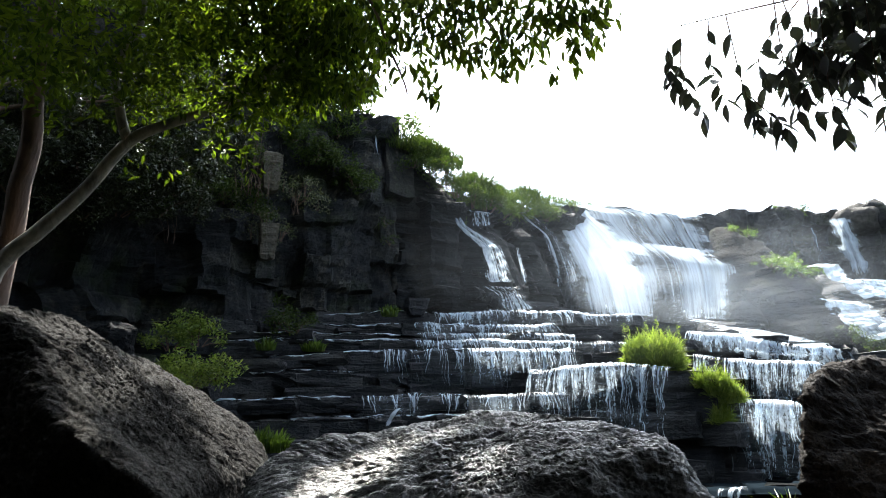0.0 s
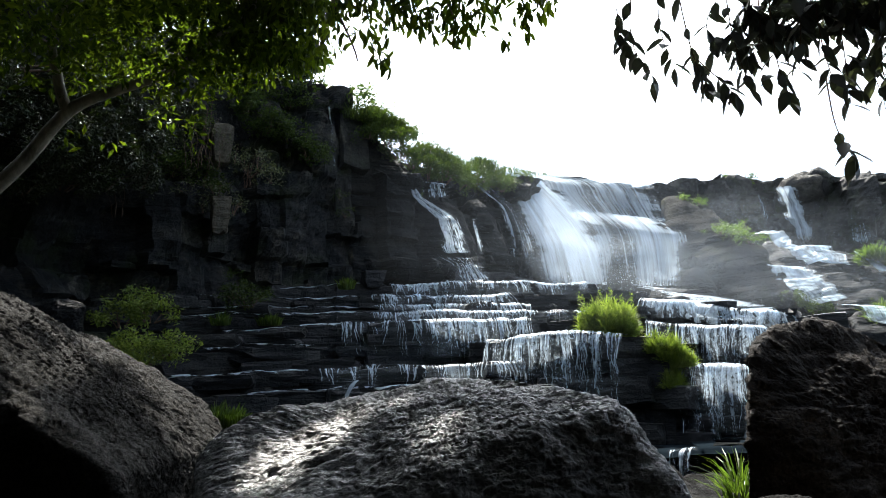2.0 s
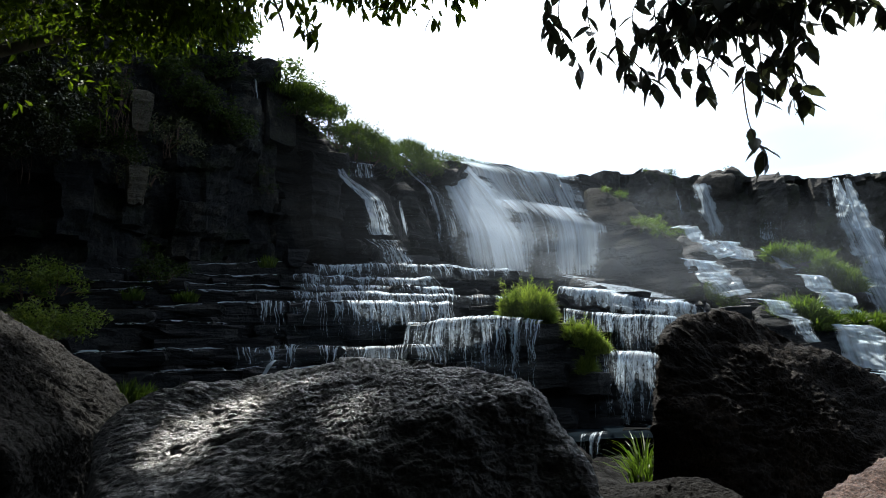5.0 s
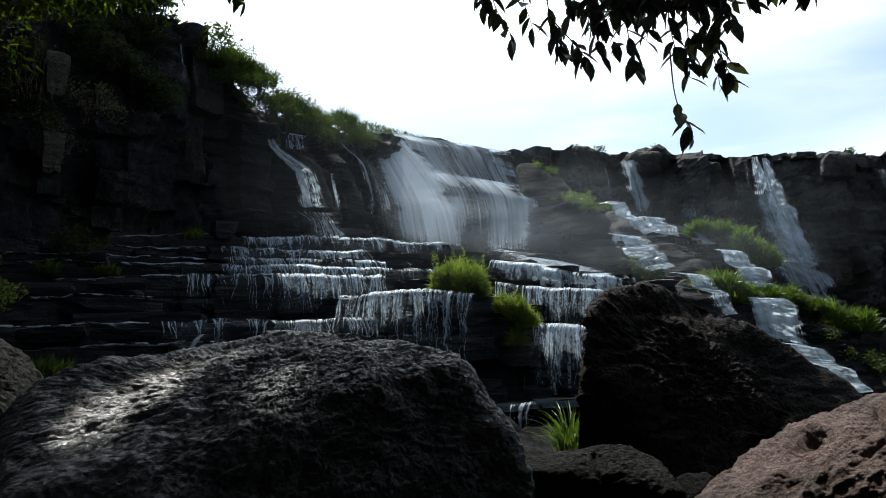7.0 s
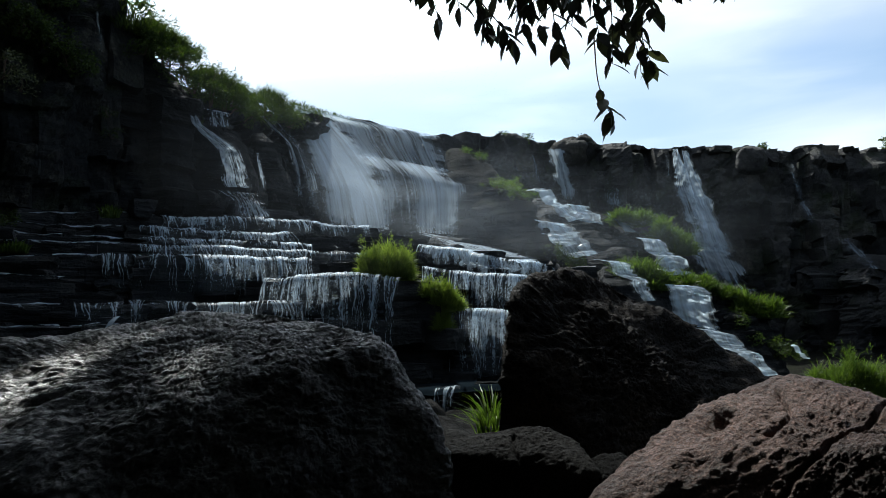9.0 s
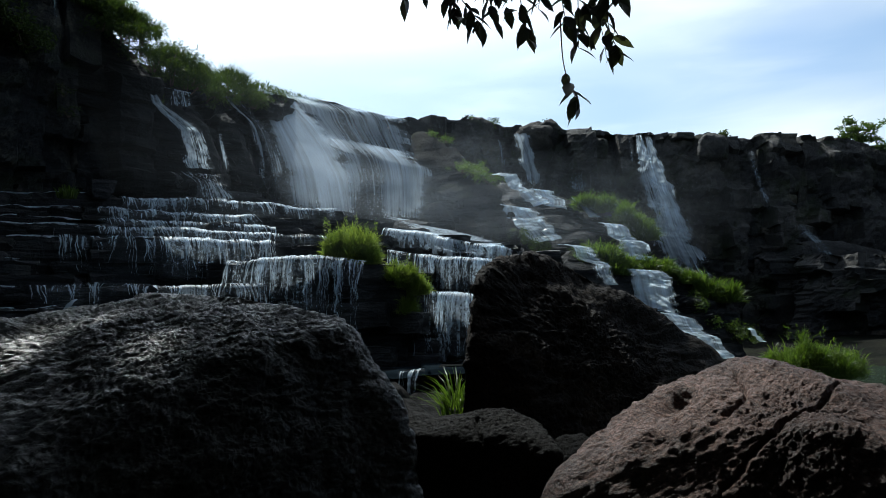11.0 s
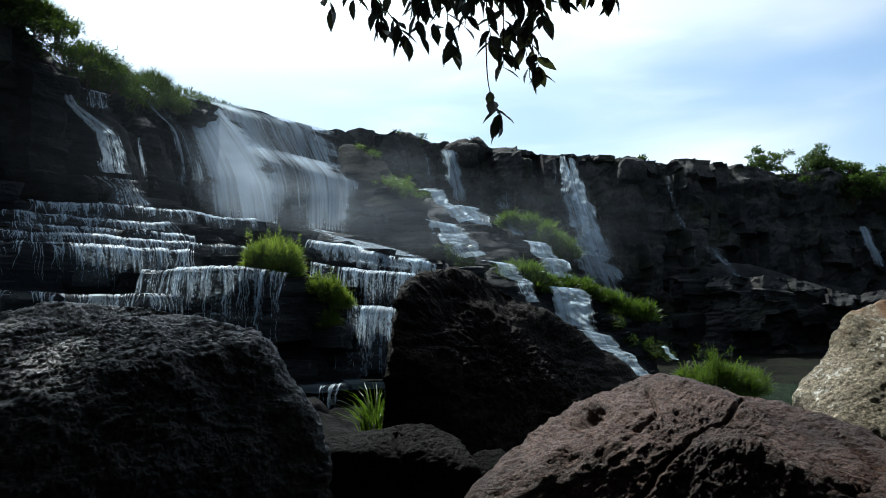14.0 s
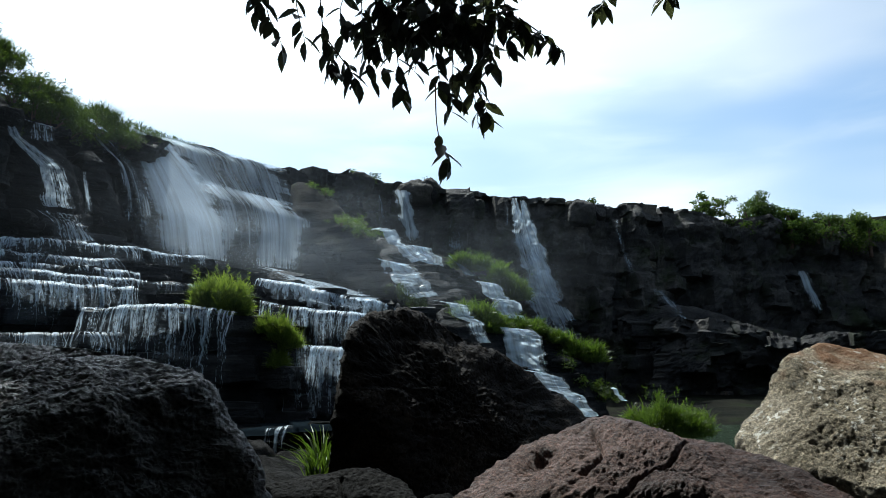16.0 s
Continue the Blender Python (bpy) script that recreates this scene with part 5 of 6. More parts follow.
spray((8.9, 36.6, 11.0), 3.4, 4.2, "white spray drifting before the broad waterfall", MAT_SPRAY)
spray((11.54, 37.25, 9.40), 6.0, 2.4, "white spray at the foot of the waterfall", MAT_SPRAY)
spray((15.12, 32.67, 9.57), 5.5, 3.6, "thin mist drifting over the rocky mound", MAT_MIST)
spray((14.26, 29.76, 7.31), 6.0, 2.4, "thin mist drifting over the rocky mound", MAT_MIST)

# two faint sheets that imitate lens glare over the dark rocks
spray((4.5, 25.0, 9.0), 8.5, 5.0, "faint bluish veil for lens glare over shaded rocks", MAT_FAINT)
spray((11.5, 33.5, 12.5), 8.0, 5.5, "faint bluish veil for lens glare over the waterfall", MAT_FAINT)
# pale sheet added to brighten the far cliff as haze does
spray((21.46, 30.33, 8.34), 8.0, 3.6, "thin bluish mist before the far cliff", MAT_MIST)

# ---- boulders ----
mid_top = [(-0.65, 3.23, 2.92), (-0.48, 3.37, 2.99), (-0.18, 3.50, 3.05), (0.19, 3.49, 3.09), (0.49, 3.36, 3.09), (0.70, 3.07, 3.03), (0.81, 2.84, 2.93), (-0.82, 3.07, 2.82), (-0.64, 3.32, 2.95)]
mid_edge = [(0.87, 3.06, 2.98), (0.96, 2.96, 2.83), (1.04, 2.86, 2.67), (1.13, 2.76, 2.46)]
boulder("boulder", mid_top + mid_edge + [(-0.62, 2.45, 2.61), (-0.18, 2.44, 2.58), (0.25, 2.51, 2.51), (0.56, 2.77, 2.72), (0.89, 2.93, 2.93), (-0.40, 2.88, 2.68)] + below([(-0.61, 2.40, 2.62), (-0.17, 2.38, 2.59), (0.25, 2.47, 2.52), (1.13, 2.75, 2.46), (-0.38, 2.78, 2.65), (0.30, 3.59, 3.11)], 0.6),
        MAT_GREY, "broad pitted grey boulder with patches of sun", 0.008, 0.06, 1.0, 2, 0.0075, 2.25, (1, 0.15, 0.28), (),
        [[(0.07, 3.10, 2.98), (0.27, 3.19, 3.02), (0.42, 3.27, 3.05), (0.54, 3.25, 3.05)]])
left_top = [(-3.88, 5.83, 4.08), (-3.84, 6.21, 4.12), (-3.81, 6.69, 4.16), (-3.60, 7.37, 4.01), (-3.25, 8.07, 3.79), (-2.83, 8.65, 3.45), (-2.37, 8.99, 3.02), (-1.95, 8.99, 2.58)]
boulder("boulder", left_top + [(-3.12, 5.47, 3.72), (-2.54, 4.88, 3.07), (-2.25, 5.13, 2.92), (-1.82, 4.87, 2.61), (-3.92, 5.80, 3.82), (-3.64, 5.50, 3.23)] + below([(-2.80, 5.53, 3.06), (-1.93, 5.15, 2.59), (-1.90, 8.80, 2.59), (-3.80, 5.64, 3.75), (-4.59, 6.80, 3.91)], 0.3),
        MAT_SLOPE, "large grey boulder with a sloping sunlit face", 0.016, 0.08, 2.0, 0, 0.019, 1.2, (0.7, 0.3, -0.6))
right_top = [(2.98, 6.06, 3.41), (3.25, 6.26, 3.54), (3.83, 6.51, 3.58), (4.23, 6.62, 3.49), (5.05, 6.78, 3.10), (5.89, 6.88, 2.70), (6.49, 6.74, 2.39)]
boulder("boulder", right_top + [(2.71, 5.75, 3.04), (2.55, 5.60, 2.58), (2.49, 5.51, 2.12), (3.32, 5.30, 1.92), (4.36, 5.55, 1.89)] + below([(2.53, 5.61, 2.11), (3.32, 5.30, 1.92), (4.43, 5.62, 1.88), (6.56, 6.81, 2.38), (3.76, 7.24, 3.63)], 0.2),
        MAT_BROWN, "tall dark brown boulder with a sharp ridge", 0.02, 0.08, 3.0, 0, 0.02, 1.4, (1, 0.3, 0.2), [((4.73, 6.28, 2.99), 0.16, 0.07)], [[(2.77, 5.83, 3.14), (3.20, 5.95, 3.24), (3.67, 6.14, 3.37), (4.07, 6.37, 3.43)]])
front_top = [(1.65, 2.95, 2.16), (1.90, 2.97, 2.28), (2.19, 3.08, 2.44), (2.33, 3.10, 2.53), (2.61, 3.07, 2.63), (2.92, 3.00, 2.70), (3.19, 2.85, 2.66), (3.38, 2.62, 2.61), (3.51, 2.36, 2.52), (3.53, 2.04, 2.42), (3.47, 1.71, 2.32)]
boulder("boulder", front_top + [(2.17, 2.78, 2.44), (2.42, 2.50, 2.47), (2.66, 2.25, 2.47), (2.85, 1.99, 2.37), (3.06, 1.75, 2.27), (1.92, 2.78, 2.15), (2.31, 2.40, 2.16), (2.63, 2.05, 2.17), (2.93, 1.77, 2.17)] + below([(1.62, 2.90, 2.17), (2.27, 2.37, 2.18), (2.59, 2.02, 2.18), (2.98, 1.58, 2.23), (3.54, 2.74, 2.59)], 0.7),
        MAT_RED, "rounded reddish-brown boulder with cracks and a hollow", 0.010, 0.05, 4.0, 2, 0.0068, 1.9, (1, 0.3, 0.3), [((2.44, 2.88, 2.53), 0.12, 0.06), ((2.33, 2.85, 2.51), 0.09, 0.04)],
        [[(3.14, 2.60, 2.60), (2.87, 2.46, 2.53), (2.63, 2.43, 2.47), (2.45, 2.40, 2.41), (2.31, 2.47, 2.22)], [(2.74, 2.45, 2.50), (2.89, 2.28, 2.50), (2.79, 2.07, 2.41)], [(3.30, 2.22, 2.52), (3.14, 1.91, 2.47), (2.83, 1.83, 2.37)], [(2.81, 2.89, 2.64), (2.67, 2.68, 2.56), (2.45, 2.61, 2.49)]])
tan_top = [(4.19, 3.04, 2.53), (4.45, 3.01, 2.73), (4.78, 3.06, 3.03), (5.14, 3.05, 3.13), (5.38, 2.82, 3.09), (5.55, 2.45, 2.98), (5.22, 1.91, 2.58)]
boulder("boulder", tan_top + [(4.05, 2.71, 2.41), (4.20, 2.27, 2.26), (4.42, 1.77, 2.25)] + below([(4.19, 3.04, 2.53), (4.20, 2.27, 2.26), (4.42, 1.77, 2.25), (6.18, 3.23, 3.11), (5.79, 2.10, 2.54)], 0.4),
        MAT_TAN, "sunlit tan boulder with a rusty top and pale lichen", 0.02, 0.09, 5.0, 1, 0.006, 1.8)
small_top = [(1.78, 4.85, 2.25), (2.04, 4.97, 2.23), (2.29, 4.86, 2.20), (2.35, 4.72, 2.29), (2.48, 4.54, 2.32), (2.56, 4.38, 2.26), (2.53, 4.05, 2.09)]
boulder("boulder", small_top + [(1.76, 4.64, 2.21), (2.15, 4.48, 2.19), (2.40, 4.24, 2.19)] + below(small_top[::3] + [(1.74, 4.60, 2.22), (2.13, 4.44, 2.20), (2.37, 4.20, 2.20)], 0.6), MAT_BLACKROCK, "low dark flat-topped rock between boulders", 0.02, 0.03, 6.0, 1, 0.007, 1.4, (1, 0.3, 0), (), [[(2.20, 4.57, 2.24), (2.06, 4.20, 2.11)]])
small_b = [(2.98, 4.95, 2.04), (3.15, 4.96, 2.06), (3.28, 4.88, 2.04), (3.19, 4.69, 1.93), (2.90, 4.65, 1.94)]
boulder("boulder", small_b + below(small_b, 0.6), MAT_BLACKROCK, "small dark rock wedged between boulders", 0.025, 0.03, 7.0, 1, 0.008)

# ---- rock masses of the slope ----
def rock_mass(pts, z, material, label, edge=0.25, rough=0.3, seed=0.0, strata=0.35, layer=0.7, away=3.0, blocks=26, size=1.3):
    """A rock slope: one worn body, with single blocks of the layers standing proud of it."""
    me = hull_mesh("rock_mass", pts + below(pts, z) + back(pts, away, z), material, edge, rough, seed, 1, strata=strata, layer=layer)
    root = tagged(new("rock_mass", me), label, "rock")
    r = random.Random(int(seed) + 300)
    boxes = rough_boxes(5, material, int(seed) + 40)
    polys = [p for p in me.polygons if p.normal.dot(Vector((-p.center.x, -p.center.y, 0)).normalized()) > 0.1 and p.center.z > z + 0.5]
    for p in r.sample(polys, min(blocks, len(polys))):
        w, dp, h = size * r.uniform(0.6, 1.6), size * r.uniform(0.6, 1.0), size * r.uniform(0.22, 0.5)
        c = p.center - p.normal * (0.42 * min(dp, h * 2))
        ob = part("rock_block", boxes[r.randrange(5)], root)
        ob.matrix_basis = pose(c.x, c.y, c.z, r.uniform(-4, 4), r.uniform(-5, 5), math.degrees(math.atan2(-p.normal.x, p.normal.y)) + r.uniform(-20, 20)) @ Matrix.Diagonal((w, dp, h, 1))
    return root


rock_mass([(17.50, 46.84, 16.74), (18.51, 45.37, 15.52), (19.23, 43.44, 14.42), (19.17, 40.71, 12.50), (19.78, 38.18, 10.64), (19.80, 35.90, 8.72), (19.33, 34.45, 7.14), (15.38, 40.69, 8.97), (17.42, 36.56, 7.59)],
          5, MAT_HAZY, "sloping dim rock mound in drifting spray", seed=1)
rock_mass([(5.9, 45.32, 17.67), (7.47, 45.49, 17.65), (9.02, 45.83, 17.29), (11.33, 45.93, 16.99), (14.16, 46.19, 16.91), (16.85, 46.34, 16.58)] + [(6.2, 43.6, 15.4), (11.0, 46.0, 15.4), (16.6, 46.8, 15.2)], 13.0, MAT_WET, "low wet rock brow that the waterfall runs over", seed=12, edge=0.3, rough=0.2, strata=0.1, away=4.0, blocks=14, size=0.9)
rock_mass([(-0.40, 34.20, 14.29), (2.73, 34.69, 13.43), (-0.35, 33.00, 12.36), (1.52, 33.17, 12.32), (3.20, 33.05, 11.21), (3.66, 32.39, 9.32), (-0.64, 31.99, 9.19)], 7, MAT_WET, "dark stepped rock beside the small fall", seed=2, edge=0.35)
rock_mass([(2.90, 36.89, 14.18), (4.47, 36.53, 13.33), (5.37, 36.00, 12.21), (5.58, 35.56, 10.92), (5.53, 35.17, 9.41), (3.28, 34.85, 12.82), (3.15, 33.45, 9.14)], 7, MAT_WET, "rounded dark rock between two falls", seed=3, edge=0.35)
rock_mass([(14.66, 37.86, 8.55), (15.14, 37.89, 9.29), (15.75, 37.85, 9.55), (16.47, 37.55, 9.21), (16.52, 37.09, 8.11)], 7.5, MAT_HAZY, "rounded rock standing in the spray", seed=4, strata=0.1, edge=0.3, rough=0.2, away=1.5, blocks=0)
rock_mass([(12.58, 36.39, 8.02), (13.53, 36.58, 8.29), (14.66, 35.93, 7.91), (16.12, 34.41, 7.24), (15.63, 33.98, 6.98), (12.51, 35.46, 7.61)], 7.0, MAT_WET, "flat dark rock at the foot of the fall", seed=5, strata=0.1, edge=0.3, rough=0.15, away=1.5, blocks=5)
rock_mass([(21.60, 41.92, 12.06), (23.30, 40.54, 10.89), (25.81, 40.18, 10.45), (27.03, 38.15, 8.88), (26.22, 35.53, 7.29), (25.83, 34.07, 5.50), (22.62, 34.86, 6.51), (20.28, 38.77, 9.08), (20.82, 35.50, 6.87)], 2.5, MAT_WET, "dark stepped rock under hill cascades", seed=6, edge=0.2, blocks=60, size=1.1)
rock_mass([(21.23, 34.09, 6.67), (23.45, 33.34, 6.38), (25.10, 32.62, 5.40), (27.55, 31.90, 4.88), (29.72, 31.29, 4.06), (29.77, 29.84, 2.49), (28.49, 28.30, 1.09), (25.99, 27.11, 0.42), (25.00, 29.61, 1.76), (22.21, 30.78, 3.82), (20.50, 32.18, 5.35)], -0.5, MAT_WET, "low dark rock under the last hill cascade", seed=7, edge=0.2, blocks=70, size=1.1)
rock_mass([(44.29, 37.68, 1.00), (45.93, 37.27, 2.75), (47.72, 36.62, 3.11), (48.67, 35.34, 2.26), (48.96, 34.97, 1.19), (46.90, 32.69, 0.10), (42.95, 36.17, 0.11)], -1, MAT_FOOT, "fallen blocks below the far cliff, sunlight in their colour", seed=8, rough=0.5, blocks=30, size=1.8)
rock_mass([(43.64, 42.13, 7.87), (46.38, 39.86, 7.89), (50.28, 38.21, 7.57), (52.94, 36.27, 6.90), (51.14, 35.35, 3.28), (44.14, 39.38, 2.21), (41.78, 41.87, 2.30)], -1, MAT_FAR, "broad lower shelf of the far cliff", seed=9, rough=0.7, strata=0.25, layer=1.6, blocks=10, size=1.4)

def lump(p, w, h, material, seed, label):
    """A loose rock: low, uneven, sunk a little into what it lies on."""
    x, y, z = p
    r = random.Random(seed)
    pts = [(x + w * math.cos(q) * r.uniform(0.7, 1), y + w * math.sin(q) * r.uniform(0.6, 0.9), z + h * r.uniform(0.1, 0.6)) for q in [i * 0.7 for i in range(9)]]
    pts += [(x + 0.4 * w * r.uniform(-1, 1), y + 0.3 * w * r.uniform(-1, 1), z + h * r.uniform(0.8, 1.0)) for _ in range(3)]
    pts += [(x + w * math.cos(q), y + w * math.sin(q), z - 1.2) for q in (0, 1.6, 3.1, 4.7)]
    return tagged(new("rock", hull_mesh("rock", pts, material, 0.1 * w, 0.08, seed, 1, fine=0.04 * w)), label, "rock", "low rocks by the water")


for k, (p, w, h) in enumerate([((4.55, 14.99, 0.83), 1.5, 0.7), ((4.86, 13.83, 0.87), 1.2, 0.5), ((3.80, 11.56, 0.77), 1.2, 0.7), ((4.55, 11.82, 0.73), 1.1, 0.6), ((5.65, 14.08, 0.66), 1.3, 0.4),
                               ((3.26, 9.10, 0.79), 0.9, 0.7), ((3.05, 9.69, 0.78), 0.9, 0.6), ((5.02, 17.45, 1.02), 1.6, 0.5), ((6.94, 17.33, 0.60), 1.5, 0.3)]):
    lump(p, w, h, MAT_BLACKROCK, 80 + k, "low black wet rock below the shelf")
# dark wet_strata colour used in place of shade on its sunlit top
lump((-8.10, 17.74, 5.31), 0.6, 0.5, MAT_WET, 95, "small grey rock at the foot of the cliff")

# ---- plants on the slope ----
def clump(t_pts, rad, h, count, label, seed, width=0.035, material=None, out=0.4):
    return grass_clump("grass_clump", [(x, y, z, rad) for x, y, z in t_pts], h, material or MAT_GRASS, label, seed, count, width, out)


grass_dome("grass_clump", [(*(6.73, 25.01, 5.01), 0.62, 0.7, 1.25), (*(7.17, 24.89, 4.96), 0.68, 0.8, 1.5), (*(7.68, 24.74, 4.90), 0.62, 0.7, 1.5)], 0.26, 26000, 1, "bright green grass clump on a wet ledge", MAT_TUSSOCK, 20)
grass_dome("grass_clump", [(*(8.26, 23.70, 4.19), 0.42, 0.45, 0.8), (*(8.60, 23.47, 3.93), 0.5, 0.45, 1.0), (*(8.95, 23.34, 3.71), 0.42, 0.45, 0.9), (*(8.66, 23.34, 3.02), 0.4, 0.4, 0.9)], 0.22, 14000, 2, "green grass hanging over a wet rock edge", MAT_TUSSOCK, 17)
clump([(-4.99, 19.88, 2.54), (-4.57, 19.98, 2.50)], 0.4, 0.8, 500, "small grass tuft by the lowest ledge", 5)
clump([(-4.67, 25.98, 5.81)], 0.4, 0.5, 250, "small grass tuft on a ledge", 6)
clump([(-6.10, 24.86, 5.76)], 0.3, 0.6, 120, "sparse tuft on a ledge", 7)
clump([(-2.10, 27.92, 7.32)], 0.3, 0.6, 120, "sparse tuft on a ledge", 17)
sheet("step_water", [(-1.62, 23.54, 3.69), (-1.79, 23.33, 3.55), (-1.98, 23.12, 3.14)], [(-1.38, 23.56, 3.72), (-1.54, 23.35, 3.54), (-1.74, 23.13, 3.12)], MAT_BRIGHT, "small spout between two ledges", 0.03, 0.08, 61)
clump([(2.69, 6.15, 2.03), (2.74, 6.13, 2.04), (2.77, 6.22, 2.13)], 0.1, 0.52, 130, "long grass beside the tall boulder", 8, width=0.007, out=1.0)
grass_dome("grass_clump", [(*(9.71, 8.88, 1.85), 0.32, 0.35, 0.55), (*(10.07, 8.77, 1.84), 0.42, 0.4, 0.8), (*(10.46, 8.62, 1.80), 0.44, 0.4, 0.7), (*(10.79, 8.52, 1.79), 0.28, 0.3, 0.5)], 0.15, 17000, 9, "bright grass clump by the pool", MAT_GRASS, 22)


def spots(pts, rad, h):
    return [(x, y, z, rad, h) for x, y, z in pts]


GREEN_SLOPE = "green grass mound on the wet slope"
shrub("shrub", spots([(-1.15, 30.18, 14.36), (-0.54, 30.60, 14.08), (-0.93, 30.99, 14.99)], 0.9, 1.2), 0.15, 2600, 40, "green shrub on the brow of the cliff", long=4)
shrub("shrub", spots([(0.08, 31.40, 13.77), (0.73, 32.39, 13.59), (0.22, 32.40, 14.67)], 1.0, 1.4), 0.16, 2800, 41, "green shrub on the brow of the cliff", long=4)
shrub("shrub", spots([(1.43, 33.77, 13.51), (2.18, 34.93, 13.51), (1.64, 34.96, 14.51)], 1.1, 1.5), 0.17, 3000, 42, "green shrub above the small fall", long=4)
shrub("shrub", spots([(2.99, 36.28, 13.59), (2.95, 37.28, 14.61), (3.73, 37.82, 14.13)], 1.1, 1.4), 0.17, 2600, 143, "green shrub above the small fall", long=4)
shrub("shrub", spots([(4.46, 38.74, 14.62), (5.30, 39.65, 14.81), (5.82, 39.57, 14.51)], 1.1, 1.5), 0.18, 2400, 43, "grey-green shrub beside the waterfall's brow", long=4)
shrub("shrub", spots([(0.18, 32.60, 12.65), (0.57, 32.40, 12.17)], 0.6, 0.8), 0.13, 600, 44, "small dark green shrub by the small fall", long=3)
for k, p in enumerate([(-1.51, 30.96, 15.48), (-0.43, 31.60, 14.88), (0.89, 33.19, 14.31), (2.49, 35.91, 14.29), (3.59, 37.83, 14.48), (6.06, 40.55, 14.79), (7.44, 42.35, 15.58)]):
    shrub("shrub", spots([p, (p[0] + 0.5, p[1] + 0.6, p[2] + 0.3)], 0.9, 1.2), 0.15, 1500, 200 + k, "green shrub and tall stems along the brow", long=4)
for k, p in enumerate([(-9.51, 23.98, 12.02), (-7.94, 25.80, 13.57), (-5.97, 27.56, 14.49), (-4.49, 28.45, 13.58), (-8.04, 25.77, 11.65), (-10.76, 22.57, 10.94)]):
    shrub("shrub", spots([p, (p[0] + 0.9, p[1] + 0.2, p[2] - 0.7)], 1.1, 1.2), 0.15, 2200, 220 + k, "dark leafy shrub hanging on the shaded cliff", stems=4)
for k, p in enumerate([(7.67, 44.95, 17.49), (8.51, 45.11, 17.35), (9.34, 45.15, 17.25), (10.23, 45.27, 17.09), (7.2, 44.93, 17.68)]):
    clump([(p[0], p[1], p[2] - 0.35)], 0.6, 0.5, 110, "low tufts of grass on the waterfall's brow", 150 + k, 0.02, MAT_SHRUB, 0.9)
# rows of shrubs placed from the camera's view to deepen the cliff's shade
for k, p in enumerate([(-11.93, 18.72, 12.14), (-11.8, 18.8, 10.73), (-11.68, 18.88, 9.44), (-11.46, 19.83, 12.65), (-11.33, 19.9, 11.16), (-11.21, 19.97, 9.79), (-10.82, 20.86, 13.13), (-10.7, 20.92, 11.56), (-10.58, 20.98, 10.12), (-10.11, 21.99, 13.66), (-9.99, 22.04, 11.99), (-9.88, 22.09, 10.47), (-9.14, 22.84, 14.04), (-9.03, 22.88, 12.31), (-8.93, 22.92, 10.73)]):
    shrub("shrub", spots([p, (p[0] + 0.6, p[1] + 0.4, p[2] - 0.5)], 1.0, 1.1), 0.14, 1700, 300 + k, "dark leafy growth added to darken the shaded cliff", MAT_SHADELEAF, stems=3)
# darker shrub colour stands in for grass seen against the light
for k, p in enumerate([(-1.18, 30.98, 15.32), (-0.30, 32.00, 15.37), (1.79, 34.95, 14.80), (2.60, 36.41, 14.87), (4.99, 40.19, 15.93)]):
    clump([p, (p[0] + 0.6, p[1] + 0.7, p[2] - 0.2), (p[0] - 0.5, p[1] - 0.5, p[2] - 0.1)], 0.7, 1.1, 1300, "tall grass on the brow of the cliff", 50 + k, 0.014, MAT_SHRUB, 0.7)
grass_dome("grass_clump", [(*(25.84, 37.77, 9.21), 0.9, 0.9, 1.1), (*(26.60, 37.00, 9.06), 0.9, 0.9, 1.1)], 0.42, 5000, 45, GREEN_SLOPE, MAT_GRASS, 11)
grass_dome("grass_clump", [(*(27.10, 35.64, 8.16), 0.95, 0.95, 1.4), (*(27.39, 34.91, 7.59), 0.95, 0.95, 1.4), (*(27.52, 34.55, 7.05), 0.95, 0.95, 1.4)], 0.42, 7000, 46, GREEN_SLOPE, MAT_GRASS, 11)
grass_dome("grass_clump", [(*(22.89, 33.25, 5.49), 1.0, 1.0, 1.3), (*(23.53, 32.55, 5.31), 1.0, 1.0, 1.3), (*(23.78, 32.12, 4.84), 1.0, 1.0, 1.3)], 0.42, 7000, 47, GREEN_SLOPE, MAT_GRASS, 11)
grass_dome("grass_clump", [(*(25.74, 32.13, 5.03), 0.8, 0.8, 0.8), (*(26.72, 31.85, 4.81), 0.8, 0.8, 0.8), (*(27.80, 31.44, 4.31), 0.8, 0.8, 0.8)], 0.42, 5000, 48, "low green growth along a rock edge", MAT_GRASS, 11)
grass_dome("grass_clump", [(*(28.47, 30.84, 3.29), 1.0, 1.0, 1.4), (*(29.28, 30.34, 3.28), 1.0, 1.0, 1.4)], 0.42, 5000, 49, GREEN_SLOPE, MAT_GRASS, 11)
shrub("shrub", spots([(27.81, 29.54, 1.78), (28.22, 28.31, 1.36), (27.31, 30.27, 2.98)], 1.1, 0.8), 0.16, 2860, 50, "dark green growth at the slope's foot")
shrub("shrub", spots([(19.38, 35.17, 6.82), (19.97, 34.37, 6.43)], 0.9, 0.8), 0.15, 1760, 51, GREEN_SLOPE)
shrub("shrub", spots([(18.40, 39.97, 11.52), (18.93, 39.05, 11.47), (19.25, 38.00, 10.67)], 0.9, 0.9), 0.16, 1200, 52, "yellow-green growth on the rocky mound", MAT_GRASS)
shrub("shrub", spots([(18.41, 44.33, 14.93), (18.89, 43.47, 14.43)], 0.6, 0.4), 0.14, 400, 53, "yellow-green growth on the rocky mound", MAT_GRASS)
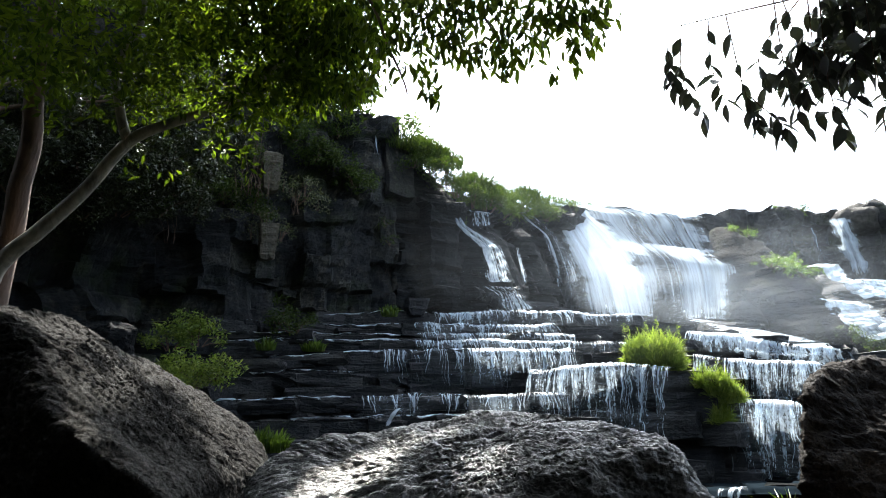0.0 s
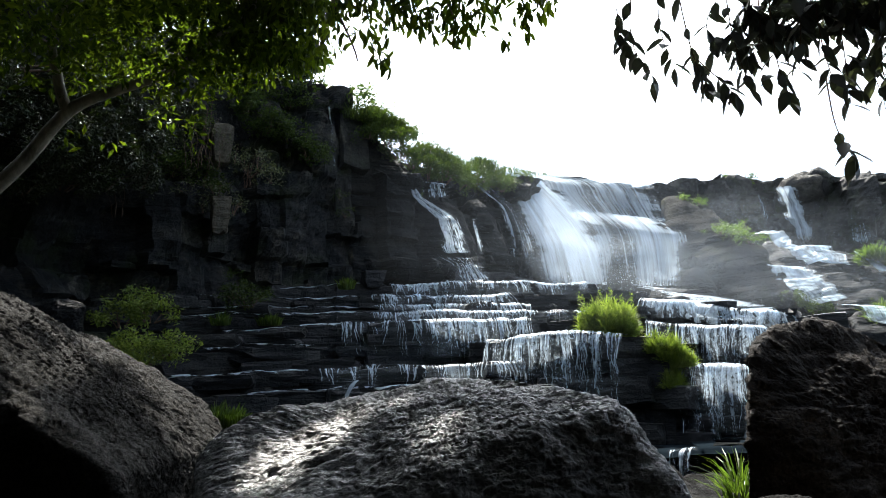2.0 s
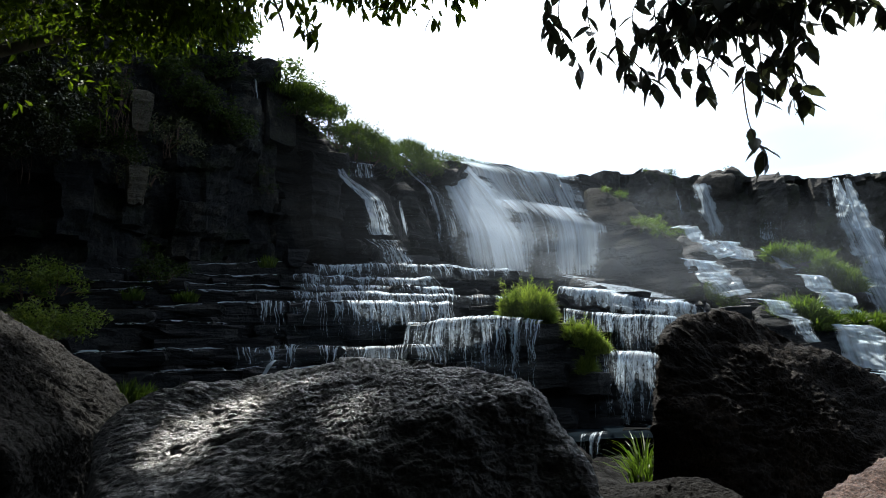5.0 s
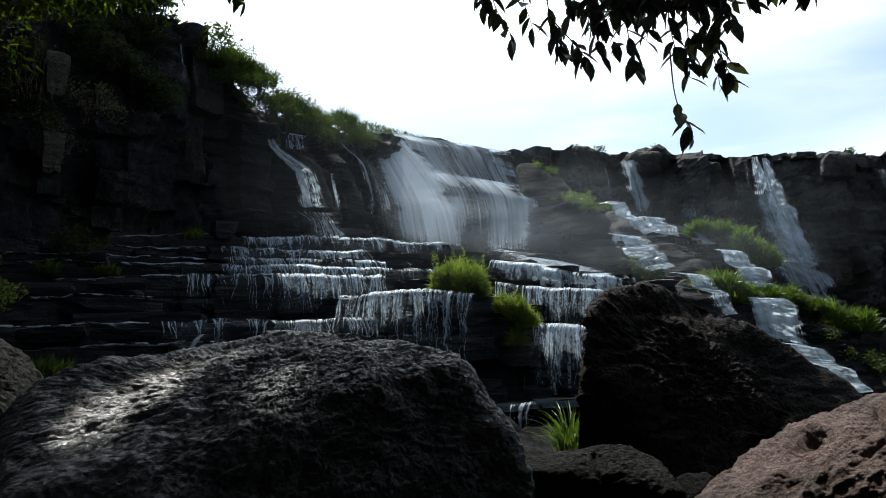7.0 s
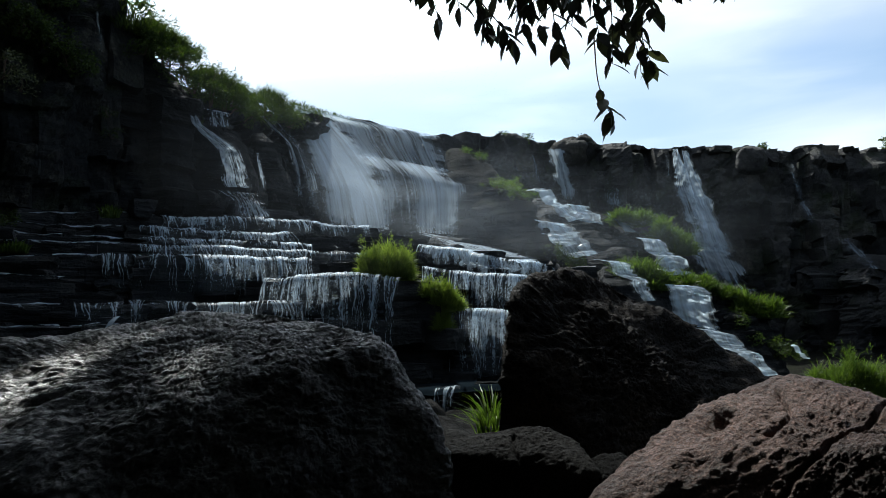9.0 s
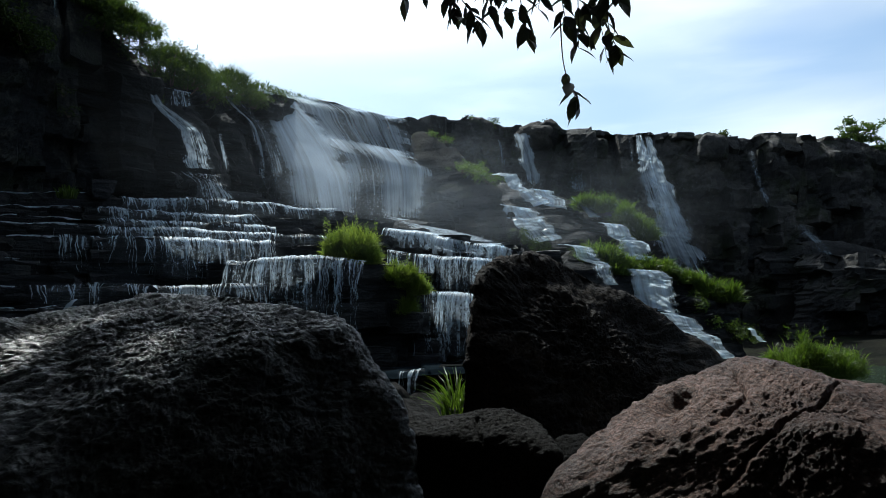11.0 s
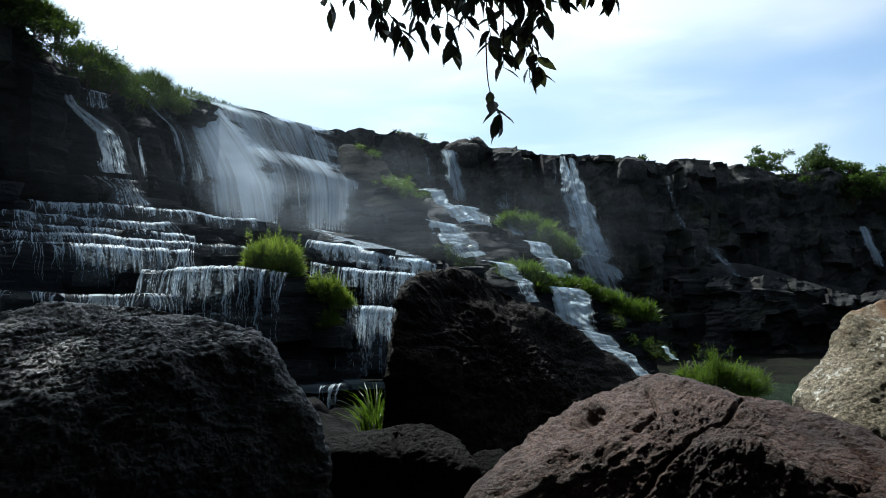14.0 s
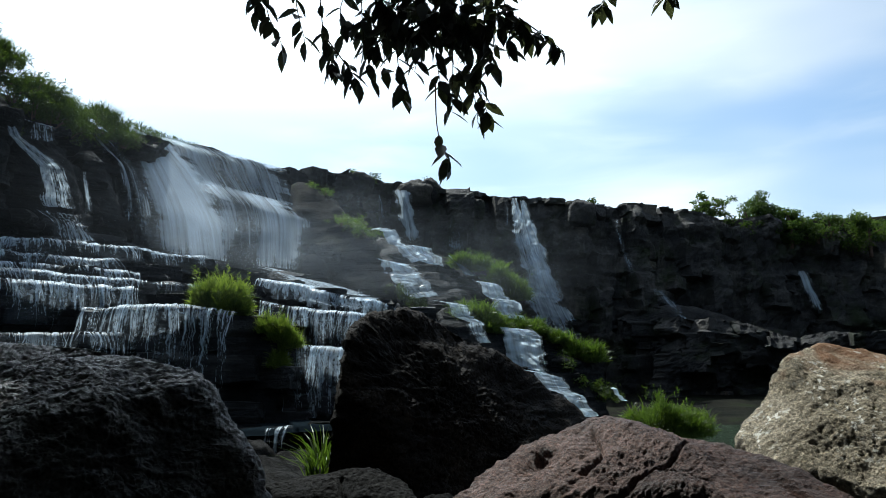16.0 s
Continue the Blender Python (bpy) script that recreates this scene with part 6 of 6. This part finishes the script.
shrub("shrub", spots([(24.18, 50.51, 17.81), (25.46, 49.88, 17.43), (29.77, 48.79, 17.41)], 0.9, 0.9), 0.2, 900, 54, "dark shrub on the far cliff's brow")
shrub("shrub", spots([(43.16, 43.61, 16.32)], 0.6, 0.9), 0.2, 400, 55, "small shrub on the far cliff's brow")
shrub("shrub", spots([(-5.86, 25.74, 6.85), (-5.33, 25.65, 6.52)], 0.7, 1.3), 0.13, 900, 56, "dark green shrub at the foot of the cliff")
shrub("shrub", spots([(-7.98, 21.14, 5.47), (-7.32, 21.59, 5.63), (-7.77, 21.86, 5.97)], 0.8, 0.8), 0.12, 2600, 57, "leafy green shrub on the dark ledges", MAT_TUSSOCK, hang=-0.2)
shrub("shrub", spots([(-7.50, 20.04, 4.47), (-6.80, 20.08, 4.19), (-6.52, 20.59, 4.52)], 0.75, 1.0), 0.12, 3200, 157, "leafy green shrub behind the sloping boulder", MAT_TUSSOCK, hang=-0.2)
shrub("shrub", spots([(-9.53, 24.19, 11.26), (-10.47, 23.14, 11.13), (-8.79, 25.32, 12.50)], 1.0, 1.3), 0.13, 3600, 58, "dark shrub clinging to the cliff")
shrub("shrub", spots([(-7.50, 26.77, 12.32), (-7.78, 26.48, 10.87), (-4.34, 28.88, 15.26), (-5.25, 28.52, 15.39)], 0.7, 0.9), 0.12, 2600, 59, "dark shrub clinging to the cliff")
shrub("shrub", spots([(-2.26, 30.02, 10.80), (-2.49, 29.90, 11.52)], 0.4, 0.6), 0.11, 300, 60, "small mossy shrub on the cliff edge")


def tree_far(spots_, leaf, count, seed, label, trunk_h, material=None, foot=-1.0):
    """A tree on the plateau: trunk, limbs and a ragged crown of many small leaves."""
    r = random.Random(seed)
    root = tagged(new("tree"), label, "tree", "trees on the plateau")
    blobs = []
    x0, y0, z0 = spots_[0][:3]
    limb("trunk", [(x0, y0, z0 + foot), (x0 + 0.1, y0, z0 + trunk_h * 0.5), (x0 - 0.1, y0 + 0.1, z0 + trunk_h)], 0.16, 0.08, MAT_BARK, root, seed=seed, sides=6)
    for x, y, z, rad, h in spots_:
        for _ in range(11):
            a, d = r.uniform(0, 6.28), rad * r.uniform(0.2, 1.0)
            s = rad * r.uniform(0.2, 0.42)
            blobs.append((x + d * math.cos(a), y + d * math.sin(a), z + h * r.uniform(0.05, 1.0) * (1 - 0.3 * d / rad), s, s, s * 0.7))
        limb("limb", [(x0, y0, z0 + trunk_h * 0.4), ((x0 + x) / 2, (y0 + y) / 2, z + h * 0.4), (x, y, z + h * 0.7)], 0.07, 0.03, MAT_BARK, root, seed=seed, sides=5)
    v, f = leaf_cloud(blobs, count, leaf, seed, 2.2, 0.2)
    part("crown", mesh_from("crown", v, f, material or MAT_SHRUB), root)
    return root


tree_far(spots([(54.58, 40.84, 16.06), (54.24, 41.78, 16.20), (55.13, 40.10, 15.83)], 1.3, 2.4), 0.24, 2200, 61, "small tree on the far cliff's brow", 1.6, MAT_PLATEAU)
tree_far(spots([(56.73, 38.51, 14.35), (57.66, 36.74, 13.65), (57.73, 37.74, 15.07)], 2.2, 3.0), 0.26, 5200, 62, "leafy green tree on the far plateau", 2, MAT_PLATEAU)
tree_far(spots([(58.36, 35.61, 13.78), (59.36, 34.72, 13.49), (58.45, 36.61, 14.95)], 1.9, 2.4), 0.26, 4200, 63, "leafy green tree on the far plateau", 2, MAT_PLATEAU)
tree_far(spots([(61.07, 33.73, 13.48), (61.84, 32.74, 13.15)], 1.8, 2.8), 0.26, 3200, 64, "leafy green tree on the far plateau", 2, MAT_PLATEAU)
tree_far(spots([(63.29, 31.65, 12.87), (64.54, 29.98, 12.97)], 2.0, 3.4), 0.26, 3600, 65, "leafy green tree on the far plateau", 2, MAT_PLATEAU)
shrub("shrub", spots([(57.26, 38.09, 13.82), (60.47, 34.40, 13.29), (62.73, 32.31, 12.68), (58.62, 36.33, 13.42)], 1.8, 1.0), 0.24, 2600, 66, "green scrub along the far cliff's brow", MAT_PLATEAU)
for k, (a, d, h) in enumerate([(-36, 25, 9), (-31, 26, 9), (-26, 27, 9), (-21, 28, 9), (-16, 29, 8), (-11.5, 30, 6), (-8, 30.5, 3)]):
    x, y = d * math.sin(radians(a)), d * math.cos(radians(a))
    tree_far([(x, y, 15.8, 2.6, h), (x + 1.5, y + 1, 15.8, 2.0, h * 0.7), (x - 1.6, y - 0.6, 15.6, 2.0, h * 0.6)], 0.24, 6500, 70 + k, "dense dark tree on the near cliff's top", 3)

def dry_stems(p, height, count, seed):
    """A bundle of thin, bare, pale stems."""
    r = random.Random(seed)
    root = tagged(new("dry_shrub"), "thin bare pale stems on the shaded cliff", "shrub")
    for k in range(count):
        x, y, z = p[0] + r.uniform(-0.25, 0.25), p[1] + r.uniform(-0.1, 0.1), p[2]
        h, lean = height * r.uniform(0.6, 1.1), r.uniform(-0.45, 0.45)
        limb("stem", [(x, y, z), (x + 0.3 * lean, y, z + 0.4 * h), (x + lean, y - 0.1, z + h)], 0.013, 0.005, MAT_BARK, root, "", 5, 0.12, seed + k, 5)


for k, (p, h) in enumerate(zip([(-7.04, 24.61, 11.25), (-6.75, 24.69, 11.48), (-6.47, 24.77, 11.19), (-9.27, 23.86, 9.33), (-5.33, 25.04, 10.61)], (2.2, 2.4, 2.0, 1.2, 1.3))):
    dry_stems(p, h, 5, 400 + 9 * k)

# ---- rock knobs on the far brow ----
for k, (p, w, h) in enumerate([((40.55, 42.26, 15.45), 1.5, 1.0), ((32.78, 46.22, 15.81), 1.1, 0.5), ((24.49, 49.92, 17.54), 1.3, 0.7), ((28.83, 48.48, 16.83), 2.0, 1.0), ((29.88, 48.54, 17.11), 1.5, 1.0)]):
    x, y, z = p
    r = random.Random(k)
    pts = [(x + w * math.cos(q) * r.uniform(0.7, 1), y + w * math.sin(q) * r.uniform(0.5, 0.8), z + h * r.uniform(-0.2, 0.5)) for q in [i * 0.7 for i in range(9)]]
    pts += [(x + 0.4 * w * r.uniform(-1, 1), y + 0.3 * w * r.uniform(-1, 1), z + h * r.uniform(0.8, 1.0)) for _ in range(3)] + [(x - w, y, z - 1.2), (x + w, y, z - 1.2), (x, y + w, z - 1.2), (x, y - w * 0.6, z - 1.2)]
    tagged(new("brow_rock", hull_mesh("brow_rock", pts, MAT_FAR, 0.22, 0.12, k, 2, fine=0.07)), "weathered rock knob on the cliff's brow", "rock", "rocks on the brow")

for k, (p, w, h, a) in enumerate((((-6.42, 25.81, 9.83), 0.72, 1.35, 20), ((-6.48, 26.11, 12.6), 0.8, 1.5, 24), ((-1.17, 29.38, 7.9), 0.95, 0.7, 25))):
    slab = rough_boxes(1, MAT_PALE if k < 2 else MAT_STEP, 60 + k)[0]
    for v in slab.vertices:
        v.co.x *= 0.85 + 0.3 * v.co.z
        v.co.x += 0.12 * v.co.z + 0.06 * noise.noise(v.co * 3)
    ob = tagged(new("pale_slab" if k < 2 else "rock", slab), "pale rock slab on the dark cliff" if k < 2 else "worn dark rock at the foot of the cliff", "rock")
    ob.matrix_basis = pose(*p, 4, -3, a) @ Matrix.Diagonal((w, 0.7, h, 1))
for k, p in enumerate([(-9.13, 25.1, 11.9), (-8.1, 25.45, 11.3), (-7.02, 25.77, 12.9), (-6.0, 26.0, 11.9), (-5.2, 26.2, 11.7), (-7.5, 25.6, 10.5), (-8.35, 25.4, 12.6), (-6.55, 25.9, 10.5)]):
    shrub("shrub", spots([p, (p[0] + 0.5, p[1] + 0.1, p[2] - 0.5)], 0.75, 0.9), 0.11, 420, 420 + k, "sparse dusty-leaved shrub on the shaded cliff", MAT_DUSTY, stems=4)

# ---- the near tree ----
# boulder spots kept sunlit: leaves between them and the sun are removed
SUNNY = [((-0.42, 2.82, 2.78), 0.17), ((-0.33, 2.95, 2.84), 0.145), ((-0.25, 3.11, 2.91), 0.128), ((-0.12, 3.25, 2.97), 0.085), ((0.12, 2.83, 2.87), 0.111), ((0.22, 2.92, 2.9), 0.085), ((-0.08, 2.72, 2.76), 0.068), ((0.02, 3.3, 3.0), 0.085), ((0.45, 3.0, 2.95), 0.06)]


def near_tree():
    root = tagged(new("tree"), "leafy tree with a reddish leaning trunk and pale limb", "tree")
    base = (-4.16, 6.36, 3.65)
    limb("trunk", [(base[0] - 0.15, base[1], 0.6), (-4.02, 6.45, 4.47), (-3.98, 6.45, 4.76), (-3.92, 6.42, 5.16), (-3.86, 6.37, 5.59), (-3.81, 6.28, 6.12), (-3.77, 6.19, 6.67), (-3.68, 6.07, 7.0), (-3.6, 5.9, 8.44), (-3.4, 5.57, 9.75)], 0.115, 0.07, MAT_BARK, root, "reddish-brown trunk", 6, 0.03, 1.0, 11)
    limb("limb", [(-4.08, 6.29, 4.04), (-3.93, 6.27, 4.49), (-3.59, 6.24, 4.79), (-3.22, 6.22, 5.14), (-2.83, 6.18, 5.61), (-2.42, 6.14, 5.77), (-1.95, 6.10, 5.91), (-1.50, 5.91, 6.12), (-1.07, 5.70, 6.38)], 0.085, 0.022, MAT_PALEBARK, root, "pale mottled limb", 6, 0.02, 2.0, 10)
    limb("limb", [(-2.84, 6.18, 5.59), (-2.93, 6.13, 5.92), (-2.95, 6.02, 6.26), (-2.75, 6.00, 6.70), (-2.70, 5.91, 7.23)], 0.05, 0.025, MAT_PALEBARK, root, "", 5, 0.02, 3.0, 8)
    limb("limb", [(-3.75, 6.15, 7.42), (-2.70, 5.80, 7.76), (-1.16, 5.07, 7.02), (-0.06, 4.50, 6.23), (0.66, 4.05, 5.73)], 0.06, 0.012, MAT_BARK, root, "", 6, 0.03, 4.0, 8)
    limb("limb", [(-1.16, 5.07, 7.02), (-0.58, 4.87, 6.26), (-0.35, 4.59, 5.58), (-0.22, 4.49, 5.19)], 0.02, 0.005, MAT_BARK, root, "", 5, 0.02, 5.0, 6)
    limb("limb", [(-0.06, 4.50, 6.23), (0.27, 4.29, 5.69), (0.43, 4.18, 5.25)], 0.014, 0.004, MAT_BARK, root, "", 5, 0.02, 6.0, 6)
    limb("limb", [(0.66, 4.05, 5.73), (0.84, 4.01, 5.42), (0.92, 3.94, 5.19)], 0.01, 0.003, MAT_BARK, root, "", 5, 0.02, 7.0, 6)
    r = random.Random(11)
    blobs = []
    # main crown, left of the falls
    for _ in range(210):
        az, el, d = r.uniform(-38, -8), r.uniform(24, 50), r.uniform(5.6, 8.6)
        if az > -19:
            if r.random() < 0.62:
                continue
            d, el = r.uniform(5.4, 7.0), r.uniform(24, 36)
        if az > -12 and el < 27:
            el += 4
        s = r.uniform(0.3, 0.6)
        x, y = d * math.sin(radians(az)), d * math.cos(radians(az))
        blobs.append((x, y, 3 + d * math.tan(radians(el)), s, s, s * 0.6))
    # sparse lower sprays
    for _ in range(14):
        az, el, d = r.uniform(-33, -14), r.uniform(18, 25), r.uniform(6.4, 8.2)
        s = r.uniform(0.1, 0.2)
        x, y = d * math.sin(radians(az)), d * math.cos(radians(az))
        blobs.append((x, y, 3 + d * math.tan(radians(el)), s, s, s * 0.6))
    v, f = leaf_cloud(blobs, 24000, 0.095, 1, 2.5, 0.3)
    part("crown", mesh_from("crown", v, f, MAT_CROWN), root, "dense crown of small green leaves")
    over = [(p[0], p[1], p[2], s, s, s * 0.8) for p, s in (
        ((-1.05, 5.60, 6.32), 0.42), ((-0.83, 5.44, 5.81), 0.34), ((-1.48, 5.71, 6.61), 0.5), ((-0.62, 5.26, 6.06), 0.36), ((-1.15, 5.68, 5.89), 0.3), ((-0.84, 5.44, 6.43), 0.4),
        ((-0.51, 4.97, 6.13), 0.34), ((-0.35, 4.69, 5.59), 0.26), ((-0.23, 4.69, 6.28), 0.45), ((-0.07, 4.50, 5.74), 0.32), ((-0.17, 4.50, 5.31), 0.2), ((-0.07, 4.50, 5.18), 0.1), ((0.24, 4.29, 5.65), 0.28),
        ((0.30, 4.29, 5.38), 0.15), ((0.08, 4.40, 5.46), 0.14), ((0.25, 4.29, 6.07), 0.36), ((0.53, 4.17, 5.52), 0.24), ((0.51, 4.17, 5.29), 0.13), ((0.78, 4.03, 5.47), 0.22), ((0.94, 3.94, 5.43), 0.16), ((0.68, 4.14, 5.96), 0.33),
        ((0.97, 3.98, 5.80), 0.26), ((0.83, 4.01, 5.25), 0.1), ((0.94, 3.94, 5.24), 0.07), ((0.69, 4.04, 5.10), 0.06), ((0.84, 4.01, 5.12), 0.05), ((-0.17, 4.50, 5.04), 0.06), ((0.40, 4.18, 5.18), 0.07), ((-0.69, 5.15, 5.61), 0.2))]
    v, f = let_sun(leaf_cloud(over, 6000, 0.085, 2, 2.8, 0.9, True), lambda x, y: True, SUNNY, 6)
    part("hanging_sprays", mesh_from("hanging_sprays", v, f, MAT_CROWN), root, "thin drooping sprays of narrow leaves")
    # unseen high crown that shades the stand, with gaps placed for set sun spots
    high, left = [], []
    for _ in range(4200):
        x, y = r.uniform(-13.0, 4.0), r.uniform(-1.0, 18.0)
        z = max(7.6, 3.9 + (0.78 if x > -0.16 * y else 0.9) * math.hypot(x, y)) + r.uniform(0, 1.8)
        s = r.uniform(0.4, 0.7)
        k = (z - 3.0) / sun_dir.z
        gx, gy = x - sun_dir.x * k, y - sun_dir.y * k
        if -2.2 < gx < 1.6 and 0.0 < gy < 6.3:
            high.append((x, y, z, s, s, s * 0.5))
        elif gx <= -1.9 and gy > -1.0:
            left.append((x, y, z, s, s, s * 0.5))

    def over_stand(x, y):
        return x < 1.5 and not (x < -1.0 and 1.0 < y < 5.0)

    def over_slope(x, y):
        if -2.3 < x < -0.9 and 0.5 < y < 5.0:
            return False
        return not (-4.4 < x < -1.7 and 4.3 < y < 9.6) or noise.noise(Vector((x * 1.4, y * 1.4, 4))) < -0.12

    v, f = let_sun(leaf_cloud(high, 30000, 0.2, 3, 2.0, 0.1), over_stand, SUNNY)
    # leaves above the view, added to block light from the left cliff
    vl, fl = let_sun(leaf_cloud(left, 36000, 0.3, 5, 2.0, 0.1), over_slope, ())
    part("shading_left_crown", mesh_from("shading_left_crown", vl, fl, MAT_CROWN), root, "unseen upper leaves added to shade the left cliff")
    # leaves overhead and behind, out of view, added to darken the boulders' fronts
    rear = []
    for _ in range(420):
        x, y = r.uniform(-10, 11), r.uniform(-10, 4.6)
        rear.append((x, y, 8.6 + 0.2 * abs(y) + r.uniform(-0.6, 2.0), 0.8, 0.8, 0.4))
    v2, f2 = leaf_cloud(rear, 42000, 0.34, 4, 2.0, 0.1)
    part("shading_rear_crown", mesh_from("shading_rear_crown", v2, f2, MAT_SHADELEAF), root, "unseen canopy added to block sky light")
    part("high_crown", mesh_from("high_crown", v, f, MAT_CROWN), root, "high leafy crown overhead")
    return root


near_tree()
# foliage placed to block sky light from the left cliff; its trunk is out of view
tree_far([(-14.5, 15.5, 8.5, 2.4, 6.5), (-11.2, 17.6, 9.0, 2.0, 5.6), (-9.2, 19.6, 9.4, 1.7, 4.8), (-7.9, 20.8, 10.0, 1.6, 4.4), (-6.7, 21.8, 11.4, 1.4, 3.8)], 0.15, 36000, 260, "leafy tree placed to shade the left cliff", 3.0, MAT_SHADELEAF, -6.0)
# unseen trees added behind the stand to block sky light
for k in range(11):
    a = radians(98 + 180 * k / 10)
    d = 9.5 + 2.5 * (k % 2)
    x, y = d * math.sin(a), d * math.cos(a)
    tree_far([(x, y, 3.5, 3.6, 19), (x + 1.5, y - 1, 2.5, 3.4, 9), (x - 1.5, y + 1, 8.0, 3.6, 16), (x, y, 2.0, 3.0, 4)], 0.62, 11000, 170 + k, "unseen tree added to block sky light", 12, MAT_SHADELEAF)


# ---- the hanging branch ----
def leaf_blade():
    rows = [(0.0, 0.03), (0.18, 0.15), (0.45, 0.21), (0.72, 0.14), (1.0, 0.0)]
    verts, faces = [], []
    for t, w in rows:
        verts += [(-w, t, 0.05 * w * 6 - 0.12 * t * t), (0, t, -0.12 * t * t), (w, t, 0.05 * w * 6 - 0.12 * t * t)]
    for i in range(len(rows) - 1):
        a = i * 3
        faces += [(a, a + 1, a + 4, a + 3), (a + 1, a + 2, a + 5, a + 4)]
    return mesh_from("leaf", verts, faces, MAT_DARKLEAF, True)


def hanging_branch():
    root = tagged(new("hanging_branch"), "overhanging branch of dark pointed leaves against the sky", "branch")
    r = random.Random(5)
    blade = leaf_blade()
    limb("stem", [(2.76, 1.33, 5.24), (2.21, 1.84, 4.74), (1.61, 2.25, 4.55), (0.99, 2.67, 4.59)], 0.012, 0.0018, MAT_BARK, root, "", 6, 0.01, 1.0, 7)
    twigs = [
        [(0.99, 2.67, 4.59), (0.97, 2.66, 4.35), (1.03, 2.62, 4.17)], [(1.09, 2.64, 4.60), (1.07, 2.62, 4.38), (1.10, 2.59, 4.20)], [(0.93, 2.69, 4.51), (0.94, 2.69, 4.33)],
        [(1.14, 2.59, 4.59), (1.16, 2.54, 4.23), (1.19, 2.51, 4.07)], [(1.17, 2.54, 4.21), (1.22, 2.49, 4.11), (1.27, 2.47, 4.03)], [(1.29, 2.50, 4.59), (1.28, 2.47, 4.28), (1.30, 2.43, 4.04)],
        [(1.39, 2.44, 4.59), (1.36, 2.41, 4.25), (1.31, 2.43, 4.15)], [(1.40, 2.38, 4.55), (1.37, 2.35, 4.14), (1.39, 2.33, 3.94)], [(1.48, 2.34, 4.55), (1.44, 2.30, 4.22), (1.42, 2.31, 4.05)],
        [(1.52, 2.31, 4.55), (1.48, 2.25, 4.15), (1.49, 2.23, 3.96)], [(1.47, 2.24, 3.99), (1.47, 2.23, 3.81), (1.50, 2.20, 3.67)], [(1.57, 2.28, 4.55), (1.54, 2.24, 4.11), (1.53, 2.23, 3.89)],
        [(1.63, 2.24, 4.55), (1.58, 2.21, 4.16), (1.61, 2.18, 3.85)], [(1.67, 2.23, 4.56), (1.66, 2.19, 4.21), (1.67, 2.16, 4.05)], [(1.66, 2.19, 4.21), (1.63, 2.19, 4.00), (1.65, 2.16, 3.86)],
        [(1.74, 2.21, 4.58), (1.73, 2.16, 4.31), (1.75, 2.15, 4.15)], [(1.73, 2.16, 4.33), (1.78, 2.13, 4.26), (1.82, 2.09, 4.19)], [(1.77, 2.13, 4.28), (1.84, 2.07, 4.20), (1.89, 2.02, 4.13)],
        [(1.39, 2.50, 4.59), (1.25, 2.57, 4.41), (1.25, 2.57, 4.26)], [(1.64, 2.30, 4.56), (1.55, 2.36, 4.37), (1.48, 2.38, 4.22)], [(2.12, 1.94, 4.70), (2.07, 1.96, 4.41), (2.04, 1.96, 4.32)],
        [(2.28, 1.82, 4.74), (2.27, 1.82, 4.40), (2.26, 1.83, 4.37)], [(1.35, 2.54, 4.62), (1.37, 2.51, 4.41), (1.40, 2.47, 4.24)], [(1.61, 2.37, 4.61), (1.66, 2.34, 4.37), (1.65, 2.34, 4.23)]]
    count = 0
    for k, tw in enumerate(twigs):
        line = bent(tw, 8, 0.008, k)
        v, f = tube(line, [0.0028 - 0.0018 * i / len(line) for i in range(len(line))], 5)
        twig = part("twig", mesh_from("twig", v, f, MAT_BARK, True), root)
        n = 9 if k in (0, 1, 2, 10, 17, 18, 20, 21) else 13
        if k == 10:
            line = line[len(line) // 2:]
        for i in range(n):
            if count >= 298:
                break
            q = line[min(len(line) - 1, int((0.15 + 0.85 * (i / (n - 1)) ** 0.55) * (len(line) - 1)))]
            size = r.uniform(0.066, 0.1)
            ob = part("leaf", blade, twig)
            yaw, droop = 137.5 * i + r.uniform(-30, 30), -r.uniform(28, 82)
            ob.matrix_basis = Matrix.Translation(q) @ pose(0, 0, 0, 0, 0, yaw) @ pose(0, 0, 0, droop, r.uniform(-25, 25), 0) @ Matrix.Diagonal((size * r.uniform(0.95, 1.25), size, size, 1))
            count += 1
    mass = [(p[0], p[1], p[2], s_, s_, s_ * 0.7) for p, s_ in (
        ((1.30, 2.50, 4.27), 0.08), ((1.38, 2.46, 4.35), 0.09), ((1.46, 2.39, 4.27), 0.09), ((1.56, 2.31, 4.28), 0.11), ((1.65, 2.25, 4.23), 0.11), ((1.73, 2.19, 4.30), 0.08),
        ((1.51, 2.39, 4.49), 0.15), ((1.71, 2.25, 4.51), 0.15), ((1.90, 2.15, 4.62), 0.12), ((1.61, 2.23, 4.06), 0.05), ((1.36, 2.38, 4.08), 0.04))]
    v, f = leaf_cloud(mass, 620, 0.082, 9, 2.2, 0.75, True)
    tagged(part("foliage", mesh_from("foliage", v, f, MAT_DARKLEAF), root), kind="stuff")
    return root


hanging_branch()
